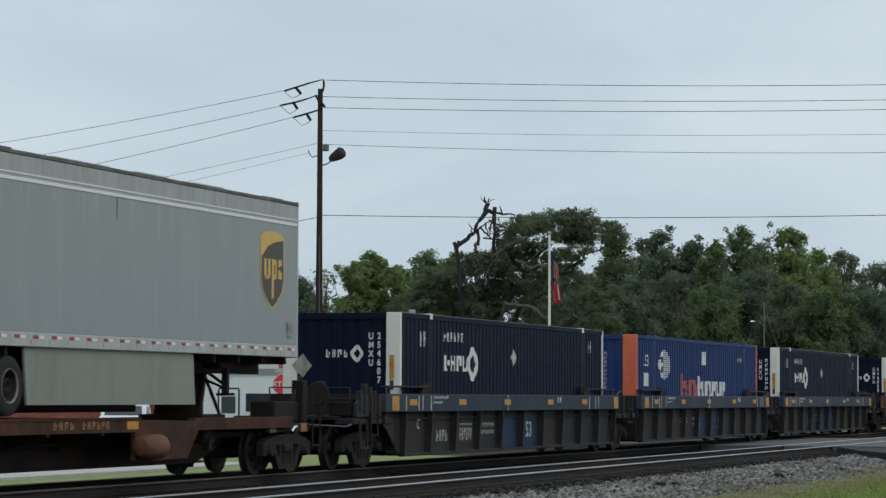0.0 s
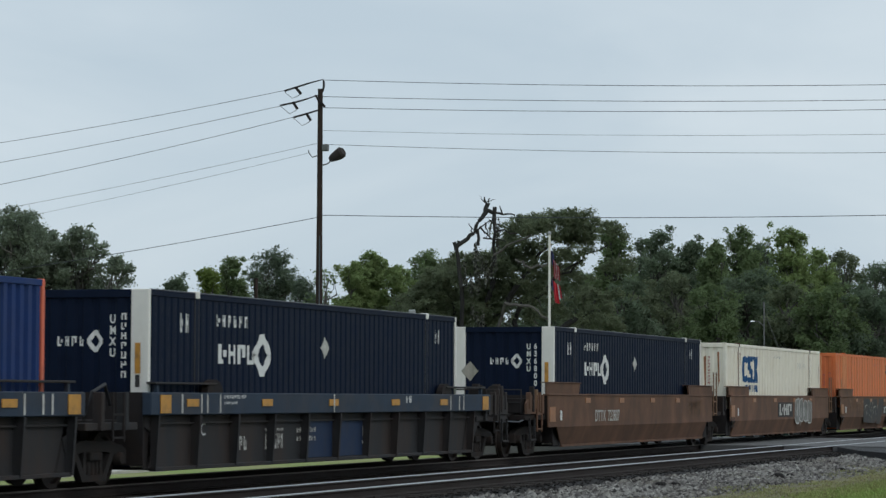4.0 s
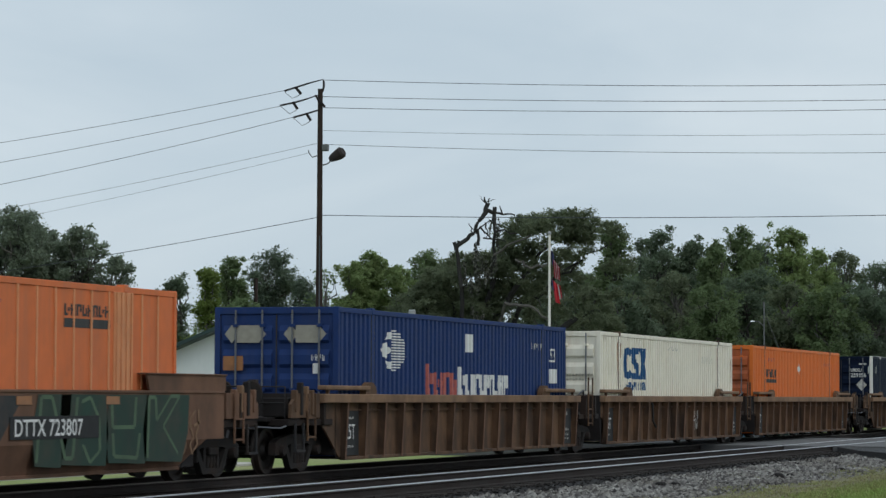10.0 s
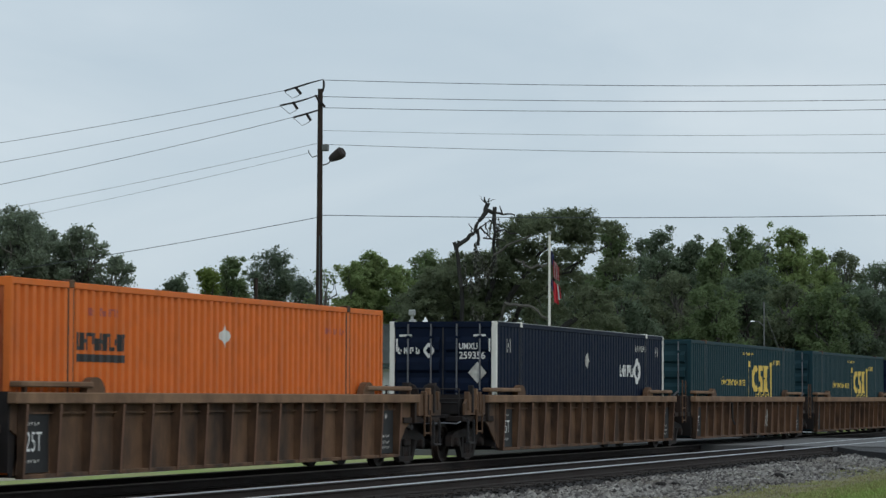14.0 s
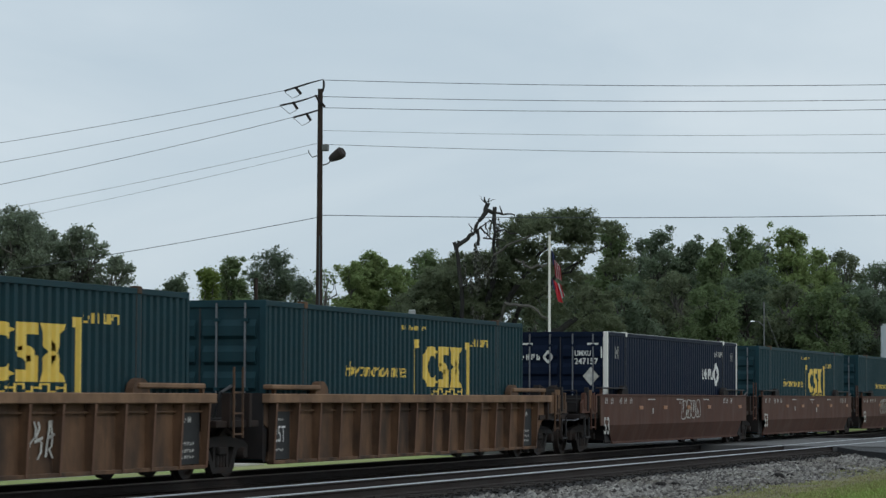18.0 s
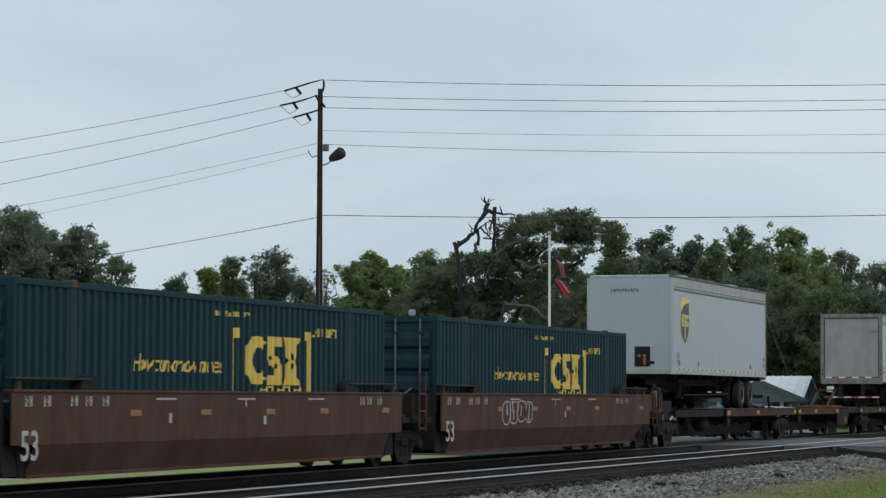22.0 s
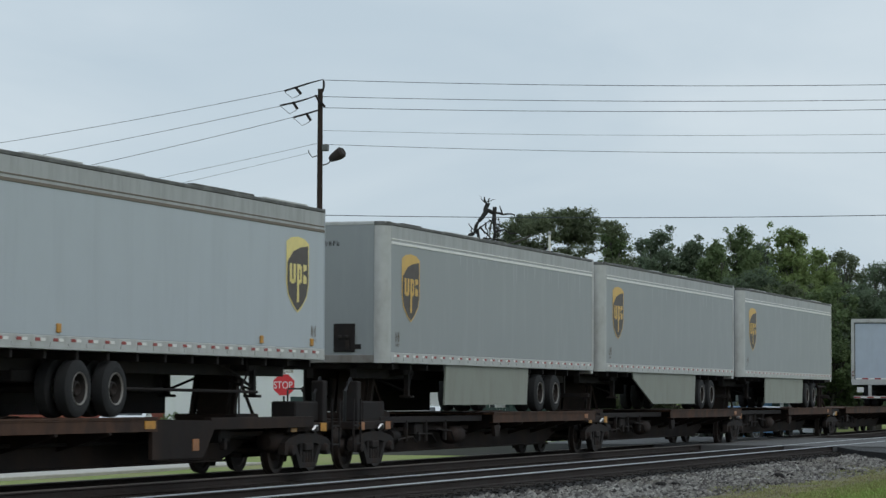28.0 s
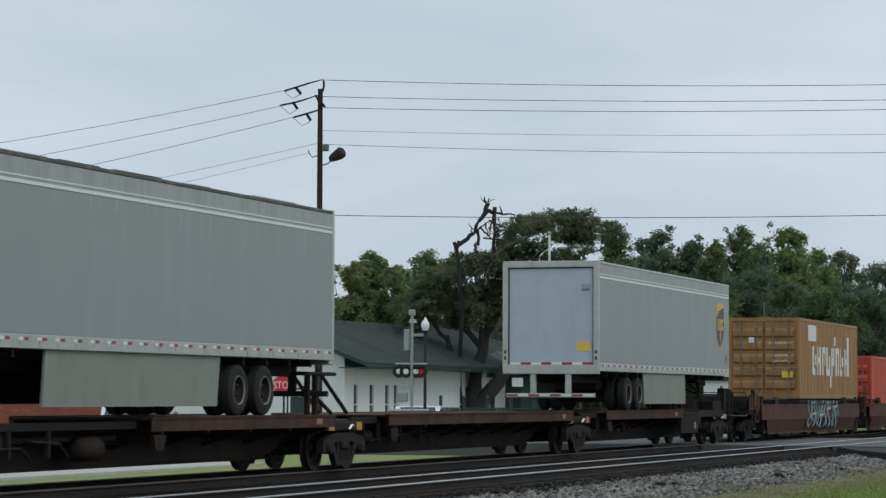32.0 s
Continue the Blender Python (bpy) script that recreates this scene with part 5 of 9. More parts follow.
def marks_blue(car, k, a, b):
    reflectors(car, [a + 1.55, a + 4.85, a + 8.2, a + 11.75, a + 14.85], 1.33, -1.53, M_REFLEX)
    reflectors(car, [a + 0.45, b - 0.3], 1.31, -1.53, M_REFLEX, 0.42, 0.3)
    flat_marks("tie_mark", [rect(a + x, a + x + 0.06, 1.16, 1.47) for x in (1.1, 1.9, 2.15, 2.7, 15.3, 15.9, 16.2)], M_MARK_WORN, car, -1.526)
    flat_marks("chalk_line", [rect(a + 8.17, a + 8.23, 1.14, 1.49)], M_MARK_WORN, car, -1.54)
    flat_marks("writing", bars(a + 2.9, 1.4, 1.0, 0.06, 9) + bars(a + 2.9, 1.3, 0.6, 0.05, 6) + bars(a + 12.4, 1.32, 0.4, 0.14, 2), M_MARK, car, -1.526)
    flat_marks("size_mark", typed("C", a + 2.3, 0.78, 0.22), M_MARK, car, -1.347)
    flat_marks("size_mark", typed("53", a + 10.25, 0.52, 0.36, 0, 1, 0.006), M_MARK_WORN, car, -1.347)
    flat_marks("writing", bars(a + 5.2, 0.82, 0.9, 0.05, 8) + bars(a + 5.2, 0.72, 0.9, 0.05, 8), M_MARK_WORN, car, -1.347)
    flat_marks("writing", bars(a + 6.75, 0.78, 1.0, 0.09, 8) + bars(a + 6.75, 0.62, 1.0, 0.09, 8), M_MARK_WORN, car, -1.35)
    if k != 1:
        flat_marks("car_number", bars(a + 3.6, 0.5, 0.8, 0.24, 4) + bars(a + 5.2, 0.5, 0.9, 0.24, 6), M_MARK_WORN, car, -1.348)


def marks_plated(car, k, a, b):
    reflectors(car, [a + 3.6, a + 7.0, a + 10.4, a + 13.4], 1.37, -1.51, M_REFLEX_OLD)
    reflectors(car, [a + 0.35], 1.03, -1.508, M_REFLEX_OLD, 0.5, 0.36)
    reflectors(car, [a + 1.1], 1.0, -1.508, M_MARK, 0.14, 0.24)
    if k == 0:
        flat_marks("car_number", typed("DTTX  723807", a + 4.3, 0.84, 0.29, 0, 0.98, 0.006), M_MARK_WORN, car, -1.506)
        flat_marks("scuff", scrawl(a + 14.6, 0.95, 1.8, 0.4, 21, 9, 0.06), M_WELL_RIB, car, -1.506)
    elif k == 1:
        part("name_panel", Shape().box(a + 7.5, a + 10.1, -1.508, -1.502, 0.8, 1.3, 0.001), M_WELL_GREY, car, "dark worn panel behind the lettering")
        flat_marks("wordmark", bars(a + 7.75, 0.86, 2.15, 0.38, 3, 0.92), M_MARK_WORN, car, -1.512)
        fill, band = bubble(a + 10.5, 0.5, 3.1, 0.98, 4, 33, 0.0)
        flat_marks("sprayed_paint", fill, surface("grey_spray", (0.22, 0.22, 0.205), 0.7, 0, 0.3, 4, (0.09, 0.07, 0.06), 0.7, 2.5, 1, 0.5), car, -1.515)
        flat_marks("sprayed_paint", band, M_MARK_WORN, car, -1.518)
    else:
        pale = surface("pale_green_spray", (0.075, 0.125, 0.07), 0.7, 0, 0.3, 3)
        flat_marks("sprayed_paint", scrawl(a + 1.9, 0.95, 3.2, 0.45, 41, 12, 0.03), M_WELL_TOP, car, -1.507)
        flat_marks("sprayed_paint", [[(a + 5.1, 0.5), (a + 8.0, 0.42), (a + 8.8, 0.9), (a + 8.4, 1.42), (a + 5.3, 1.44)], [(a + 8.2, 0.42), (a + 9.2, 0.36), (a + 10.4, 1.44), (a + 9.0, 1.44)]],
                   surface("slate_spray", (0.022, 0.024, 0.025), 0.7, 0, 0.4, 2.5, (0.07, 0.045, 0.034), 0.8, 1.6, 1, 0.52), car, -1.509)
        flat_marks("sprayed_paint", scrawl(a + 5.0, 0.66, 3.6, 0.66, 45, 7, 0.022, 0.4)[::2], M_DIAMOND, car, -1.511)
        green = surface("dark_green_spray", (0.01, 0.036, 0.024), 0.7, 0, 0.4, 2.5, (0.045, 0.045, 0.03), 0.7, 1.6, 1, 0.54)
        blocks = []
        for x0, x1, lean in ((10.75, 11.75, 0.25), (11.65, 13.3, -0.1), (13.25, 14.75, 0.05), (14.6, 16.2, 0.2)):
            blocks.append([(a + x0, 0.4), (a + x1 - 0.15, 0.36), (a + x1 + lean * 0.5, 0.85), (a + x1 - 0.05 + lean, 1.46), (a + x0 + lean * 0.4, 1.46), (a + x0 - 0.08, 0.9)])
        flat_marks("sprayed_paint", blocks, green, car, -1.513)
        bands = []
        for pts in ([(10.8, 0.45), (10.95, 1.42), (11.3, 1.42), (11.75, 0.5), (12.0, 0.5), (12.15, 1.42)], [(12.3, 1.35), (12.6, 1.42), (12.9, 1.1), (12.95, 0.6), (12.6, 0.42), (12.35, 0.7)],
                    [(13.35, 1.42), (13.4, 0.95), (14.2, 0.95), (14.25, 1.42)], [(13.4, 0.86), (13.45, 0.5), (14.3, 0.46), (14.4, 0.85)], [(14.7, 0.45), (14.75, 1.42), (15.0, 1.42), (15.05, 1.05), (15.6, 1.44), (15.95, 1.44), (15.3, 0.95), (15.9, 0.5)]):
            for (p, q), (u, v) in zip(pts, pts[1:]):
                if abs(u - p) > abs(v - q) * 1.2:
                    bands.append([(a + p, q - 0.03), (a + u, v - 0.03), (a + u, v + 0.03), (a + p, q + 0.03)])
                else:
                    bands.append([(a + p - 0.045, q), (a + p + 0.045, q), (a + u + 0.045, v), (a + u - 0.045, v)])
        flat_marks("sprayed_paint", bands, pale, car, -1.516)
        flat_marks("sprayed_paint", scrawl(a + 15.9, 0.5, 0.9, 0.7, 44, 4, 0.03), M_WELL_TOP, car, -1.512)
        part("name_panel", Shape().box(a + 9.95, a + 12.9, -1.522, -1.518, 0.8, 1.14, 0.001), M_PANEL, car, "black number panel")
        flat_marks("car_number", typed("DTTX 723807", a + 10.07, 0.85, 0.25, 0, 1.08, 0.004), M_MARK, car, -1.526)
    if k > 0:
        flat_marks("size_mark", typed("53", a + 0.0, 0.52, 0.44), M_WELL_GREY, car, -1.506)
        flat_marks("joint_plate", [rect(a - 0.02, a + 0.0, 1.2, 1.5)], M_MARK_WORN, car, -1.506)


def marks_ribbed(car, k, a, b):
    w0 = a + (1.2 if k == 0 else 0.25)
    part("end_patch", Shape().box(w0 + 0.05, w0 + 0.98, -1.368, -1.361, 0.3, 1.18, 0.003), M_PANEL, car, "black painted end sheet")
    flat_marks("size_mark", typed("25T", w0 + 0.22, 0.62, 0.3, 0, 0.8), M_MARK, car, -1.372)
    flat_marks("writing", bars(w0 + 0.2, 1.0, 0.5, 0.05, 5) + bars(w0 + 0.2, 0.45, 0.5, 0.05, 5), M_MARK_WORN, car, -1.372)
    e = b - 1.25 if k < 2 else b - 2.1
    part("end_patch", Shape().box(e + 0.05, e + 0.95, -1.368, -1.361, 0.3, 1.18, 0.003), M_PANEL, car, "black painted end sheet")
    flat_marks("writing", bars(e + 0.2, 0.62, 0.55, 0.06, 5) + bars(e + 0.2, 0.5, 0.55, 0.06, 5) + bars(e + 0.2, 0.4, 0.55, 0.05, 5) + bars(e + 0.25, 1.0, 0.4, 0.1, 2), M_MARK_WORN, car, -1.372)
    if k == 1:
        flat_marks("sprayed_paint", scrawl(a + 10.4, 0.5, 0.9, 0.55, 51, 4, 0.03), M_MARK_WORN, car, -1.372)
    if k == 1:
        part("hanging_strap", Shape().tube([(a + 5.0, -1.5, 1.3), (a + 5.2, -1.47, 0.8), (a + 5.6, -1.46, 0.62)], 0.035, 6), M_BLACKMARK, car)


def marks_smooth(car, k, a, b):
    flat_marks("size_mark", typed("53", a + 0.25, 0.5, 0.44, 0, 1, 0.008), M_MARK_WORN, car, -1.506)
    flat_marks("writing", [r for x in (0.4, 1.0, 1.9, 2.4, 3.0, 14.6, 15.0, 15.6) for r in bars(a + x, 1.28, 0.28, 0.16, 2)], M_MARK_WORN, car, -1.506)
    flat_marks("chalk_mark", [rect(a + 5.5, a + 5.62, 1.0, 1.16), rect(a + 9.6, a + 9.72, 0.95, 1.1)], M_MARK_WORN, car, -1.506)
    if k != 1:
        flat_marks("sprayed_paint", bubble(a + (4.4 if k else 9.0), 0.8, 2.4, 0.6, 4, 61 + k, 0.1)[1], M_MARK_WORN, car, -1.507)
    flat_marks("chalk_mark", [rect(a + x, a + x + 0.8, 1.38, 1.41) for x in (5.0, 8.4, 11.8)] + [rect(a + 8.75, a + 8.8, 1.26, 1.4)], M_MARK_WORN, car, -1.506)
    reflectors(car, [a + 4.2, a + 7.0, a + 9.9, a + 12.6, b - 1.0], 1.17, -1.51, M_REFLEX_OLD, 0.42, 0.1)


well_car("three-unit well car in slate blue and grimy grey with amber reflectors", "blue", 50.95, [0, 19.9, 39.75, 59.6], marks_blue)
well_car("three-unit smooth brown well car with plated guides and spray paint", "smooth", 114.6, [0, 19.6, 39.25, 58.85], marks_plated)
well_car("three-unit rusty brown well car with upright ribs", "ribbed", 177.55, [0, 19.55, 39.0, 58.6], marks_ribbed)
well_car("three-unit rusty brown well car with upright ribs", "ribbed", 240.35, [0, 19.55, 39.15, 58.9], marks_ribbed)
well_car("three-unit smooth brown well car with chalk marks and ladders", "smooth", 303.2, [0, 19.65, 39.3, 59.3], marks_smooth)


def marks_last(car, k, a, b):
    if k == 0:
        flat_marks("sprayed_paint", scrawl(a + 8.0, 0.4, 6.2, 0.95, 71, 8, 0.12, 0.3), surface("teal_spray", (0.06, 0.2, 0.24), 0.7, 0, 0.2, 3), car, -1.506)
        flat_marks("sprayed_paint", scrawl(a + 8.2, 0.45, 5.8, 0.9, 72, 8, 0.05, 0.3), M_MARK_WORN, car, -1.51)


well_car("brown smooth well car with teal spray paint and stacked loads", "smooth", 510.4, [0, 20.6, 41.0], marks_last, 1.24)


# ---- the train: spine cars ----
def spine_car(label, s, joints, units):
    """A skeleton car of articulated units. units: per unit (deck from, deck to, hitch place or None, hitch folded), measured from the first truck."""
    car = thing("spine_car", label, "freight car", TRAIN)
    edge_m, plate_m = (M_DECK_RUST, M_DECK_RUST) if s < 40 else (M_DECK, M_SPINE)
    for x in joints:
        truck(car, x)
    for k, (d0, d1, hitch, folded) in enumerate(units):
        a, b = joints[k], joints[k + 1]
        sill = Shape().prism([(a - 0.9, 0.95), (b + 0.9, 0.95), (b + 0.9, 0.62), (b - 1.3, 0.6), (b - 2.4, 0.3), (a + 2.4, 0.3), (a + 1.3, 0.6), (a - 0.9, 0.62)], "y", -0.36, 0.36)
        part("centre_sill", sill, M_SPINE, car)
        part("sill_flange", Shape().box(a - 0.9, b + 0.9, -0.45, 0.45, 0.951, 0.99, 0.004).box(a + 2.4, b - 2.4, -0.45, 0.45, 0.262, 0.299, 0.004), M_SPINE, car)
        deck = part("wheel_deck", Shape().box(d0, d1, -1.3, 1.3, 1.04, 1.08, 0.004), edge_m, car, "worn brown wheel deck")
        part("deck_channel", Shape().prism([(-1.29, 0.86), (-1.2, 0.86), (-1.2, 0.88), (-1.27, 0.88), (-1.27, 1.06), (-1.2, 1.06), (-1.2, 1.1), (-1.31, 1.1), (-1.31, 1.07), (-1.29, 1.065)], "x", d0, d1), edge_m, deck)
        part("deck_channel", Shape().box(d0, d1, 1.22, 1.31, 0.8, 1.1, 0.006), M_DECK, deck)
        x = d0 + 0.4
        while x < d1:
            part("cross_bearer", Shape().prism([(-1.28, 0.82), (-0.36, 0.55), (0.36, 0.55), (1.28, 0.82), (1.28, 1.038), (-1.28, 1.038)], "x", x, x + 0.1), M_SPINE, car)
            x += 1.9
        if s < 400:
            reflectors(car, [d0 + 0.3, d0 + (d1 - d0) * 0.42, d1 - 0.3], 0.97, -1.296, M_REFLEX, 0.42, 0.13)
        else:
            reflectors(car, [d1 - 0.9], 0.97, -1.296, M_REFLEX_OLD, 0.3, 0.11)
        part("drop_bracket", Shape().prism([(d0 + 0.1, 0.8), (d0 + 0.6, 0.8), (d0 + 0.5, 0.55), (d0 + 0.2, 0.55)], "y", -1.28, -1.2), M_SPINE, car)
        # side sills and pipes beside the open spine
        o0, o1 = (a - 0.4, d0) if d0 - a > b - d1 else (d1, b + 0.4)
        part("side_walk", Shape().box(o0, o1, -1.0, -0.45, 0.93, 0.985, 0.004).box(o0 + 1.2, o1 - 0.2, -0.75, -0.65, 0.72, 0.8), M_SPINE, car)
        part("brake_pipe", Shape().tube([(a, -0.5, 0.7), ((a + b) / 2, -0.52, 0.66), (b, -0.5, 0.7)], 0.03, 8), M_DARK, car, soft=True)
        part("brake_cylinder", Shape().lathe([(0.05, -0.02), (0.14, 0.0), (0.15, 0.1), (0.15, 0.42), (0.11, 0.5), (0.04, 0.52)], (o0 + 2.2, -0.75, 0.62), "x", 14), M_DARK, car, soft=True)
        part("air_tank", Shape().lathe([(0.03, -0.02), (0.14, 0.02), (0.2, 0.12), (0.2, 0.75), (0.14, 0.85), (0.03, 0.88)], (d1 - 0.2, -1.38, 0.62) if s < 40 else (o1 - 1.9, -0.8, 0.6), "x", 16), M_TANK_RUST if s < 40 else M_SPINE, car, "rusty air tank", soft=True)
        part("valve_block", Shape().box(o0 + 3.4, o0 + 3.9, -0.95, -0.5, 0.62, 0.9, 0.03).box(o0 + 3.5, o0 + 3.62, -1.0, -0.9, 0.5, 0.7, 0.01).tube([(o0 + 3.9, -0.7, 0.75), (o0 + 4.8, -0.75, 0.72)], 0.025, 6), M_STEEL, car)
        if d0 - a > 2.0:
            if s < 400:
                part("side_sill", Shape().box(a + 0.6, d0, -1.2, -1.08, 0.86, 1.07, 0.01), plate_m, car)
            else:
                part("side_sill", Shape().box(a + 0.6, d0, -1.02, -0.92, 0.9, 1.03, 0.01), M_DARK, car)
                for j in range(3):
                    v = a + 2.2 + 1.3 * j
                    part("pipe_bracket", Shape().box(v, v + 0.06, -1.04, -0.96, 0.5, 0.95, 0.008).tube([(v - 0.5, -1.0, 0.55 + 0.1 * j), (v + 0.4, -1.02, 0.6 + 0.05 * j), (v + 0.8, -0.98, 0.48)], 0.022, 6), M_STEEL, car)
        # flared side plates where the deck runs out, with a tank hung before one
        for e, g, room in ((d1, 1, b - d1),):
            if room > 3.0:
                part("side_plate", Shape().prism([(e - g * 0.15, 1.06), (e + g * 2.5, 1.02), (e + g * 2.42, 0.88), (e + g * 1.95, 0.4), (e - g * 0.15, 0.4)], "y", -1.27, -1.2), plate_m, car)
                part("side_sill", Shape().box(min(e + g * 2.4, e + g * room), max(e + g * 2.4, e + g * room), -1.22, -1.08, 0.86, 1.07, 0.01), plate_m, car)
                if s > 40:
                    reflectors(car, [e + g * 1.6], 0.62, -1.274, M_REFLEX_OLD, 0.26, 0.2)
        if hitch is not None:
            h = Shape()
            if folded:
                for sg in (-1, 1):
                    h.prism([(hitch + 0.1, 1.1), (hitch + 0.24, 1.1), (hitch + 2.05, 1.72), (hitch + 1.95, 1.78)], "y", sg * 0.32 - 0.04, sg * 0.32 + 0.04)
                h.box(hitch + 1.75, hitch + 2.3, -0.38, 0.38, 1.74, 1.8, 0.02)
                part("hitch_base", Shape().box(hitch - 1.9, hitch + 0.4, -0.9, 0.3, 1.085, 1.16, 0.015), surface("rusty_red_steel", (0.2, 0.05, 0.035), 0.75, 0, 0.2, 5, RUST, 0.5, 2, 1, 0.55, sheen=0.2), car, "reddish slide plate of a hitch")
            else:
                for sg in (-1, 1):
                    h.prism([(hitch - 0.32, 1.0), (hitch - 0.18, 1.0), (hitch + 0.1, 1.98), (hitch - 0.02, 1.98)], "y", sg * 0.4 - 0.04, sg * 0.4 + 0.04)
                    h.tube([(hitch + 0.95, sg * 0.36, 1.0), (hitch + 0.05, sg * 0.36, 1.9)], 0.035, 6)
                h.prism([(hitch - 0.3, 1.0), (hitch + 0.25, 1.0), (hitch + 0.16, 1.97), (hitch - 0.1, 1.97)], "y", -0.3, 0.3)
                h.box(hitch - 0.4, hitch + 0.42, -0.5, 0.5, 1.97, 2.06, 0.02)
                h.box(hitch - 0.55, hitch + 0.5, -0.62, 0.62, 0.99, 1.12, 0.02)
            part("trailer_hitch", h, M_SPINE if not folded else M_DECK, car, "half-folded brown hitch" if folded else "raised trailer hitch")
    for i, x in enumerate(joints):
        part("side_bracket", Shape().box(x - 1.1, x + 1.1, -1.12, -0.4, 0.78, 0.95, 0.02), M_SPINE, car)
        reflectors(car, [x - 0.8, x + 0.75], 0.86, -1.125, M_REFLEX if i % 2 else M_REFLEX_OLD, 0.3, 0.16)
        part("bright_latch", Shape().tube([(x + 0.1, -1.15, 0.8), (x + 0.16, -1.18, 0.88), (x + 0.26, -1.18, 0.88), (x + 0.33, -1.15, 0.8)], 0.03, 6), M_BRIGHT, car, "bright worn steel lever", soft=True)
        if i in (0, len(joints) - 1):
            d = -1 if i == 0 else 1
            part("coupler", Shape().box(min(x + d * 1.0, x + d * 1.9), max(x + d * 1.0, x + d * 1.9), -0.16, 0.16, 0.72, 0.98, 0.03), M_STEEL, car)
            part("end_stand", Shape().box(x + d * 0.9 - 0.12, x + d * 0.9 + 0.12, -1.1, -0.86, 0.95, 1.75, 0.02).box(x - 0.4, x + 0.9, -1.0, -0.5, 0.96, 1.35, 0.03), M_DARK, car)
            part("hose_loop", Shape().tube([(x + d * 1.2, -0.9, 0.95), (x + d * 1.3, -0.95, 1.55), (x + d * 1.0, -0.95, 1.8), (x + d * 0.7, -0.95, 1.5), (x + d * 0.75, -0.9, 1.0)], 0.035, 8), M_BLACKMETAL, car, soft=True)
            ladder(car, x + d * 1.25, 0.45, 1.4, -1.2, M_DARK)
    MOVING.append((car, s, 0.0, 0))
    return car


spine_a = spine_car("rusty brown spine car carrying a grey trailer", 29.7, [-17.2, 0, 17.22], [(-14.0, -5.0, -1.8, False), (-1.0, 10.3, 14.9, False)])
flat_marks("car_number", bars(7.2, 0.92, 0.75, 0.12, 4) + bars(8.2, 0.92, 1.0, 0.12, 6), M_REFLEX_OLD, spine_a, -1.296)
spine_b = spine_car("rusty brown spine car of three units, the middle one empty", 365.8, [0, 16.95, 34.2, 51.0], [(7.1, 18.6, 2.2, False), (18.9, 27.1, 29.7, True), (32.0, 43.7, 49.2, False)])
spine_c = spine_car("rusty brown spine car of five units carrying grey trailers", 420.5, [0, 17.3, 34.3, 51.8, 69.0, 85.5], [(7.5, 16.4, 1.8, False), (24.7, 34.4, 19.2, False), (42.3, 50.8, 36.5, False), (53.9, 67.8, None, False), (71.1, 79.8, 82.5, False)])

stand = Shape().tube([(51.85, -0.5, 1.98), (53.5, -0.5, 1.12)], 0.04, 8).tube([(51.3, -0.5, 1.6), (52.6, -0.5, 1.12)], 0.04, 8).tube([(51.85, 0.1, 1.98), (53.5, 0.1, 1.12)], 0.04, 8)
stand.box(50.35, 50.45, -0.9, -0.8, 1.08, 1.85, 0.01).box(50.75, 50.85, -0.9, -0.8, 1.08, 1.85, 0.01).box(50.3, 52.0, -0.85, -0.45, 1.85, 1.92, 0.02)
part("hitch_stand", stand, M_SPINE, spine_c, "brown struts of a folded hitch")

rg_h = random.Random(8)
for i in range(5):
    y0, x0 = -1.0 + 0.2 * i, 11.5 + 0.3 * i
    pts = [(x0 + 0.7 * k, y0 + rg_h.uniform(-0.12, 0.12), 1.13 + 0.1 * rg_h.random()) for k in range(5)]
    part("hose", Shape().tube(pts, 0.055, 8), M_BLACKMETAL, spine_b, "black hose lying on the deck", soft=True)
part("hose", Shape().tube([(14.2, -1.0, 1.12), (14.5, -1.02, 1.5), (14.9, -1.02, 1.55), (15.2, -1.0, 1.12)], 0.045, 8), M_BLACKMETAL, spine_b, "black hose lying on the deck", soft=True)


# ---- the train: trailers ----
TYRE = Shape().lathe([(0.27, -0.13), (0.34, -0.145), (0.45, -0.14), (0.5, -0.1), (0.505, -0.02), (0.505, 0.02), (0.5, 0.1), (0.45, 0.14), (0.34, 0.145), (0.27, 0.13)], (0, 0, 0), "y", 28, 0).mesh("tyre", True)
TYRE.materials.append(M_TYRE)
RIM = Shape().lathe([(0.05, -0.02), (0.1, -0.1), (0.13, -0.09), (0.15, 0.02), (0.22, 0.03), (0.25, -0.08), (0.275, -0.128), (0.285, -0.132), (0.285, 0.12)], (0, 0, 0), "y", 24, 1).mesh("rim", True)
RIM.materials.append(M_RIM)
# darker copy of the rim: shade in its deep dish put into the colour
RIM_DARK = RIM.copy()
RIM_DARK.materials[0] = M_STEEL
LIP = Shape().lathe([(0.262, -0.125), (0.272, -0.14), (0.29, -0.148), (0.295, -0.135)], (0, 0, 0), "y", 24, 0).mesh("rim_lip", True)
LIP.materials.append(M_FRAME_OLD)


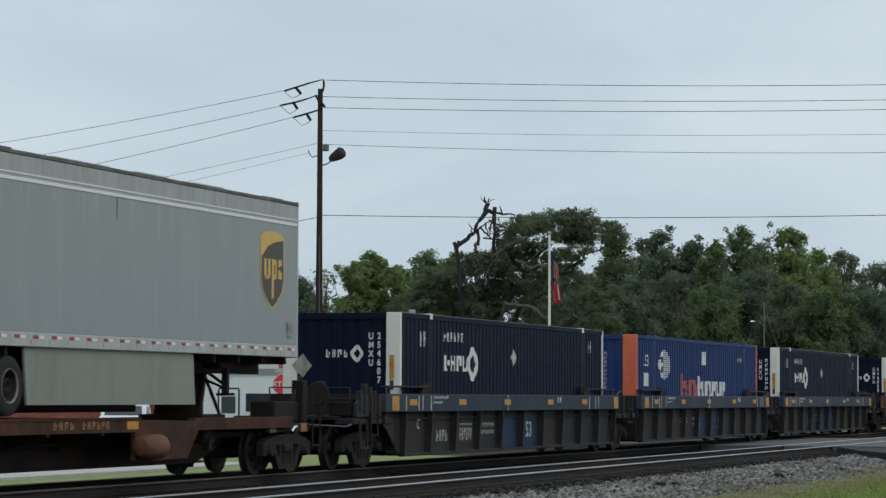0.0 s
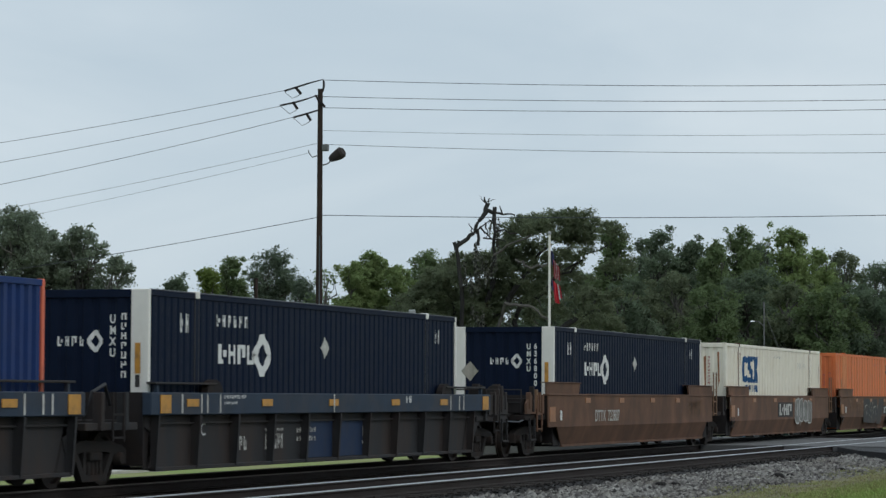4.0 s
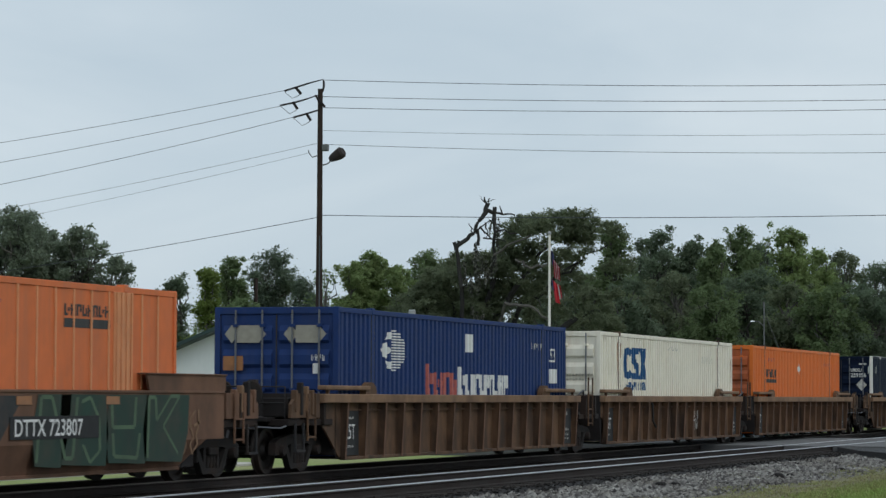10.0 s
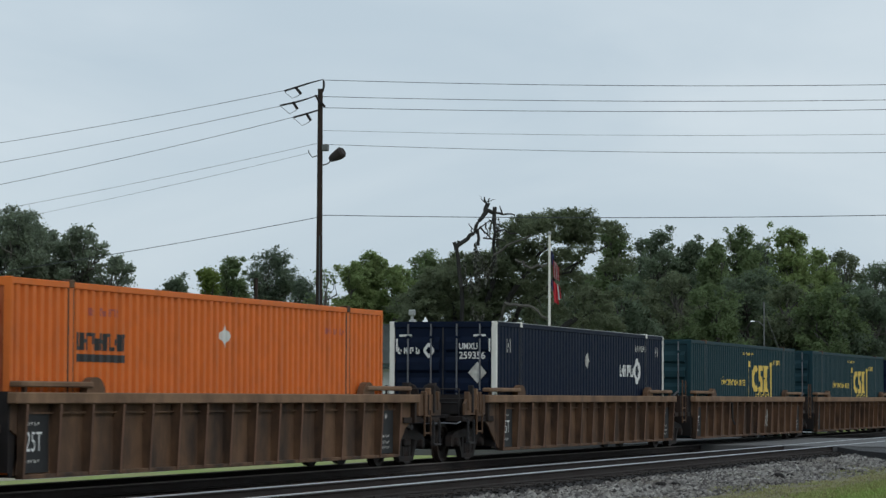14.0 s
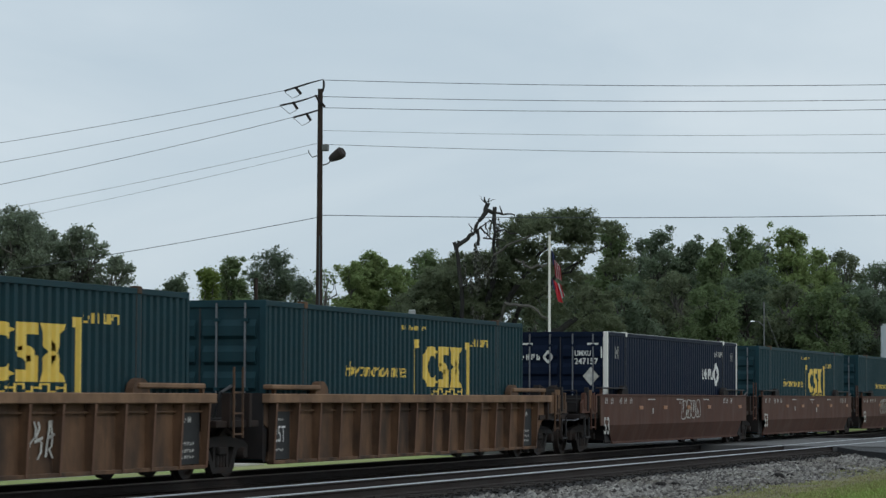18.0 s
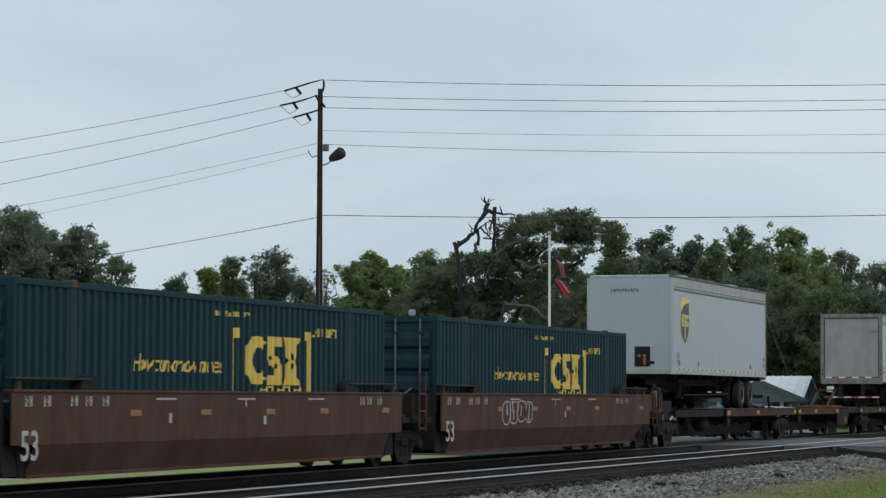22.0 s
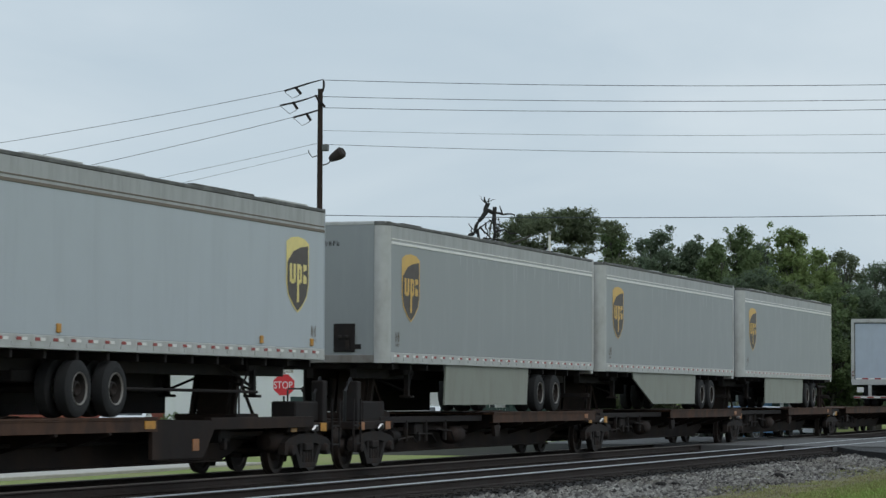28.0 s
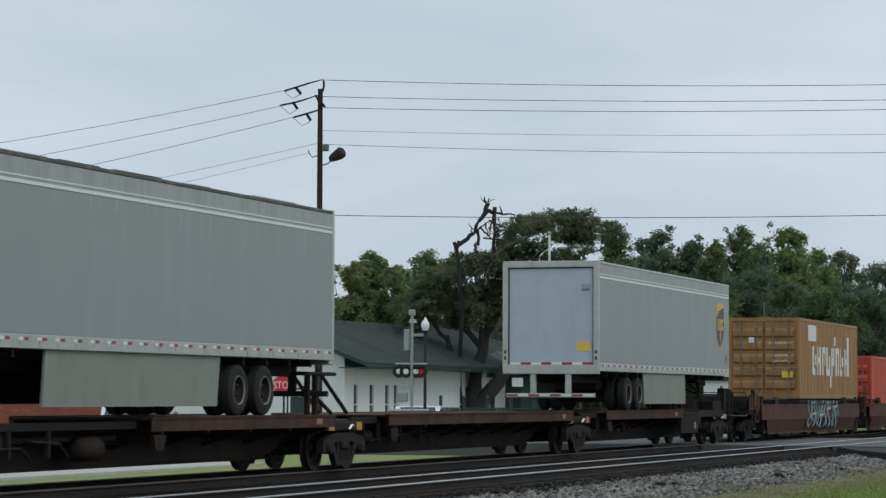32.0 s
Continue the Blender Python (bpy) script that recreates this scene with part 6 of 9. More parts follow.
def trailer(label, s, length, flip, skin, tyres, skirt=None, brown_line=False, rear="door", kink=False, dark_roof=True, yellow=False, gap=1.3):
    """A road trailer, nose at 0 and rear at its length; flip turns it end for end. tyres: place of the first axle behind the nose."""
    ob = thing("road_trailer", label, "trailer", TRAILERS)
    L, W = length, 1.295
    z0, z1 = 1.05, 3.92
    nr = 0.1 if brown_line else 0.27      # radius of the corners at the nose
    n = 1 if flip else -1          # the side that faces the camera
    def yb(a, b):
        return min(n * a, n * b), max(n * a, n * b)
    for sg in (-1, 1):
        y = sorted((sg * W, sg * (W - 0.04)))
        p = part("side_panel", Shape().box(nr + 0.02, L - 0.1, y[0], y[1], z0 + 0.2, z1 - 0.42, 0.004), skin, ob)
        y = sorted((sg * (W + 0.004), sg * (W - 0.04)))
        part("upper_panel", Shape().box(nr + 0.02, L - 0.1, y[0], y[1], z1 - 0.416, z1 - 0.08, 0.004), M_BAND, ob)
        y = sorted((sg * (W + 0.014), sg * (W - 0.06)))
        part("top_rail", Shape().box(nr, L - 0.03, y[0], y[1], z1 - 0.078, z1 - 0.012, 0.012), M_ROOFEDGE if dark_roof else M_ALU, ob)
        part("bottom_rail", Shape().box(nr, L - 0.03, y[0], y[1], z0 - 0.02, z0 + 0.198, 0.012), M_ALU, ob)
    y = yb(W + 0.012, W - 0.01)
    part("trim_line", Shape().box(nr + 0.02, L - 0.1, *y, z1 - 0.46, z1 - 0.405, 0.004).box(nr + 0.02, L - 0.1, *y, z1 - 0.36, z1 - 0.335, 0.004), M_TRIM_BROWN if brown_line else M_TAPE_WHITE, ob)
    # rivets on the lower rail, reflective tape
    tape_r = Shape().box(-0.075, 0.075, -0.004, 0.004, -0.024, 0.024).mesh("tape")
    tape_r.materials.append(M_TAPE_RED)
    tape_w = Shape().box(-0.085, 0.085, -0.004, 0.004, -0.024, 0.024).mesh("tape")
    tape_w.materials.append(M_TAPE_WHITE)
    x = 0.5
    while x < L - 0.4:
        for q, m, o in ((tape_w, M_TAPE_WHITE, 0.0), (tape_r, M_TAPE_RED, 0.17)):
            part("tape_strip", q, m, ob).matrix_basis = pose(x + o, n * (W + 0.019), z0 + 0.13)
        x += 0.6
    lug = Shape()
    x = 0.4
    while x < L - 0.3:
        lug.box(x, x + 0.1, *yb(W + 0.022, W), z0 + 0.03, z0 + 0.085)
        x += 0.62
    tagged(part("rail_lug", lug, M_ALU, ob), kind="stuff")
    # roof
    part("roof", Shape().box(0.08, L - 0.06, -W + 0.05, W - 0.05, z1 - 0.03, z1 - 0.004), M_ALU, ob)
    if dark_roof:
        rg = random.Random(int(s * 10))
        x = 1.0
        while x < L - 2:
            w = rg.uniform(0.8, 3.0)
            part("roof_strip", Shape().box(x, min(x + w, L - 0.2), *yb(W + 0.004, W - 0.12), z1 - 0.015, z1 + (rg.uniform(0.012, 0.03) if brown_line else rg.uniform(0.002, 0.012)), 0.006), M_ROOFEDGE if rg.random() < 0.6 else M_ALU, ob, "lifted dark roof edging")
            x += w + rg.uniform(0.3, 2.0)
    # nose
    part("nose_wall", Shape().box(0.0, 0.05, -W + nr, W - nr, z0 + 0.12, z1 - 0.02, 0.006), skin, ob)
    for sg in (-1, 1):
        arc = [(nr - nr * math.cos(radians(15 * i)), sg * (W + 0.006 - nr + nr * math.sin(radians(15 * i)))) for i in range(7)]
        inner = [(nr + 0.02, sg * (W - 0.05)), (0.05, sg * (W - nr - 0.02))]
        corner = part("nose_corner", Shape().prism(arc + inner, "z", z0 + 0.14, z1 - 0.09), M_ALU if not brown_line else skin, ob, soft=True)
        part("corner_foot", Shape().prism([(x - 0.008, y) for x, y in arc] + inner, "z", z0 - 0.02, z0 + 0.139), M_ALU, corner, soft=True)
        part("corner_cap", Shape().prism([(x - 0.006, y) for x, y in arc] + inner, "z", z1 - 0.089, z1 - 0.004), M_ROOFEDGE if dark_roof else M_ALU, corner, soft=True)
    part("nose_rail", Shape().box(-0.012, 0.1, -W + nr, W - nr, z0 - 0.02, z0 + 0.14, 0.01), M_ALU if brown_line else M_FRAME_OLD, ob)
    part("nose_cap", Shape().box(-0.008, 0.12, -W + nr, W - nr, z1 - 0.09, z1 - 0.002, 0.02), M_ALU, ob)
    bx = part("coupling_box", Shape().box(-0.02, 0.01, *yb(0.62, 0.16), z0 + 0.2, z0 + 0.78, 0.006), M_DARK, ob, "dark recessed box with hose couplings")
    part("coupling", Shape().lathe([(0.02, -0.05), (0.05, -0.03), (0.05, 0.0)], (-0.02, n * 0.3, z0 + 0.5), "x", 10).lathe([(0.02, -0.05), (0.05, -0.03), (0.05, 0.0)], (-0.02, n * 0.45, z0 + 0.5), "x", 10).box(-0.05, -0.01, *yb(0.5, 0.42), z0 + 0.25, z0 + 0.45), M_REFLEX_OLD if brown_line else M_STEEL, bx)
    part("nose_plate", Shape().box(-0.006, 0.0, *yb(0.75, 0.6), z0 + 0.26, z0 + 0.36), M_DARK, ob)
    nm = Shape()
    for poly in bars(0.45, z1 - 0.5, 0.85, 0.1, 10):
        nm.poly([(-0.006, n * (u - 1.0), z) for u, z in poly])
    part("number", nm, M_BLACKMARK, ob)
    # rear
    fr = Shape()
    for sg in (-1, 1):
        fr.box(L - 0.12, L + 0.012, *sorted((sg * (W + 0.016), sg * (W - 0.13))), z0 + 0.0, z1 - 0.0, 0.012)
    fr.box(L - 0.12, L + 0.01, -W + 0.13, W - 0.13, z1 - 0.17, z1 - 0.0, 0.012)
    fr.box(L - 0.2, L + 0.03, -W, W, z0 - 0.1, z0 + 0.14, 0.015)
    part("rear_frame", fr, M_FRAME_OLD if brown_line else M_ALU, ob)
    door = part("rear_door", Shape().box(L - 0.09, L - 0.05, -W + 0.13, W - 0.13, z0 + 0.14, z1 - 0.17, 0.006), M_DOOR if rear == "blue" else M_DOOR_GREY, ob)
    for i in range(1, 6):
        zz = z0 + 0.14 + i * (z1 - z0 - 0.31) / 6
        part("door_joint", Shape().box(L - 0.06, L - 0.046, -W + 0.15, W - 0.15, zz - 0.008, zz + 0.008), M_DOOR if rear == "blue" else M_DOOR_GREY, door)
    part("door_seal", Shape().box(L - 0.065, L - 0.03, -W + 0.13, -W + 0.16, z0 + 0.14, z1 - 0.17).box(L - 0.065, L - 0.03, W - 0.16, W - 0.13, z0 + 0.14, z1 - 0.17).box(L - 0.065, L - 0.03, -W + 0.16, W - 0.16, z1 - 0.2, z1 - 0.17), M_BLACKMARK, door)
    part("door_latch", Shape().box(L - 0.05, L + 0.02, *yb(1.05, 0.85), z1 - 0.75, z1 - 0.62, 0.01), M_GALV, door)
    if rear == "blue":
        part("warning_label", Shape().box(L - 0.052, L - 0.042, *yb(1.08, 0.7), z0 + 0.5, z0 + 0.75), M_YELLOW, door, "amber warning label")
    for i in range(8):
        yy = -1.1 + i * 0.28
        part("rear_tape", Shape().box(L - 0.055, L - 0.04, yy, yy + 0.27, z0 + 0.15, z0 + 0.21), M_TAPE_RED if i % 2 else M_TAPE_WHITE, ob)
    for sg in (-1, 1):
        for zz in (z0 + 0.28, z0 + 0.44):
            part("tail_lamp", Shape().box(L + 0.008, L + 0.02, *sorted((sg * (W - 0.03), sg * (W - 0.09))), zz, zz + 0.09, 0.01), M_TAIL, ob)
    bump = part("bumper", Shape().box(L - 0.1, L + 0.02, -1.2, 1.2, 0.34, 0.45, 0.012).box(L - 0.1, L - 0.0, -0.55, -0.4, 0.45, z0 - 0.02, 0.01).box(L - 0.1, L - 0.0, 0.4, 0.55, 0.45, z0 - 0.02, 0.01), M_ALU if rear == "blue" else M_DARK, ob)
    for i in range(8):
        part("bumper_tape", Shape().box(L + 0.018, L + 0.026, -1.18 + i * 0.295, -0.89 + i * 0.295, 0.37, 0.42), M_TAPE_RED if i % 2 == 0 else M_TAPE_WHITE, bump)
    part("rear_plate", Shape().box(L - 0.02, L + 0.0, *yb(-0.75, -1.05), 0.62, 0.85), M_MARK, ob)
    # underframe, legs, wheels
    part("underframe", Shape().box(0.3, L - 0.2, -0.55, -0.4, 0.72, z0 - 0.02).box(0.3, L - 0.2, 0.4, 0.55, 0.72, z0 - 0.02).box(0.3, 1.8, -1.0, 1.0, 0.92, z0 - 0.02).box(2.3, 2.9, -0.9, 0.9, 0.8, z0 - 0.02, 0.03), M_DARK, ob)
    beam = Shape().box(0, 0.08, -1.22, 1.22, 0.9, z0 - 0.02).mesh("cross_member")
    beam.materials.append(M_DARK)
    for i in range(int(L / 1.1)):
        part("cross_member", beam, M_DARK, ob).matrix_basis = pose(0.6 + i * 1.1, 0, 0)
    for sg in (-1, 1):
        leg = Shape().box(2.52, 2.63, sg * 0.85 - 0.055, sg * 0.85 + 0.055, 0.36, z0 - 0.02, 0.01).box(2.44, 2.71, sg * 0.85 - 0.13, sg * 0.85 + 0.13, 0.32, 0.37, 0.01)
        leg.tube([(2.57, sg * 0.85, 0.5), (3.75, sg * 0.6, 1.0)], 0.028, 6).tube([(2.57, sg * 0.85, 0.45), (2.57, -sg * 0.5, 0.98)], 0.025, 6)
        if brown_line:
            leg.tube([(2.6, sg * 0.95, 0.42), (tyres - 0.8, sg * 0.95, 0.46)], 0.03, 6).tube([(2.6, sg * 0.85, 0.95), (3.4, sg * 0.95, 0.44)], 0.022, 6)
        part("landing_leg", leg, M_DARK, ob)
    bog = Shape().box(tyres - 1.0, tyres + gap + 1.0, -0.6, 0.6, 0.55, 0.75, 0.02)
    for i in (0, 1):
        bog.tube([(tyres + i * gap, -1.0, 0.45), (tyres + i * gap, 1.0, 0.45)], 0.07, 10)
    part("bogie", bog, M_DARK, ob)
    for i in (0, 1):
        for sg in (-1, 1):
            for yy in (1.12, 0.78):
                w = part("wheel", RIM_DARK, M_STEEL, ob)
                part("rim_lip", LIP, M_RIM, w)
                w.matrix_basis = pose(tyres + i * gap, sg * yy, 0.45, 0, 0, 0 if sg < 0 else 180) @ Matrix.Scale(0.89, 4)
                part("tyre", TYRE, M_TYRE, w)
    for ya, yc in ((0.65, 1.25),) if n < 0 else ((-1.25, -0.65),):
        part("mud_flap", Shape().box(tyres + gap + 0.62, tyres + gap + 0.64, ya, yc, 0.3, 0.98), M_PANEL, ob)
    if skirt:
        a, b, slope = skirt
        sk = Shape().prism([(a + 0.15, z0 - 0.02), (a + (slope if slope else 0.05), 0.17), (b, 0.17), (b + 0.12, z0 - 0.02)] if not slope else
                           [(a, z0 - 0.02), (a + 0.1, 0.86), (a + slope, 0.17), (b, 0.17), (b + 0.12, z0 - 0.02)], "y", *yb(1.24, 1.2))
        part("side_skirt", sk, M_SKIRT, ob, "pale aerodynamic side skirt")
        # far skirt and box in near-black: shade under the trailer put into colour
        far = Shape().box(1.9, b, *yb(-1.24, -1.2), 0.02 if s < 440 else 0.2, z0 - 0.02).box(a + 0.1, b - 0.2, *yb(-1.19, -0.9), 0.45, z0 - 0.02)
        part("side_skirt", far, M_DARK, ob, "skirt on the far side, the shade inside it put into a dark colour")
    else:
        # dark sheet and boxes added to stand for the shade beneath the body
        part("shade_sheet", Shape().box(1.9, tyres - 0.5, *yb(-1.22, -1.18), 0.02, z0 - 0.02).box(4.6, tyres - 0.6, *yb(-0.9, -0.2), 0.5, z0 - 0.02).box(tyres - 0.45, L - 0.9, *yb(-0.55, -0.5), 0.2, z0 - 0.02), M_DARK, ob, "dark sheet and boxes added for the shade on the far side")
    # pale streaks under the top band: the sky's reflection painted as marks
    if skirt:
        rs = random.Random(int(s))
        st = Shape()
        for i in range(22):
            x = L * (0.3 + 0.62 * (i + rs.random()) / 22)
            w2, d = rs.uniform(0.03, 0.11), rs.uniform(0.12, 0.62)
            zt = z1 - 0.47
            st.poly([(x, n * (W + 0.003), zt), (x + w2, n * (W + 0.003), zt), (x + w2 * 0.9, n * (W + 0.003), zt - d * 0.7), (x + w2 * 0.5, n * (W + 0.003), zt - d), (x + w2 * 0.1, n * (W + 0.003), zt - d * 0.6)])
        tagged(part("water_streak", st, M_STREAK, ob), kind="stuff")
    # shield near the nose
    cx, cz, w, h = 1.5, 2.6, 1.15, 1.42
    out = [(-0.5, 0.42), (-0.3, 0.48), (0, 0.5), (0.3, 0.48), (0.5, 0.42), (0.5, -0.12), (0.42, -0.28), (0.2, -0.42), (0, -0.5), (-0.2, -0.42), (-0.42, -0.28), (-0.5, -0.12)]
    gold = M_GOLD_PALE if yellow else M_GOLD
    def plate(name, pts, m, lift):
        yy = n * (W + lift)
        return part(name, Shape().poly([(cx - n * x * w, yy, cz + z * h) for x, z in pts]), m, ob)
    plate("emblem_border", out, gold, 0.006)
    plate("emblem_field", [(x * 0.93, z * 0.95) for x, z in out if True][5:] + [(-0.45, 0.16), (-0.2, 0.3), (0.1, 0.36), (0.45, 0.39)][0:4], M_SHIELD, 0.009)
    g = Shape()
    for poly in ([(-0.36, -0.1), (-0.26, -0.1), (-0.26, 0.14), (-0.36, 0.14)], [(-0.2, -0.1), (-0.1, -0.1), (-0.1, 0.14), (-0.2, 0.14)], [(-0.3, -0.12), (-0.16, -0.12), (-0.16, -0.06), (-0.3, -0.06)],
                 [(-0.04, -0.36), (0.05, -0.36), (0.05, 0.14), (-0.04, 0.14)], [(0.05, 0.07), (0.12, 0.07), (0.12, 0.14), (0.05, 0.14)], [(0.05, -0.12), (0.12, -0.12), (0.12, -0.06), (0.05, -0.06)], [(0.1, -0.1), (0.17, -0.1), (0.17, 0.12), (0.1, 0.12)],
                 [(0.23, 0.02), (0.38, -0.02), (0.38, -0.11), (0.23, -0.11)], [(0.23, 0.14), (0.38, 0.14), (0.38, 0.07), (0.23, 0.04)]):
        g.poly([(cx - n * x * w, n * (W + 0.012), cz + z * h) for x, z in poly])
    tagged(part("emblem_bars", g, gold, ob), kind="stuff")
    m = Shape()
    for poly in bars(0.55, z0 + 0.42, 0.3, 0.2, 2) + bars(0.55, z0 + 0.32, 0.26, 0.06, 3):
        m.poly([(x, n * (W + 0.006), z) for x, z in poly])
    part("size_mark", m, M_TRIM_BROWN, ob)
    if brown_line:
        for x in (0.7, 3.2, L - 2.6):
            part("marker_lamp", Shape().box(x, x + 0.14, *yb(W + 0.03, W), z0 + 0.24, z0 + 0.38, 0.01), M_REFLEX, ob, "amber marker lamp")
        for zz in (z0 + 0.32, z0 + 0.52):
            part("side_vent", Shape().box(L - 0.45, L - 0.28, *yb(W + 0.012, W - 0.01), zz, zz + 0.13, 0.006), M_TRIM_BROWN, ob)
    MOVING.append((ob, s + (length if flip else 0), 1.13 if s < 40 else 1.1, 180 if flip else 0))
    return ob


trailer("grey box trailer with pale side skirt and brown shield emblem", 30.97, 16.15, True, M_TRAILER, 11.55, (4.75, 11.0, 0), gap=1.3)
trailer("pale grey older box trailer with brown and gold shield emblem", 365.65, 13.35, False, M_TRAILER_BLUE, 9.75, None, True, yellow=True)
trailer("pale grey older box trailer with a dented grey roll door", 403.3, 13.9, True, M_TRAILER_BLUE, 9.2, None, True, yellow=True)
trailer("grey box trailer with pale side skirt and brown shield emblem", 420.65, 16.0, False, M_TRAILER, 11.32, (3.9, 10.2, 0), gap=1.36)
trailer("grey box trailer with a side skirt torn at its front corner", 437.7, 16.0, False, M_TRAILER, 11.8, (3.3, 10.8, 2.3))
trailer("grey box trailer with pale side skirt and brown shield emblem", 455.2, 15.92, False, M_TRAILER, 11.38, (3.7, 10.4, 0), gap=1.22)
trailer("grey box trailer with a pale blue roll door", 490.68, 16.1, True, M_TRAILER, 11.5, (5.9, 10.95, 0), rear="blue", dark_roof=False, gap=1.2)


# ---- trees ----
def leaf_mesh(centres, radii, n_per, size, rg, squash=0.75, droop=0.0):
    """Many small folded leaves, gathered in loose lumps round the centres."""
    P, D = [], []
    for c, r in zip(centres, radii):
        n = max(6, int(n_per * (r / np.mean(radii)) ** 2))
        d = rg.normal(size=(n, 3))
        d /= np.linalg.norm(d, axis=1)[:, None]
        rad = r * (rg.uniform(0.05, 1.0, n) ** 0.7 + 0.62 * (rg.uniform(0, 1, n) < 0.38) * rg.uniform(0, 1, n) ** 1.4)
        P.append(np.array(c) + d * rad[:, None] * np.array((1, 1, squash)))
        D.append(d)
    P, D = np.concatenate(P), np.concatenate(D)
    n = len(P)
    a = rg.normal(size=(n, 3))
    a[:, 2] = a[:, 2] * 0.6 - droop
    a /= np.linalg.norm(a, axis=1)[:, None]
    b = np.cross(a, rg.normal(size=(n, 3)))
    b /= np.linalg.norm(b, axis=1)[:, None]
    nrm = np.cross(a, b)
    turn = np.sign((nrm * D).sum(1))[:, None]
    b, nrm = b * turn, nrm * turn      # every leaf shows its face outwards
    s = size * rg.uniform(0.55, 1.35, n)[:, None]
    V = np.stack([P - a * s, P - b * s * 0.55 + nrm * s * 0.1, P + a * s, P + b * s * 0.55 + nrm * s * 0.1], 1).reshape(-1, 3)
    me = bpy.data.meshes.new("leaves")
    me.vertices.add(4 * n)
    me.vertices.foreach_set("co", V.astype(np.float32).ravel())
    me.loops.add(4 * n)
    me.loops.foreach_set("vertex_index", np.arange(4 * n, dtype=np.int32))
    me.polygons.add(n)
    me.polygons.foreach_set("loop_start", np.arange(0, 4 * n, 4, dtype=np.int32))
    me.update(calc_edges=True)
    soft = D * 0.45 + nrm * 0.15 + np.array((0, 0, 0.6))
    soft /= np.linalg.norm(soft, axis=1)[:, None]
    me.normals_split_custom_set_from_vertices(np.repeat(soft, 4, axis=0).tolist())
    return me


def limb(sh, p, q, r0, r1, rg, bend=0.12, n=7, steps=5):
    p, q = np.array(p, float), np.array(q, float)
    L = np.linalg.norm(q - p)
    off = rg.normal(size=(steps + 1, 3)) * L * bend * 0.5
    pts = [p + (q - p) * i / steps + off[i] * math.sin(math.pi * i / steps) for i in range(steps + 1)]
    sh.tube(pts, [r0 + (r1 - r0) * i / steps for i in range(steps + 1)], n)
    return pts


def tree(label, x, y, height, width, crown_base, leaves, seed, lumps=45, n_per=420, size=0.095, lump_r=0.08, bark=M_BARK, shape="round", fill=1.0, group="trees behind the tracks"):
    rg = np.random.RandomState(seed)
    lumps, n_per, size = int(lumps * 1.9), int(n_per * 0.2), size * 0.8
    if x > 140 and y < 46:
        width *= 1.3
    ob = thing("tree", label, "tree", group, at=pose(x, y, GROUND - 0.05))
    wood = Shape()
    top = height * 0.8
    tr = limb(wood, (0, 0, 0), (rg.uniform(-0.4, 0.4), rg.uniform(-0.4, 0.4), top), height * 0.024 + 0.06, 0.04, rg, 0.06, 9, 7)
    C, R = [], []
    cz = (height + crown_base) / 2
    ch = (height - crown_base) / 2
    for i in range(lumps):
        for _ in range(30):
            d = rg.uniform(-1, 1, 3)
            e = np.linalg.norm(d)
            if 0.25 < e < 1:
                break
        zz = d[2]
        w = width / 2
        if shape == "cone":
            w *= max(0.12, 0.5 - 0.5 * zz)
        elif shape == "umbrella":
            w *= 0.55 + 0.45 * zz if zz < 0.2 else 1.0
        elif shape == "tall":
            w *= 0.75 + 0.25 * math.sin(zz * 5 + seed)
        r = height * lump_r * rg.uniform(0.35, 1.1) * fill
        c = np.array((d[0] * w, d[1] * w, cz + zz * ch * 0.97))
        c[2] = min(c[2], height - r * 0.5)
        C.append(c)
        R.append(r)
        # sprays that stand out from the lump
        for _ in range(2):
            o = rg.normal(size=3)
            o = o / np.linalg.norm(o) + np.array((0, 0, 0.35))
            q = c + o * r * rg.uniform(0.8, 1.35)
            q[2] = min(q[2], height + 0.15)
            C.append(q)
            R.append(r * rg.uniform(0.25, 0.5))
        if i % 2 == 0:
            k = min(len(tr) - 1, max(1, int(len(tr) * np.clip((c[2] - 0.5) / top * 0.75, 0.2, 0.95))))
            limb(wood, tr[k], c, height * 0.009 + 0.02, 0.015, rg, 0.2, 5, 4)
    # leading shoots that carry the crown to its full height
    for i in range(7):
        g = rg.uniform(0, 2 * math.pi)
        e = (i / 6) ** 0.8
        r = height * lump_r * rg.uniform(0.4, 0.75) * (1.0 - 0.3 * e)
        c = np.array((math.cos(g) * e * width * 0.32, math.sin(g) * e * width * 0.32, height - r * 0.55 - e * ch * 0.12))
        limb(wood, tr[-2], c, 0.05, 0.015, rg, 0.12, 5, 4)
        C.append(c)
        R.append(r)
        C.append(c - np.array((0, 0, r * 1.2)))
        R.append(r * 0.9)
    part("trunk", wood, bark, ob, soft=True)
    part("crown", leaf_mesh(C, R, n_per, size, rg), leaves, ob)
    return ob


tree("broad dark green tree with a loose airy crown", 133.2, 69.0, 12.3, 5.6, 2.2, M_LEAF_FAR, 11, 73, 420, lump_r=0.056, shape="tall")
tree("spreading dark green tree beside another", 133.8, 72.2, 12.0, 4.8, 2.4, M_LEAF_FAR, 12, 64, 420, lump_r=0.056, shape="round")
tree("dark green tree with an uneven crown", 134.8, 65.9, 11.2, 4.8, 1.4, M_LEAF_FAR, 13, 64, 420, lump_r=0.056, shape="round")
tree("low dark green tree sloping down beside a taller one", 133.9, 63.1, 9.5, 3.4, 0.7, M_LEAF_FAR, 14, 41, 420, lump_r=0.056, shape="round")
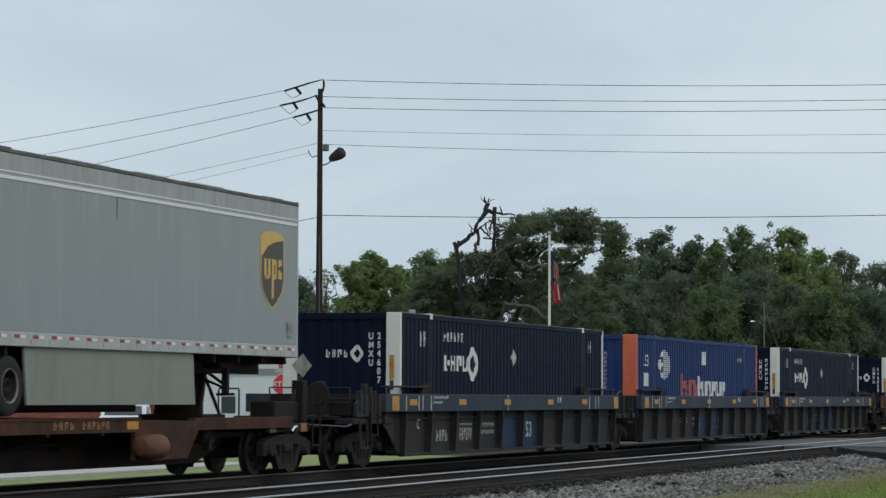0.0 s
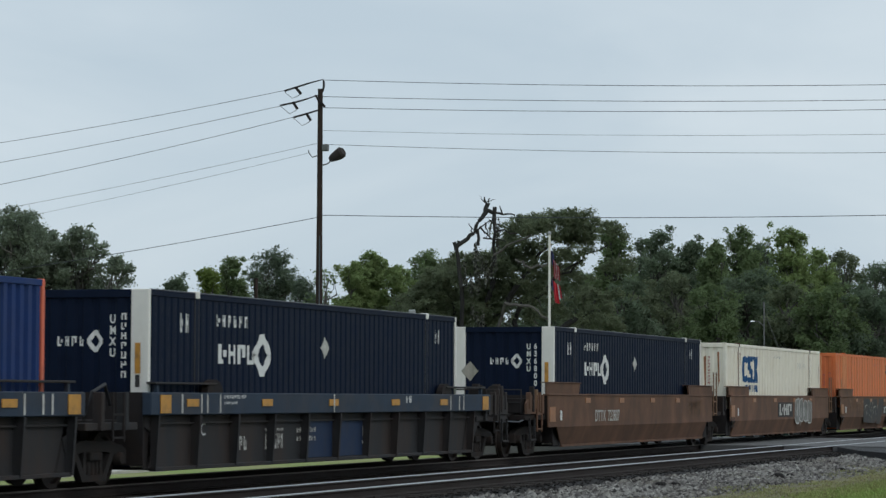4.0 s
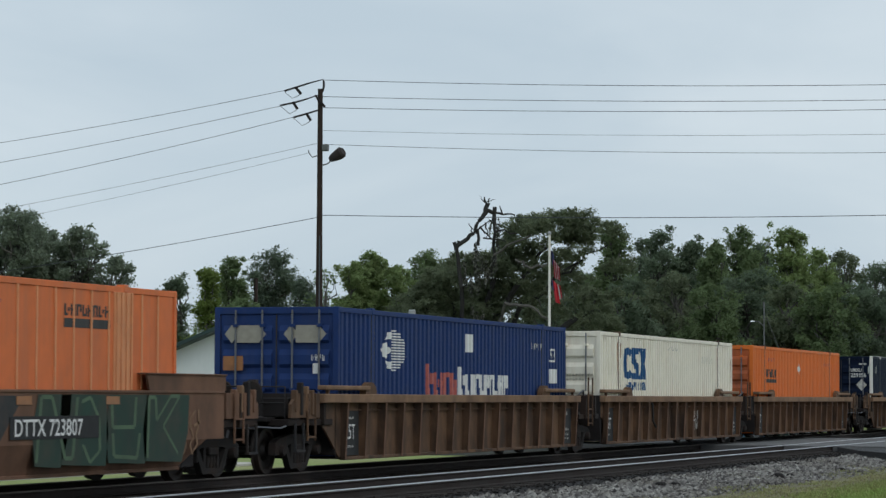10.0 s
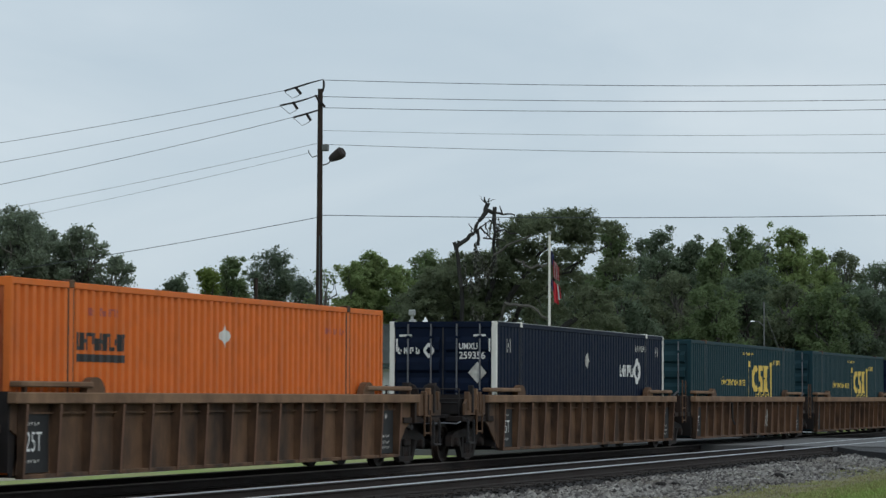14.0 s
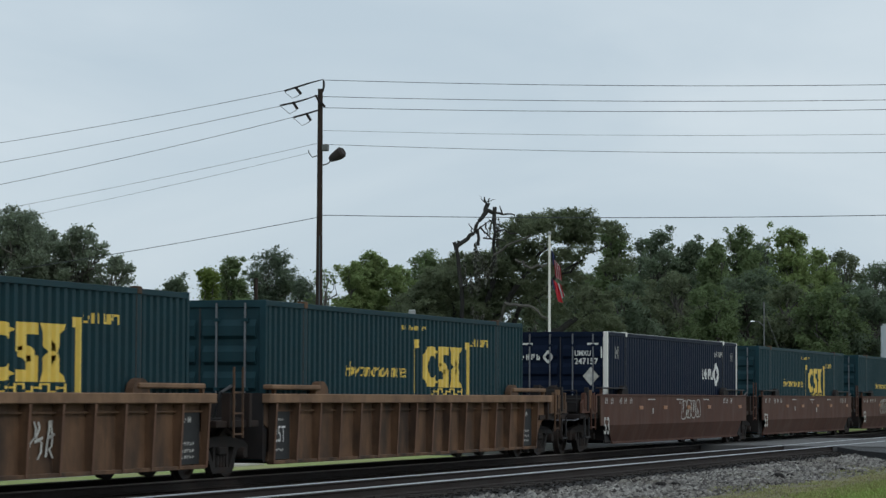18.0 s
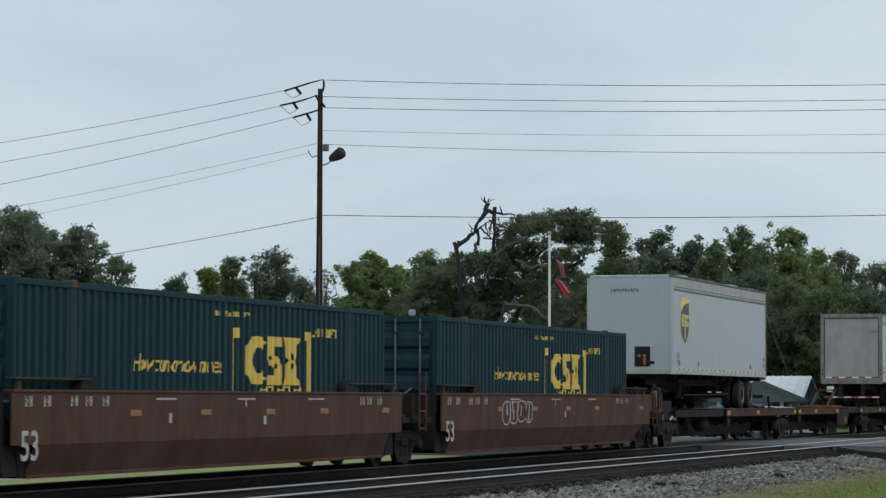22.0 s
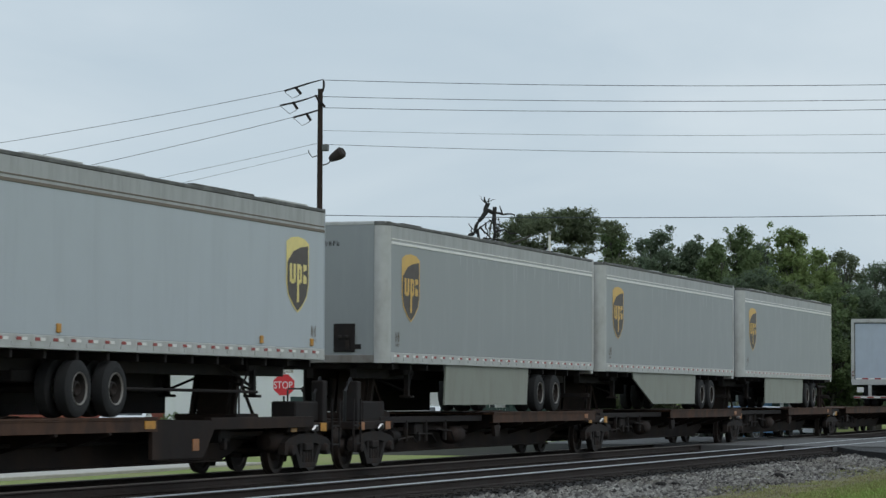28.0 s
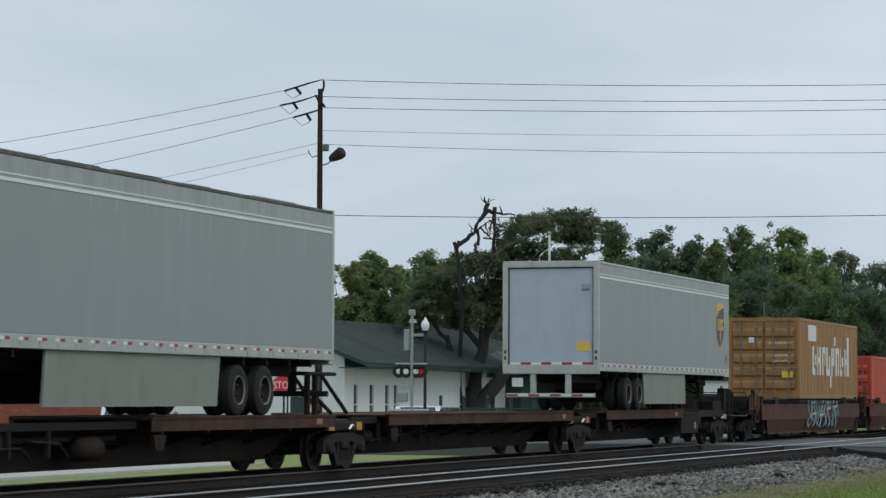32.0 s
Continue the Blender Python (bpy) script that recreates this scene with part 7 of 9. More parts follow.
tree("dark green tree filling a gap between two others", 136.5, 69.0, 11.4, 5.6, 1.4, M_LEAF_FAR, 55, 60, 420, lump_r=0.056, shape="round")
tree("small dark tree at the end of a gap in the woods", 137.0, 61.0, 8.4, 1.9, 1.3, M_LEAF_DARK, 15, 20, 420, shape="round")
tree("small yellow-green tree with a pointed top", 128.6, 55.4, 8.5, 2.3, 1.3, M_LEAF_YELLOW, 16, 34, 420, shape="cone")
tree("pale green tree beside a dark pine", 147.5, 62.0, 10.0, 2.0, 3.0, M_LEAF_MID, 17, 35, 420, lump_r=0.056, shape="tall")
tree("tall dark pine with a rounded crown", 157.6, 63.6, 11.1, 3.7, 3.9, M_LEAF_PINE, 18, 40, 420, shape="umbrella")
tree("small dark tree beside a tall pine", 153.7, 60.0, 9.1, 1.9, 1.8, M_LEAF_PINE, 19, 18, 420, shape="round")
tree("low green tree behind the white building", 121.9, 50.7, 6.6, 3.6, 0.3, M_LEAF_MID, 20, 30, 420, shape="round")
tree("thin sparse tree with few leaves", 136.4, 52.0, 8.9, 1.9, 2.7, M_LEAF_MID, 21, 14, 90, shape="round")
tree("light green tree with an open crown", 131.6, 47.6, 9.4, 2.3, 2.4, M_LEAF_LIGHT, 22, 54, 420, lump_r=0.056, shape="tall")
tree("light green tree beside the utility pole", 129.5, 47.7, 8.8, 1.9, 1.8, M_LEAF_LIGHT, 23, 41, 420, lump_r=0.056, shape="round")
tree("light green rounded tree behind the white building", 130.2, 45.6, 8.6, 2.3, 1.7, M_LEAF_LIGHT, 24, 48, 420, lump_r=0.056, shape="round")
tree("green tree behind the white building", 137.4, 46.3, 9.8, 2.7, 2.0, M_LEAF_MID, 25, 36, 420, shape="round")
tree("green tree close behind the old oak", 134.9, 44.3, 9.2, 2.4, 1.8, M_LEAF_OAK, 26, 32, 420, shape="round")
tree("slender green tree with gaps in its crown", 143.1, 37.7, 11.2, 2.2, 3.3, M_LEAF_MID, 27, 38, 420, lump_r=0.056, shape="tall")
tree("tall dark green tree in the wood", 147.6, 36.3, 11.2, 3.2, 2.2, M_LEAF_DARK, 28, 57, 420, lump_r=0.056, shape="round")
tree("dark green tree in the wood", 150.0, 34.9, 10.8, 2.6, 2.2, M_LEAF_DARK, 29, 51, 420, lump_r=0.056, shape="round")
tree("green tree in the wood with a narrow top", 146.4, 32.7, 10.4, 1.9, 2.1, M_LEAF_MID, 30, 41, 420, lump_r=0.056, shape="tall")
tree("tall narrow green tree rising above the wood", 152.6, 32.6, 11.8, 1.9, 2.4, M_LEAF_MID, 31, 48, 420, lump_r=0.056, shape="tall")
tree("dark green tree between two taller ones", 156.7, 32.4, 11.0, 1.7, 2.2, M_LEAF_DARK, 32, 35, 420, lump_r=0.056, shape="tall")
tree("tall bright green tree with an uneven top", 147.2, 28.7, 11.3, 3.1, 2.3, M_LEAF_LIGHT, 33, 76, 420, lump_r=0.056, shape="tall")
tree("bright green tree with a rounded top", 149.5, 27.6, 10.2, 1.9, 2.0, M_LEAF_LIGHT, 34, 44, 420, lump_r=0.056, shape="round")
tree("broad green tree at the edge of the wood", 162.5, 28.5, 10.8, 2.8, 2.2, M_LEAF_OAK, 35, 48, 420, lump_r=0.056, shape="round")
tree("broad dark green tree at the edge of the wood", 155.9, 25.4, 9.7, 3.0, 1.0, M_LEAF_DARK, 36, 34, 420, shape="round")
tree("dark tree at the edge of the wood", 158.3, 23.5, 10.3, 4.0, 1.0, M_LEAF_DARK, 37, 34, 420, shape="round")
tree("low dark tree before the wood", 129.3, 35.3, 7.4, 3.6, 0.4, M_LEAF_OAK, 38, 44, 420, shape="round")
tree("low dark tree before the wood", 133.6, 34.4, 8.0, 4.0, 0.4, M_LEAF_DARK, 39, 46, 420, shape="round")
tree("low dark tree before the wood", 138.1, 33.2, 8.5, 4.4, 0.4, M_LEAF_OAK, 40, 46, 420, shape="round")
tree("low green tree before the wood", 134.6, 30.3, 7.7, 3.7, 0.4, M_LEAF_MID, 41, 42, 420, shape="round")
tree("low dark tree before the wood", 142.9, 30.0, 8.7, 4.0, 0.4, M_LEAF_DARK, 42, 44, 420, shape="round")
tree("low green tree before the wood", 139.4, 27.1, 7.9, 3.9, 0.4, M_LEAF_OAK, 43, 42, 420, shape="round")
tree("low green tree before the wood", 137.8, 24.8, 7.6, 3.8, 0.4, M_LEAF_MID, 44, 42, 420, shape="round")
tree("low dark tree before the wood", 140.1, 23.1, 7.6, 4.1, 0.4, M_LEAF_DARK, 45, 42, 420, shape="round")
tree("dark tree deep in the wood", 158.8, 44.8, 9.9, 4.5, 0.5, M_LEAF_DARK, 46, 40, 420, shape="round")
tree("dark tree deep in the wood", 164.7, 42.1, 10.5, 5.3, 0.5, M_LEAF_DARK, 47, 40, 420, shape="round")
tree("dark tree deep in the wood", 170.6, 39.1, 10.9, 5.5, 0.5, M_LEAF_DARK, 48, 40, 420, shape="round")
tree("dark tree deep in the wood", 174.4, 35.5, 11.3, 5.6, 0.6, M_LEAF_DARK, 49, 40, 420, shape="round")
tree("dark tree deep in the wood", 173.3, 30.8, 10.2, 5.5, 0.5, M_LEAF_DARK, 50, 40, 420, shape="round")
tree("dark tree deep behind the old oak", 143.1, 45.0, 8.2, 5.0, 0.4, M_LEAF_DARK, 51, 40, 420, shape="round")
tree("dark tree deep behind the old oak", 146.5, 42.3, 9.0, 5.5, 0.3, M_LEAF_DARK, 54, 40, 420, shape="round")
tree("dark tree behind the white building", 146.2, 51.4, 7.7, 5.5, 0.4, M_LEAF_DARK, 52, 36, 420, shape="round")
tree("dark tree deep behind the brick building", 147.1, 74.8, 9.3, 6.9, 0.5, M_LEAF_DARK, 53, 40, 420, shape="round")


def far_wood():
    """One distant belt of trees behind everything."""
    rg = np.random.RandomState(77)
    C, R = [], []
    for i in range(640):
        u = rg.uniform(0, 1)
        a = radians(58 + 30 * u)
        d = rg.uniform(215, 250)
        C.append((d * math.sin(a), d * math.cos(a), rg.uniform(0.5, (7.0 if a < 1.25 else 9.0) + 1.6 * math.sin(u * 37) + 1.2 * math.sin(u * 91))))
        R.append(rg.uniform(1.2, 2.4))
    return leaf_mesh(C, R, 200, 0.2, rg)


solid("far_wood", far_wood(), M_LEAF_DARK, "distant belt of dark green woodland", "woodland", kind="stuff")


def oak():
    """The old live oak: forked trunk, long bent limbs, broken snag, hanging moss."""
    rg = np.random.RandomState(5)
    ob = thing("tree", "old live oak with broken limbs and hanging grey moss", "tree", "trees behind the tracks", at=pose(118.6, 37.9, GROUND - 0.05))
    ax, ay = 0.3142, -0.9493       # along the picture's right, on the ground
    def P(u, z, w=0.0):
        """A place u metres to the right of the trunk, z high, w deeper."""
        return np.array((ax * u + 0.9493 * w, ay * u + 0.3142 * w, z))
    wood = Shape()
    wood.tube([P(0.0, -0.1), P(0.0, 0.5), P(0.02, 1.1), P(0.05, 1.6)], [0.62, 0.46, 0.42, 0.44], 14)
    limb(wood, P(0.15, 1.2), P(1.75, 3.55, 0.1), 0.4, 0.3, rg, 0.06, 10)
    limb(wood, P(1.7, 3.5, 0.1), P(3.6, 4.85, 0.0), 0.3, 0.2, rg, 0.08, 9)
    limb(wood, P(3.5, 4.8, 0.0), P(5.8, 5.9, -0.3), 0.19, 0.07, rg, 0.12, 8)
    limb(wood, P(0.0, 1.5), P(0.55, 4.7, 0.3), 0.36, 0.24, rg, 0.06, 9)
    limb(wood, P(0.5, 4.6, 0.3), P(1.0, 7.4, 0.4), 0.22, 0.12, rg, 0.1, 8)
    limb(wood, P(0.6, 4.8, 0.3), P(2.6, 7.6, 0.2), 0.2, 0.1, rg, 0.1, 8)
    limb(wood, P(2.5, 7.5, 0.2), P(3.8, 9.9, 0.3), 0.1, 0.04, rg, 0.12, 7)
    limb(wood, P(1.7, 3.6, 0.1), P(2.4, 6.4, -0.4), 0.18, 0.1, rg, 0.1, 8)
    limb(wood, P(2.4, 6.3, -0.4), P(4.9, 8.2, -0.6), 0.11, 0.05, rg, 0.14, 7)
    limb(wood, P(4.0, 7.6, -0.6), P(6.2, 8.9, -0.4), 0.07, 0.03, rg, 0.14, 6)
    limb(wood, P(-0.1, 1.3, 0.1), P(-1.2, 4.75, 0.3), 0.17, 0.12, rg, 0.1, 8)
    limb(wood, P(-1.15, 4.6, 0.3), P(-3.0, 6.6, 0.5), 0.11, 0.05, rg, 0.14, 7)
    limb(wood, P(0.4, 4.2, 0.3), P(-1.8, 7.6, 0.6), 0.15, 0.06, rg, 0.12, 7)
    part("trunk", wood, M_BARK_DARK, ob, soft=True)
    pale = Shape()
    limb(pale, P(1.45, 6.1, -3.0), P(2.55, 6.0, -3.1), 0.075, 0.065, rg, 0.08, 7)
    limb(pale, P(2.5, 6.0, -3.1), P(3.5, 5.3, -3.1), 0.065, 0.04, rg, 0.1, 6)
    limb(pale, P(2.5, 7.7, -3.0), P(3.5, 7.95, -3.0), 0.06, 0.035, rg, 0.1, 6)
    limb(pale, P(1.9, 8.1, -2.6), P(2.6, 7.7, -3.0), 0.06, 0.05, rg, 0.2, 6)
    limb(pale, P(0.9, 8.3, -2.4), P(2.6, 9.2, -2.9), 0.06, 0.035, rg, 0.1, 6)
    limb(pale, P(0.9, 4.6, -1.8), P(1.45, 6.15, -3.0), 0.09, 0.07, rg, 0.1, 6)
    part("bare_limb", pale, M_BARK, ob, "bare pale grey limb", soft=True)
    snag = Shape()
    limb(snag, P(-0.4, 1.2, -0.5), P(-0.62, 2.9, -0.6), 0.13, 0.11, rg, 0.05, 8)
    limb(snag, P(-0.62, 2.9, -0.6), P(-0.52, 6.9, -2.0), 0.11, 0.1, rg, 0.03, 8)
    limb(snag, P(-0.52, 6.9, -2.0), P(-0.86, 8.9, -2.2), 0.1, 0.09, rg, 0.04, 8)
    limb(snag, P(-0.8, 8.5, -2.2), P(-0.62, 8.95, -2.2), 0.09, 0.1, rg, 0.04, 8)
    limb(snag, P(-0.72, 8.75, -2.2), P(0.02, 9.3, -2.2), 0.1, 0.09, rg, 0.08, 8)
    limb(snag, P(0.0, 9.28, -2.2), P(0.26, 9.9, -2.2), 0.09, 0.08, rg, 0.08, 8)
    limb(snag, P(0.24, 9.85, -2.2), P(0.6, 10.3, -2.2), 0.08, 0.11, rg, 0.1, 8)
    limb(snag, P(0.58, 10.2, -2.2), P(0.5, 10.95, -2.2), 0.11, 0.03, rg, 0.12, 7)
    limb(snag, P(0.6, 10.4, -2.2), P(0.74, 10.9, -2.2), 0.07, 0.02, rg, 0.2, 6)
    limb(snag, P(0.5, 10.7, -2.2), P(0.28, 11.0, -2.2), 0.025, 0.01, rg, 0.2, 5)
    limb(snag, P(0.72, 10.75, -2.2), P(1.0, 10.85, -2.2), 0.025, 0.01, rg, 0.2, 5)
    limb(snag, P(0.6, 10.35, -2.2), P(0.95, 10.25, -2.2), 0.09, 0.09, rg, 0.1, 7)
    limb(snag, P(0.95, 10.25, -2.2), P(1.9, 10.12, -2.2), 0.06, 0.03, rg, 0.1, 6)
    limb(snag, P(0.98, 10.5, -2.2), P(1.0, 9.3, -2.2), 0.1, 0.07, rg, 0.08, 7)
    limb(snag, P(1.0, 9.4, -2.2), P(2.0, 9.3, -2.2), 0.06, 0.025, rg, 0.12, 6)
    limb(snag, P(0.3, 9.6, -2.2), P(0.9, 9.0, -2.2), 0.05, 0.03, rg, 0.15, 6)
    for u0, z0, u1, z1 in ((0.1, 9.3, 0.75, 9.9), (0.75, 9.9, 1.3, 9.55), (0.55, 9.8, 0.6, 9.1), (0.0, 9.25, -0.2, 9.75), (0.9, 10.2, 0.75, 9.4), (1.3, 10.2, 1.2, 10.55), (0.45, 9.1, 1.5, 8.9)):
        limb(snag, P(u0, z0, -2.15), P(u1, z1, -2.2), 0.045, 0.02, rg, 0.14, 6)
    limb(snag, P(0.2, 9.5, -2.2), P(0.22, 8.75, -2.2), 0.06, 0.08, rg, 0.1, 6)
    limb(snag, P(1.0, 9.4, -2.2), P(0.8, 7.6, -1.4), 0.07, 0.08, rg, 0.1, 7)
    part("broken_limb", snag, M_BARK_DARK, ob, "bare broken dark limb", soft=True)

    def top(u):
        """Height of the crown along its breadth."""
        if u < -0.9:
            return 8.5 - 0.75 * abs(u + 0.9) ** 1.25
        if u < 1.5:
            return 8.75
        return 10.7 - 0.14 * abs(u - 4.1) ** 1.55 + 0.15 * math.sin(u * 3.4)
    C, R = [], []
    for i in range(215):
        u = rg.uniform(-3.0, 7.0) if i < 180 else rg.uniform(-0.2, 3.2)
        if u > 5.2 and rg.uniform() < 0.35:
            continue
        low = 4.9 + 0.5 * math.sin(u * 2.1) if u < 4.4 else 3.8
        r = rg.uniform(0.45, 0.85)
        z = low + (top(u) - r * 0.75 - low) * rg.uniform(0, 1) ** 0.6
        near = -0.9 if -1.4 < u < 1.9 else -1.7 if z < 7.4 else -2.6
        w = rg.uniform(near, 3.2)
        if i < 60:
            z = top(u) - r * 0.9
        # each mass of foliage is a handful of sprays round a twig
        for k in range(9):
            o = rg.normal(size=3)
            o /= np.linalg.norm(o)
            C.append(P(u, z, w) + o * r * np.array((1, 1, 0.6)) * rg.uniform(0.2, 1.25))
            R.append(r * rg.uniform(0.18, 0.5))
    part("crown", leaf_mesh(C, R, 72, 0.055, rg, 0.7), M_LEAF_OAK, ob)
    C, R = [], []
    for u, z, n in ((0.98, 9.6, 6), (0.22, 8.9, 4), (0.1, 7.6, 8), (0.3, 8.1, 6), (0.8, 7.9, 5), (-0.2, 7.9, 4), (1.6, 5.4, 4), (2.6, 5.0, 4), (0.2, 5.9, 5)):
        for k in range(n):
            C.append(P(u + rg.uniform(-0.25, 0.25), z - rg.uniform(0, 0.9), -2.3 + rg.uniform(-0.2, 0.4)))
            R.append(0.1)
    part("moss", leaf_mesh(C, R, 40, 0.06, rg, 4.5, 2.6), M_MOSS, ob, "hanging grey moss")


oak()

# ---- buildings ----
def shingled(sh, a, b, c, d, n):
    """Rows of lapped shingles on a roof slope a-b (eave) c-d (ridge)."""
    a, b, c, d = (Vector(p) for p in (a, b, c, d))
    up = (b - a).cross(d - a).normalized()
    if up.z < 0:
        up = -up
    for i in range(n):
        p, q = a.lerp(d, i / n), b.lerp(c, i / n)
        r, s = a.lerp(d, (i + 1) / n), b.lerp(c, (i + 1) / n)
        sh.add([p + up * 0.016, q + up * 0.016, s + up * 0.006, r + up * 0.006, p, q], [(0, 1, 2, 3), (0, 4, 5, 1)])


def white_hall():
    ob = thing("building", "long white hall with a grey-green gabled roof", "building", at=pose(102.6, 42.15, GROUND))
    L, hw, eave, ridge = 29.0, 3.95, 3.2, 5.22
    ov = 1.2
    sl = (ridge - eave) / (hw + ov)
    top = eave + 0.0
    wz = ridge - sl * hw - 0.06
    gable = Shape().prism([(-hw, 0), (hw, 0), (hw, wz), (0, ridge - 0.1), (-hw, wz)], "x", 0.0, 0.16)
    wall = part("gable_wall", gable, M_HOUSE, ob)
    side = Shape()
    wins = [(1.02, 1.6), (2.92, 3.5), (4.85, 5.42), (5.95, 6.52), (15.0, 15.5)]
    x = 0.16
    for w0, w1 in wins + [(L, L)]:
        side.box(x, w0, -hw, -hw + 0.16, 0, wz)
        if w1 > w0:
            side.box(w0, w1, -hw, -hw + 0.16, 0, 0.75)
            side.box(w0, w1, -hw, -hw + 0.16, 2.35, wz)
        x = w1
    sw = part("side_wall", side, M_HOUSE, ob)
    for w0, w1 in wins:
        wn_ = part("window", Shape().box(w0, w1, -hw + 0.07, -hw + 0.1, 0.75, 2.35), M_GLASS, sw)
        part("frame", Shape().box(w0, w0 + 0.05, -hw - 0.01, -hw + 0.07, 0.75, 2.35).box(w1 - 0.05, w1, -hw - 0.01, -hw + 0.07, 0.75, 2.35).box(w0, w1, -hw - 0.01, -hw + 0.07, 1.5, 1.56), M_HOUSE, wn_)
    part("far_wall", Shape().box(0.16, L, hw - 0.16, hw, 0, wz).box(L - 0.16, L, -hw + 0.16, hw - 0.16, 0, wz), M_HOUSE, ob)
    boards = Shape()
    z = 0.25
    while z < wz - 0.1:
        boards.box(-0.012, 0.0, -hw, hw, z, z + 0.018)
        boards.box(0.0, L, -hw - 0.012, -hw, z, z + 0.012) if z > 2.4 or z < 0.7 else None
        z += 0.24
    part("board_joint", boards, M_HOUSE, wall)
    for sg in (-1, 1):
        rf = Shape()
        rf.prism([(sg * (hw + ov), eave), (0, ridge), (0, ridge - 0.14), (sg * (hw + ov), eave - 0.14)], "x", -0.7, L + 0.6)
        r = part("roof_slope", rf, M_TRIM, ob)
        sh = Shape()
        shingled(sh, (-0.72, sg * (hw + ov + 0.03), eave + 0.005), (L + 0.6, sg * (hw + ov + 0.03), eave + 0.005), (L + 0.6, 0, ridge + 0.005), (-0.72, 0, ridge + 0.005), 36)
        part("shingles", sh, M_ROOF, r)
        part("barge_board", Shape().prism([(sg * (hw + ov), eave + 0.02), (0, ridge + 0.03), (0, ridge - 0.12), (sg * (hw + ov), eave - 0.12)], "x", -0.74, -0.7), M_TRIM, r)
        # soffit in dark trim colour, which stands in for the eave's shade
        part("soffit", Shape().box(-0.66, L + 0.5, min(sg * hw, sg * (hw + ov)), max(sg * hw, sg * (hw + ov)), eave - 0.2, eave - 0.16), M_TRIM, r)
    sign = part("name_board", Shape().box(-0.06, -0.015, -1.4, 1.35, 2.72, 2.98, 0.005), M_GALV, wall, "grey name board")
    nm = Shape()
    for poly in bars(-1.2, 2.79, 2.4, 0.12, 18):
        nm.poly([(-0.065, -x, z) for x, z in poly])
    part("writing", nm, M_DIAMOND, sign)
    lamp = part("wall_lamp", Shape().tube([(0, -0.3, 3.75), (-0.25, -0.3, 3.85), (-0.4, -0.2, 3.78), (-0.45, -0.15, 3.65)], 0.025, 8), M_BLACKMETAL, wall, "black gooseneck lamp", soft=True)
    part("shade", Shape().lathe([(0.03, 0.12), (0.1, 0.06), (0.24, -0.05), (0.23, -0.06), (0.02, 0.0)], (-0.45, -0.13, 3.58), "z", 16), M_BLACKMETAL, lamp, soft=True)
    part("footing", Shape().box(-0.03, L, -hw - 0.02, hw + 0.02, -0.1, 0.18), M_GALV, ob)


white_hall()


def hip_house(label, x, y, lx, ly, eave, ridge, turn=0, roof=M_ROOF, wall=M_HOUSE, openings=True, porch=0.0, over=0.5):
    ob = thing("building", label, "building", at=pose(x, y, GROUND, 0, 0, turn))
    w = part("wall", Shape().box(0, lx, porch, ly, 0, eave), wall, ob)
    if porch:
        # dark box added in place of the shade under the porch roof
        part("porch_shade", Shape().box(0.05, lx - 0.05, 0.0, porch - 0.004, 0, eave - 0.1), M_TRIM, ob, "dark box added for the shade in the porch")
    if porch:
        for k in (0.3, 0.7):
            yy = porch + (ly - porch) * k
            q = part("window", Shape().box(-0.03, 0.02, yy - 0.3, yy + 0.3, 1.1, eave - 0.4), M_GLASS, w)
            part("frame", Shape().box(-0.05, 0.0, yy - 0.36, yy - 0.3, 1.05, eave - 0.35).box(-0.05, 0.0, yy + 0.3, yy + 0.36, 1.05, eave - 0.35), wall, q)
    elif openings:
        for k in (0.25, 0.55, 0.8):
            q = part("window", Shape().box(lx * k, lx * k + 0.7, -0.03, 0.02, 0.9, eave - 0.5), M_GLASS, w)
            part("frame", Shape().box(lx * k - 0.06, lx * k, -0.05, 0.0, 0.85, eave - 0.45).box(lx * k + 0.7, lx * k + 0.76, -0.05, 0.0, 0.85, eave - 0.45), wall, q)
        part("door", Shape().box(-0.04, 0.0, ly * 0.3, ly * 0.3 + 0.95, 0.0, 2.05, 0.01), M_TRIM, w)
    o = over
    sh = Shape()
    a, b, c, d = (-o, -o, eave), (lx + o, -o, eave), (lx + o, ly + o, eave), (-o, ly + o, eave)
    e, f = (ly * 0.5, ly / 2, ridge), (lx - ly * 0.5, ly / 2, ridge)
    sh.add([a, b, c, d, e, f], [(0, 1, 5, 4), (1, 2, 5), (2, 3, 4, 5), (3, 0, 4), (0, 1, 2, 3)])
    r = part("roof", sh, roof, ob)
    sg = Shape()
    shingled(sg, a, b, f, e, 12)
    shingled(sg, d, a, (e[0] - 0.01, e[1], e[2]), e, 12)
    part("shingles", sg, roof, r)
    part("fascia", Shape().box(-o - 0.02, lx + o + 0.02, -o - 0.02, -o, eave - 0.16, eave + 0.02).box(-o - 0.02, -o, -o, ly + o, eave - 0.16, eave + 0.02), M_TRIM, r)
    return ob


hip_house("small white house with a grey hipped roof", 122.3, 36.7, 3.6, 3.4, 2.95, 4.05, 0, M_POLEGREY, porch=0.76)
hip_house("small white shed among the trees", 121.0, 26.3, 1.6, 1.3, 2.8, 3.25, 0, M_CARWHITE, M_HOUSE, over=0.12)


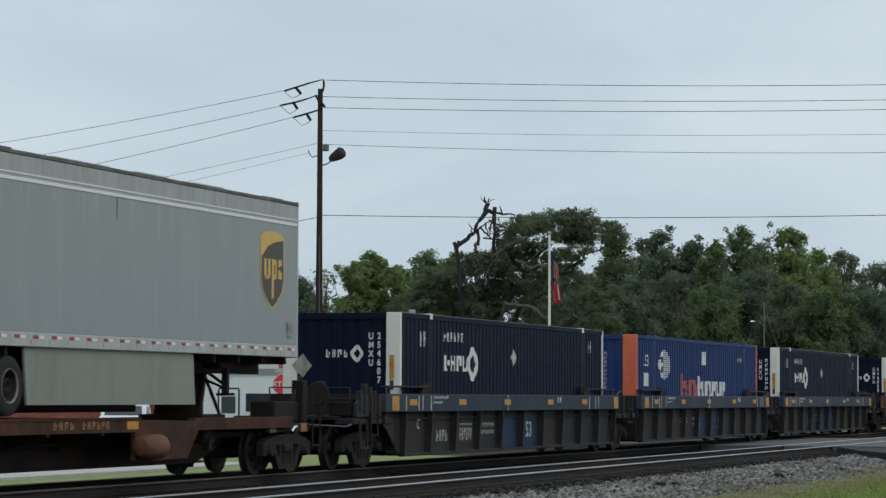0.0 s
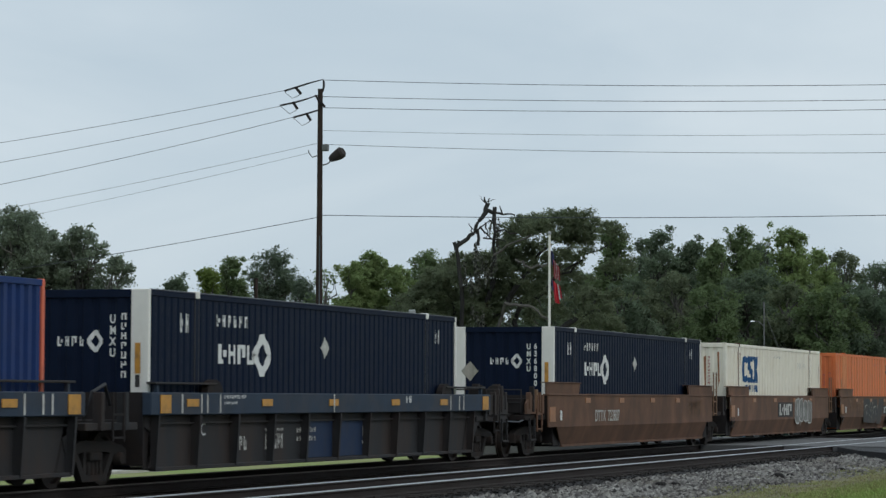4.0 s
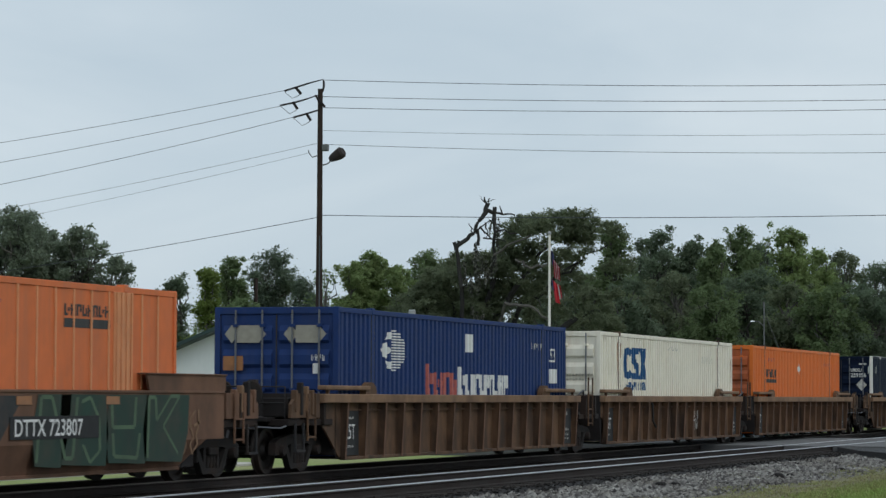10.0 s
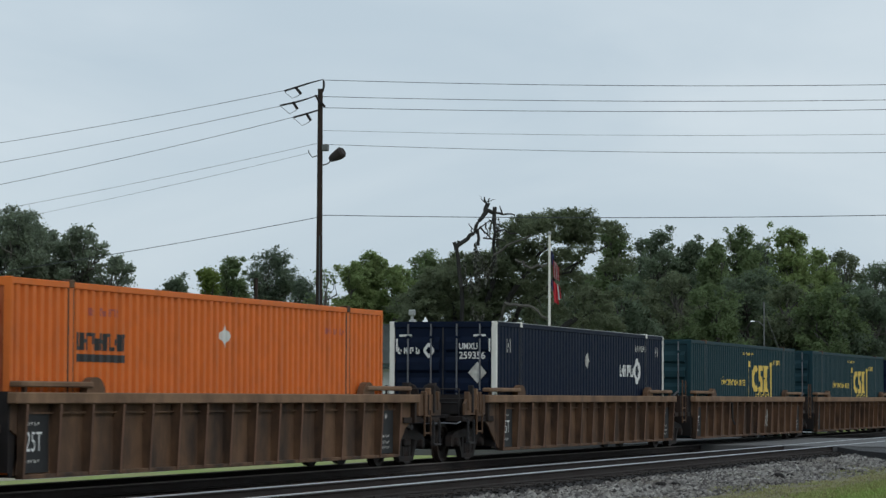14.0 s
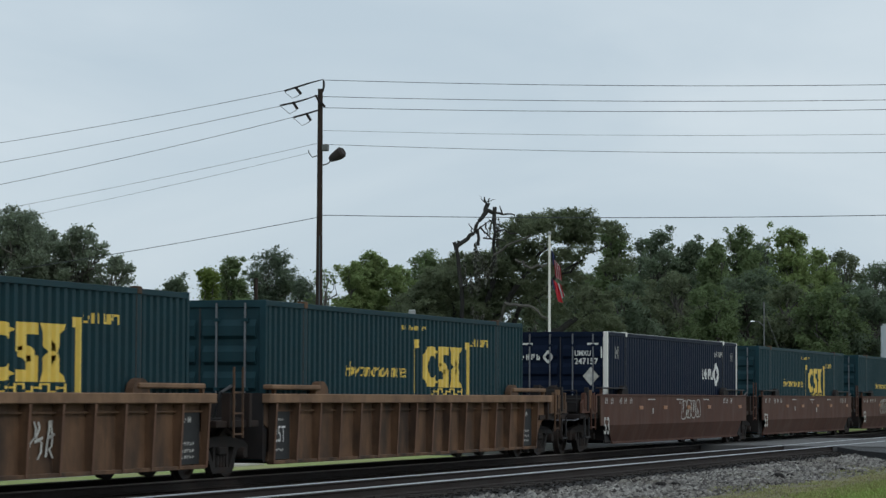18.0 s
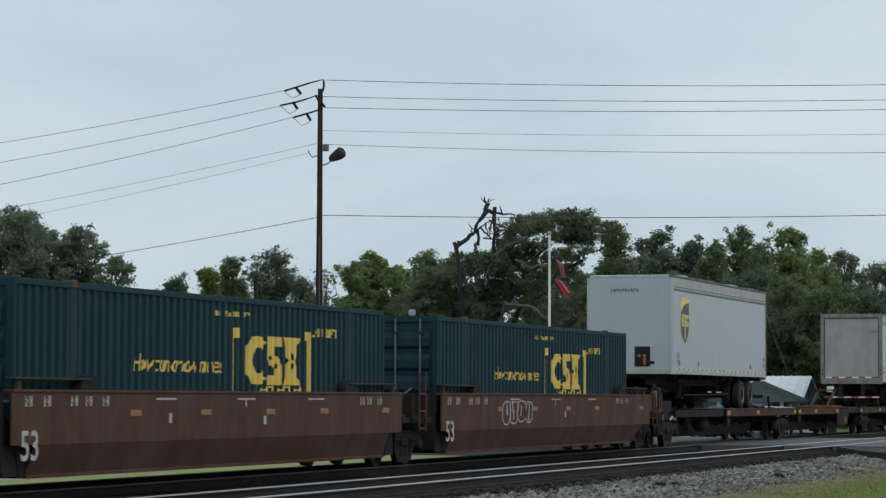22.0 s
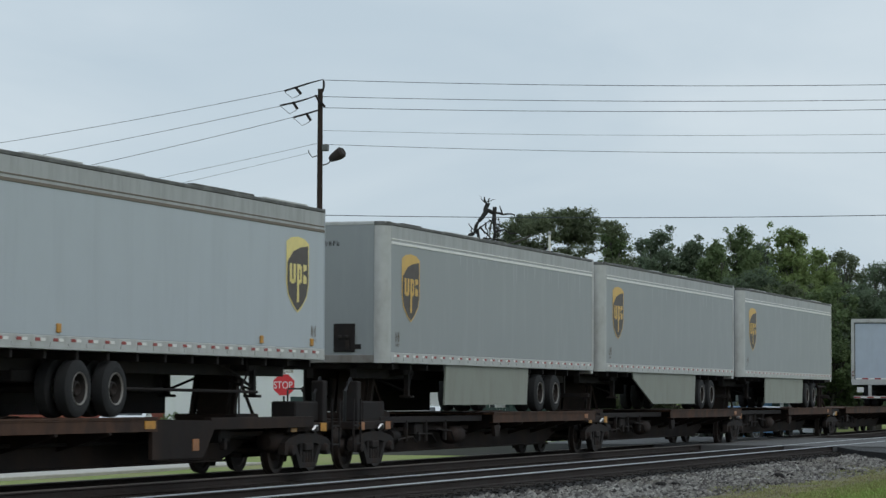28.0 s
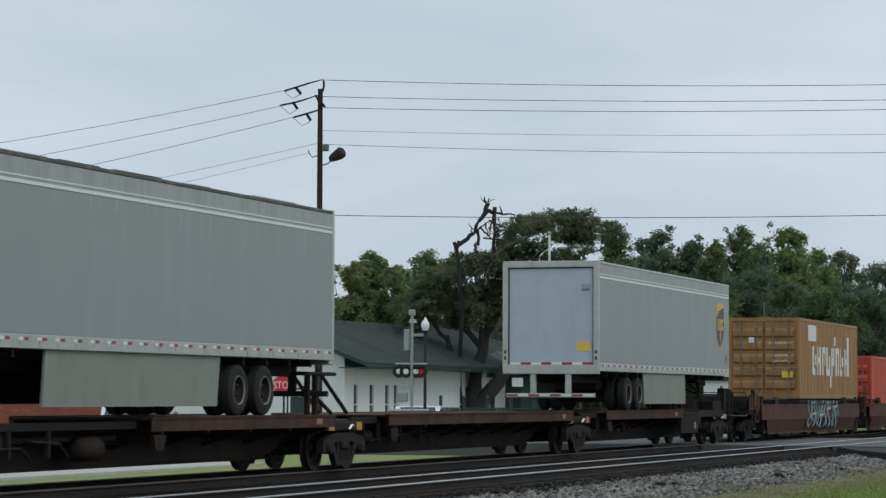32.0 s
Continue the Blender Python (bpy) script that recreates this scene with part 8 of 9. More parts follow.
def blue_shed():
    ob = thing("building", "blue-walled shed with a white metal roof", "building", at=pose(121.0, 23.2, GROUND))
    part("wall", Shape().box(0, 3.0, 0, 2.9, 0, 1.98), M_CARBLUE, ob)
    part("gable", Shape().prism([(0.0, 1.98), (3.0, 1.98), (1.5, 2.75)], "y", 0.0, 0.1), M_CARBLUE, ob)
    rf = Shape()
    for sx in (0, 1):
        x0, x1 = (-0.45, 1.5) if sx == 0 else (3.45, 1.5)
        rf.add([(x0, -0.3, 1.9), (x0, 3.3, 1.9), (x1, 3.3, 2.87), (x1, -0.3, 2.87), (x0, -0.3, 1.84), (x0, 3.3, 1.84), (x1, 3.3, 2.81), (x1, -0.3, 2.81)], [(0, 1, 2, 3), (4, 5, 6, 7), (0, 1, 5, 4), (0, 3, 7, 4), (1, 2, 6, 5)])
    roof = part("roof", rf, M_CARWHITE, ob, "white ribbed metal roof")
    for i in range(9):
        y = -0.2 + i * 0.42
        part("seam", Shape().prism([(-0.45, 1.9), (1.5, 2.87), (1.5, 2.9), (-0.45, 1.93)], "y", y, y + 0.03), M_CARWHITE, roof)
    part("door", Shape().box(-0.03, 0.0, 0.4, 1.25, 0, 1.85, 0.01), M_TRIM, ob)


blue_shed()


def shelter():
    ob = thing("shelter", "open shelter with a dark hipped roof on posts", "shelter", at=pose(114.6, 22.6, GROUND) @ Matrix.Scale(0.86, 4))
    for px_ in (0.2, 2.4, 4.6):
        for py in (0.2, 3.4):
            part("post", Shape().box(px_ - 0.08, px_ + 0.08, py - 0.08, py + 0.08, 0, 2.0, 0.01), M_HOUSE, ob)
    rf = Shape().add([(-0.4, -0.4, 1.98), (5.2, -0.4, 1.98), (5.2, 4.0, 1.98), (-0.4, 4.0, 1.98), (1.6, 1.8, 3.05), (3.2, 1.8, 3.05)], [(0, 1, 5, 4), (1, 2, 5), (2, 3, 4, 5), (3, 0, 4), (0, 1, 2, 3)])
    r = part("roof", rf, M_ROOF, ob)
    sg = Shape()
    shingled(sg, (-0.4, -0.4, 1.99), (5.2, -0.4, 1.99), (3.2, 1.8, 3.06), (1.6, 1.8, 3.06), 9)
    part("shingles", sg, M_ROOF, r)


shelter()


def brick_row():
    ob = thing("building", "low red brick building front behind the drive", "building", at=pose(108.0, 47.5, GROUND, 0, 0, 0))
    part("wall", Shape().box(0, 0.3, 0, 15, 0, 1.55), M_BRICK, ob)
    cap = part("coping", Shape().box(-0.06, 0.36, 0, 15, 1.55, 1.63, 0.01), M_GALV, ob)
    brick = Shape().box(-0.015, 0.0, 0, 0.42, 0, 0.12, 0.004).mesh("brick")
    brick.materials.append(M_BRICK)
    for r in range(11):
        for c in range(26):
            q = part("brick", brick, M_BRICK, ob)
            q.matrix_basis = pose(0, 0.2 + c * 0.56 + (0.28 if r % 2 else 0), 0.05 + r * 0.135)


brick_row()

# ---- street furniture ----
pole_x, pole_y = 90.6, 34.72


def utility_pole():
    ob = thing("utility_pole", "weathered brown wooden utility pole with insulators and lamp", "utility pole", at=pose(pole_x, pole_y, GROUND))
    H = 12.9
    lean = 0.0
    part("shaft", Shape().tube([(0, 0, -0.3), (0.0, 0, 4), (0.0, 0, 8), (0, 0, H)], [0.15, 0.13, 0.105, 0.088], 14), M_WOODPOLE, ob, soft=True)
    part("top_pin", Shape().tube([(0.04, -0.08, H - 0.1), (0.05, -0.12, H + 0.14), (0.05, -0.1, H + 0.33)], [0.03, 0.05, 0.03], 8), M_DARK, ob, soft=True)
    part("insulator", Shape().tube([(-0.09, 0.16, H - 0.23), (-0.1, 0.02, H - 0.42), (-0.08, -0.21, H - 0.66)], [0.035, 0.05, 0.045], 10), M_DARK, ob, soft=True)
    # three fused switches hung in the lines: bar, body, loop
    for bar, body, loop in ((((1.38, -0.03), (0.9, 0.1), (0.45, 0.22), (-0.1, 0.34)), ((0.95, 0.08), (0.74, -0.16)), ((1.38, -0.06), (1.09, -0.3), (0.85, -0.22), (0.74, -0.14))),
                            (((1.54, -0.55), (1.1, -0.48), (0.64, -0.38), (0.08, -0.22)), ((1.05, -0.44), (0.88, -0.7)), ((1.54, -0.58), (1.17, -0.87), (0.95, -0.75), (0.88, -0.68))),
                            (((1.03, -1.0), (0.6, -0.9), (0.1, -0.77), (0.05, -0.76)), ((0.54, -0.86), (0.36, -1.13)), ((1.03, -1.03), (0.69, -1.3), (0.45, -1.2), (0.36, -1.1)))):
        arm = part("switch_arm", Shape().tube([(0, y, H + z) for y, z in bar], [0.036, 0.036, 0.03, 0.016], 8), M_WELL_GREY, ob, soft=True)
        part("switch", Shape().tube([(0, y, H + z) for y, z in body], 0.05, 10), M_DARK, arm, soft=True)
        part("jumper", Shape().tube([(0, y, H + z) for y, z in loop], 0.011, 6), M_CABLE, arm, soft=True)
    lamp = part("lamp_arm", Shape().tube([(0, -0.05, H - 2.76), (0, -0.26, H - 2.72), (0, -0.36, H - 2.66), (0, -0.42, H - 2.5)], 0.025, 8), M_POLEGREY, ob, "bracket of a flood lamp", soft=True)
    part("lamp_head", Shape().tube([(0, -0.4, H - 2.56), (-0.02, -0.5, H - 2.5), (-0.03, -0.7, H - 2.4), (-0.06, -0.86, H - 2.31), (-0.07, -0.92, H - 2.28)], [0.1, 0.15, 0.2, 0.21, 0.15], 16), M_WELL_GREY, lamp, "dark flood lamp head", soft=True)
    part("control_box", Shape().box(-0.1, 0.1, -0.32, -0.09, H - 2.25, H - 2.0, 0.03), M_POLEGREY, ob)
    part("bracket", Shape().tube([(0, 0.08, H - 2.4), (0, 0.3, H - 2.46), (0, 0.42, H - 2.3), (0, 0.44, H - 2.2)], 0.02, 8), M_POLEGREY, ob, soft=True)
    part("pole_band", Shape().lathe([(0.145, 0), (0.149, 0.01), (0.147, 0.22), (0.143, 0.24)], (0, 0, 1.75), "z", 14), M_MARK_WORN, ob)
    part("conduit", Shape().tube([(-0.14, -0.06, 0), (-0.11, -0.05, 7.6)], 0.025, 6), M_CABLE, ob, soft=True)


utility_pole()
PZ = GROUND + 12.9


def wire(a, b, sag, r=0.014):
    a, b = Vector(a), Vector(b)
    pts = [a.lerp(b, i / 24) - Vector((0, 0, sag * 4 * (i / 24) * (1 - i / 24))) for i in range(25)]
    solid("power_line", Shape().tube(pts, r, 5, False), M_CABLE, "dark overhead line strung from the wooden pole", "power line", "lines on the wooden pole", soft=True)


# lines to a pole beyond the crossing, and to one far along the street
for z0, z1, sag, r in ((0.32, 0.35, 0.55, 0.011), (-0.28, -0.2, 0.5, 0.011), (-0.68, -0.45, 0.5, 0.011), (-1.5, -1.35, 0.5, 0.006), (-2.0, -2.05, 0.55, 0.009), (-4.55, -3.95, 0.45, 0.013)):
    wire((pole_x, pole_y - 0.09, PZ + z0), (96.5, -10.0, PZ + z1), sag, r)
for (y0, z0), z1, r in (((1.38, 12.47), 10.72, 0.01), ((1.54, 11.91), 9.71, 0.01), ((1.03, 11.49), 8.48, 0.01), ((0.1, 10.52), 7.62, 0.007), ((0.44, 10.18), 6.96, 0.006), ((0.1, 7.85), 5.35, 0.012)):
    wire((pole_x, pole_y + y0, z0), (99.55, 63.4, z1), 0.25, r)
for dy, seed in ((0, 0),):
    tp = thing("utility_pole", "far dark wooden utility pole among trees", "utility pole", at=pose(148.0, 60.7, GROUND))
    part("shaft", Shape().tube([(0, 0, 0), (0, 0, 8.8)], [0.16, 0.12], 10), M_WOODPOLE, tp, soft=True)
tp = thing("utility_pole", "wooden pole beyond the crossing carrying the lines", "utility pole", at=pose(96.5, -10.0, GROUND))
part("shaft", Shape().tube([(0, 0, 0), (0, 0, 13.3)], [0.17, 0.12], 12), M_WOODPOLE, tp, soft=True)
tp = thing("utility_pole", "wooden pole far along the street carrying the lines", "utility pole", at=pose(99.6, 63.4, GROUND))
part("shaft", Shape().tube([(0, 0, 0), (0, 0, 11.4)], [0.17, 0.12], 12), M_WOODPOLE, tp, soft=True)


def far_lamp():
    ob = thing("street_lamp", "grey street lamp on a pole with a guy wire", "street lamp", at=pose(123.43, 25.3, GROUND) @ Matrix.Scale(0.72, 4))
    part("pole", Shape().tube([(0, 0, 0), (0, 0, 8.3)], [0.05, 0.04], 10), M_POLEGREY, ob, soft=True)
    part("arm", Shape().tube([(0, 0, 7.2), (0, 0.4, 7.5), (0, 0.7, 7.5)], 0.03, 8), M_POLEGREY, ob, soft=True)
    part("head", Shape().lathe([(0.03, 0.06), (0.12, 0.03), (0.16, -0.03), (0.03, -0.05)], (0, 0.75, 7.5), "z", 14), M_GLOBE, ob, soft=True)
    part("pole_top", Shape().tube([(0, 0, 8.3), (0, 0.02, 8.75)], 0.06, 8), M_POLEGREY, ob, soft=True)
    part("guy_wire", Shape().tube([(0, 0, 8.2), (0, -2.4, 2.0)], 0.016, 6), M_POLEGREY, ob, soft=True)


far_lamp()


def stop_sign():
    """Signs face along the street, toward the tracks."""
    ob = thing("stop_sign", "red octagonal stop sign on a post", "traffic sign", at=pose(90.1, 35.85, GROUND, 0, 0, 18.3))
    part("post", Shape().box(0.02, 0.07, -0.035, 0.035, 0, 3.0, 0.005), M_BLACKMETAL, ob)
    z, r = 2.27, 0.4
    face = [(r / math.cos(radians(22.5)) * math.cos(radians(22.5 + 45 * i)), z + r / math.cos(radians(22.5)) * math.sin(radians(22.5 + 45 * i))) for i in range(8)]
    part("border", Shape().prism(face, "x", 0.0, 0.012), M_MARK, ob)
    part("plate", Shape().prism([(y * 0.93, z + (q - z) * 0.93) for y, q in face], "x", -0.006, 0.0), M_SIGNRED, ob)
    tx = Shape()
    for t in typed("STOP", 0, 0, 0.26, 0, 0.78):
        tx.poly([(-0.011, -(u - 0.37), z - 0.13 + v) for u, v in t])
    part("writing", tx, M_MARK, ob)
    part("name_plate", Shape().box(0.0, 0.01, -0.33, 0.33, 2.7, 2.84), M_DIAMOND, ob)
    part("name_plate", Shape().box(0.0, 0.01, -0.2, 0.2, 2.86, 3.0), M_REDMARK, ob)
    wr = Shape()
    for poly in bars(-0.28, 2.73, 0.56, 0.08, 7):
        wr.poly([(-0.006, -x, q) for x, q in poly])
    part("writing", wr, M_MARK, ob)


stop_sign()


def notice_frame(x, y, w):
    ob = thing("notice_stand", "black metal notice stand in front of the white hall", "notice stand", "notice stands", at=pose(x, y, GROUND, 0, 0, 18))
    for s in (-w / 2, w / 2):
        part("post", Shape().box(-0.03, 0.03, s - 0.03, s + 0.03, 0, 2.1, 0.005), M_BLACKMETAL, ob)
    part("top_bar", Shape().box(-0.03, 0.03, -w / 2, w / 2, 2.1, 2.16, 0.005), M_BLACKMETAL, ob)
    part("panel", Shape().box(-0.02, 0.02, -w / 2 + 0.12, w / 2 - 0.1, 1.25, 1.85, 0.008), M_TRIM, ob)


notice_frame(88.5, 37.3, 0.72)
notice_frame(89.4, 35.05, 0.7)
sp = thing("lamp_bollard", "slim black post with a small round head", "bollard", at=pose(89.2, 34.75, GROUND))
part("post", Shape().tube([(0, 0, 0), (0, 0, 2.05)], 0.025, 8), M_BLACKMETAL, sp, soft=True)
part("head", Shape().lathe([(0.02, -0.1), (0.08, -0.05), (0.09, 0.05), (0.02, 0.12)], (0, 0, 2.1), "z", 12), M_DARK, sp, soft=True)


def crossing_signal():
    ob = thing("crossing_signal", "grey railway crossing signal mast with paired lights", "crossing signal", at=pose(85.1, 29.3, GROUND))
    part("mast", Shape().tube([(0, 0, 0), (0, 0, 4.6)], 0.052, 12), M_GALV, ob, soft=True)
    part("cap", Shape().box(-0.1, 0.1, -0.1, 0.1, 4.55, 4.75, 0.03), M_GALV, ob)
    part("bell", Shape().lathe([(0.02, 0.1), (0.12, 0.06), (0.14, -0.04), (0.03, -0.06)], (0, -0.02, 4.35), "z", 14), M_GALV, ob, soft=True)
    part("junction_box", Shape().box(-0.1, 0.1, 0.08, 0.26, 3.4, 4.1, 0.02), M_GALV, ob)
    ux, uy = 0.3142, -0.9493
    arm = part("light_arm", Shape().tube([(-ux * 0.55, -uy * 0.55, 2.95), (ux * 0.5, uy * 0.5, 2.95)], 0.035, 8), M_GALV, ob, soft=True)
    for u, turn, lit in ((-0.44, -50, False), (-0.2, -56, False), (0.14, -70, False), (0.3, -64, True)):
        lt = part("light_unit", Shape().lathe([(0.02, -0.002), (0.27, 0.0), (0.27, 0.02), (0.12, 0.03), (0.1, 0.22)], (0, 0, 0), "y", 24), M_BLACKMETAL, arm, "black round light background", soft=True)
        lt.matrix_basis = pose(ux * u, uy * u, 2.7, 0, 0, turn) @ Matrix.Scale(0.78, 4)
        part("lens", Shape().lathe([(0.125, -0.006), (0.11, -0.03), (0.02, -0.048)], (0, 0, 0), "y", 18), M_LENS_ON if lit else M_LENS, lt, "glowing red lens" if lit else "", soft=True)
        part("hood", Shape().add([(0.2 * math.cos(k * math.pi / 8), y, 0.2 * math.sin(k * math.pi / 8) * (1 if y > -0.1 else 0.95)) for k in range(9) for y in (-0.01, -0.1)], [(2 * k, 2 * k + 2, 2 * k + 3, 2 * k + 1) for k in range(8)]), M_BLACKMETAL, lt, soft=True)
    part("lower_arm", Shape().tube([(0, 0, 2.2), (-ux * 0.35, -uy * 0.35, 2.2)], 0.03, 8).box(-0.16, 0.0, 0.12, 0.45, 1.7, 2.0, 0.02), M_GALV, ob)
    cab = thing("control_cabinet", "pale metal signal control cabinet", "cabinet", at=pose(86.0, 29.7, GROUND))
    part("body", Shape().box(-0.4, 0.4, -0.5, 0.5, 0, 1.35, 0.03), M_TRAILER, cab)
    part("lid", Shape().box(-0.46, 0.46, -0.56, 0.56, 1.35, 1.45, 0.03), M_ALU, cab)


crossing_signal()


def acorn_lamp():
    ob = thing("street_lamp", "black lamp post with a white acorn globe", "street lamp", at=pose(89.95, 30.48, GROUND))
    part("post", Shape().lathe([(0.14, 0), (0.14, 0.3), (0.08, 0.5), (0.055, 1.2), (0.05, 4.03), (0.09, 4.08), (0.1, 4.18)], (0, 0, 0), "z", 14), M_BLACKMETAL, ob, soft=True)
    part("globe", Shape().lathe([(0.08, 4.18), (0.135, 4.27), (0.15, 4.4), (0.115, 4.49), (0.05, 4.57), (0.015, 4.66)], (0, 0, 0), "z", 18), M_GLOBE, ob, "white acorn globe", soft=True)
    part("name_plate", Shape().box(-0.01, 0.01, 0.06, 0.5, 3.98, 4.08), M_GALV, ob)


acorn_lamp()


def crossbuck():
    ob = thing("crossbuck", "weathered orange-brown crossbuck seen from behind", "traffic sign", at=pose(96.6, 25.88, GROUND, 0, 0, 15))
    part("post", Shape().box(-0.04, 0.04, -0.04, 0.04, 0, 3.4, 0.008), M_BLACKMETAL, ob)
    for a in (42, -42):
        c, s = math.cos(radians(a)), math.sin(radians(a))
        pts = [(u * c - w * s, 3.05 + u * s + w * c) for u, w in ((-0.44, -0.085), (0.44, -0.085), (0.44, 0.085), (-0.44, 0.085))]
        part("blade", Shape().prism(pts, "x", -0.06 + (0.02 if a > 0 else 0), -0.045 + (0.02 if a > 0 else 0)), M_WELL_TOP if a > 0 else M_WELL_RIB, ob)


crossbuck()


def parked_car(label, x, y, turn, paint):
    ob = thing("car", label, "car", "cars parked behind the tracks", at=pose(x, y, GROUND + 0.08, 0, 0, turn))
    prof = [(-2.1, 0.35), (-2.15, 0.75), (-1.9, 0.95), (-1.2, 1.02), (-0.6, 1.4), (0.7, 1.45), (1.5, 1.08), (2.05, 0.98), (2.15, 0.6), (2.1, 0.35)]
    part("body", Shape().prism(prof, "y", -0.85, 0.85), paint, ob, soft=True)
    for sg in (-1, 1):
        part("side_window", Shape().prism([(-0.98, 1.04), (-0.52, 1.33), (0.62, 1.37), (1.2, 1.08)], "y", *sorted((sg * 0.852, sg * 0.84))), M_GLASS, ob)
    part("windscreen", Shape().add([(-1.18, -0.72, 1.04), (-1.18, 0.72, 1.04), (-0.63, 0.66, 1.39), (-0.63, -0.66, 1.39)], [(0, 1, 2, 3)]), M_GLASS, ob)
    part("rear_window", Shape().add([(1.46, -0.72, 1.12), (1.46, 0.72, 1.12), (0.76, 0.66, 1.44), (0.76, -0.66, 1.44)], [(0, 1, 2, 3)]), M_GLASS, ob)
    for wx in (-1.35, 1.35):
        for sg in (-1, 1):
            w = part("wheel", RIM, M_RIM, ob)
            w.matrix_basis = pose(wx, sg * 0.78, 0.32, 0, 0, 0 if sg < 0 else 180) @ Matrix.Scale(0.62, 4)
            part("tyre", TYRE, M_TYRE, w)
    for sg in (-1, 1):
        part("headlight", Shape().box(-2.16, -2.0, *sorted((sg * 0.8, sg * 0.5)), 0.66, 0.8, 0.02), M_GLOBE, ob)
        part("tail_light", Shape().box(2.0, 2.165, *sorted((sg * 0.82, sg * 0.55)), 0.7, 0.9, 0.02), M_TAPE_RED, ob)
    return ob


parked_car("white car parked behind the tracks", 95.2, 44.4, 20, M_CARWHITE)
parked_car("white car parked beside the hall", 97.6, 33.3, 14, M_CARWHITE)
parked_car("blue parked car by the shelter", 112.2, 24.3, 80, M_CARBLUE)
parked_car("white parked car by the shelter", 113.6, 22.9, 80, M_CARWHITE)


def fence():
    ob = thing("fence", "dark green board fence with round-topped posts", "fence", at=pose(108.0, 35.9, GROUND, 0, 0, -62))
    for i in range(7):
        p = part("post", Shape().box(i * 1.0 - 0.06, i * 1.0 + 0.06, -0.06, 0.06, 0, 1.75, 0.01), M_TRIM, ob)
        part("finial", Shape().lathe([(0.04, 0), (0.09, 0.06), (0.07, 0.14), (0.01, 0.18)], (i * 1.0, 0, 1.75), "z", 10), M_TRIM, p, soft=True)
    for i in range(48):
        part("board", Shape().box(0.08 + i * 0.122, 0.08 + i * 0.122 + 0.11, -0.02, 0.01, 0.08, 1.42, 0.004), M_TRIM, ob)


fence()


def shrub(x, y, h, w, seed, m):
    rg = np.random.RandomState(seed)
    C = [(rg.uniform(-w / 2, w / 2), rg.uniform(-w / 2, w / 2), rg.uniform(0.2, h - 0.15)) for _ in range(14)]
    ob = thing("shrub", "small green garden shrub", "shrub", "shrubs by the hall", at=pose(x, y, GROUND))
    st = Shape()
    for c in C[:5]:
        limb(st, (0, 0, 0), c, 0.03, 0.01, rg, 0.1, 5, 3)
    part("stems", st, M_BARK, ob)
    part("leaves", leaf_mesh(C, [0.22] * 14, 90, 0.06, rg), m, ob)


for i, (x, y, h, w) in enumerate(((101.2, 45.2, 1.2, 1.0), (101.1, 43.8, 1.0, 1.0), (101.1, 42.3, 0.9, 1.2), (101.2, 39.2, 0.9, 0.8), (103.5, 37.2, 0.9, 0.8), (113.5, 37.0, 1.3, 0.7), (90.0, 33.6, 1.0, 0.5))):
    shrub(x, y, h, w, 90 + i, M_LEAF_DARK if i % 2 else M_LEAF_MID)

# ---- flags ----
flagpole = thing("flagpole", "white flagpole with a small finial", "flagpole", at=pose(105.7, 30.5, GROUND))
part("pole", Shape().tube([(0, 0, 0), (0, 0, 8.45)], [0.06, 0.05], 12), M_WHITE, flagpole, soft=True)
part("finial", Shape().lathe([(0.02, -0.02), (0.07, 0.02), (0.08, 0.08), (0.05, 0.14), (0.01, 0.16)], (0, 0, 8.45), "z", 12), M_GALV, flagpole, soft=True)
M_FLAGRED = surface("red_flag_cloth", (0.55, 0.035, 0.05), 0.75, 0, 0.1, 5)
M_FLAGWHITE = surface("white_flag_cloth", (0.75, 0.75, 0.76), 0.75, 0, 0.05, 5)
M_FLAGBLUE = surface("navy_flag_cloth", (0.03, 0.04, 0.12), 0.75, 0, 0.1, 5)


def folds(sh, u0, u1, z0, z1, slant, seed, n=6, depth=0.05):
    """Hanging cloth between two edges, with upright folds."""
    v = []
    for i in range(n + 1):
        for j in range(6):
            t, k = i / n, j / 5
            u = u0 + (u1 - u0) * t
            z = z1 + (z0 - z1) * k - slant * t * (0.4 + 0.6 * (1 - k))
            w = depth * math.sin(t * 9 + seed + k * 1.5)
            v.append((0.3142 * u + 0.9493 * w, -0.9493 * u + 0.3142 * w, z))
    return sh.add(v, [(i * 6 + j, (i + 1) * 6 + j, (i + 1) * 6 + j + 1, i * 6 + j + 1) for i in range(n) for j in range(5)])


def cloth(name, sh, m, parent):
    me = sh.mesh(name, True)
    ob = part(name, me, m, parent)
    return ob


# poses in the flag's own space: the hoist is at its origin, cloth hangs below
flag_one = thing("flag", "striped red and white flag with a navy canton, hanging limp", "flag", "flags on the white pole", at=pose(105.72, 30.45, GROUND + 7.95))
cloth("canton", folds(Shape(), 0.0, 0.12, -0.7, -0.1, 0.25, 0.0), M_FLAGBLUE, flag_one)
for i in range(7):
    cloth("stripe", folds(Shape(), 0.06 + 0.032 * i, 0.1 + 0.032 * i, -1.25 - 0.02 * i, -0.45 - 0.05 * i, 0.12, i), M_FLAGRED if i % 2 == 0 else M_FLAGWHITE, flag_one)
flag_two = thing("flag", "red flag with a white stripe hanging below another flag", "flag", "flags on the white pole", at=pose(105.72, 30.45, GROUND + 6.7))
cloth("red_field", folds(Shape(), 0.04, 0.22, -1.0, -0.05, 0.25, 1.0), M_FLAGRED, flag_two)
cloth("white_stripe", folds(Shape(), 0.222, 0.28, -0.9, -0.25, 0.1, 2.0), M_FLAGWHITE, flag_two)
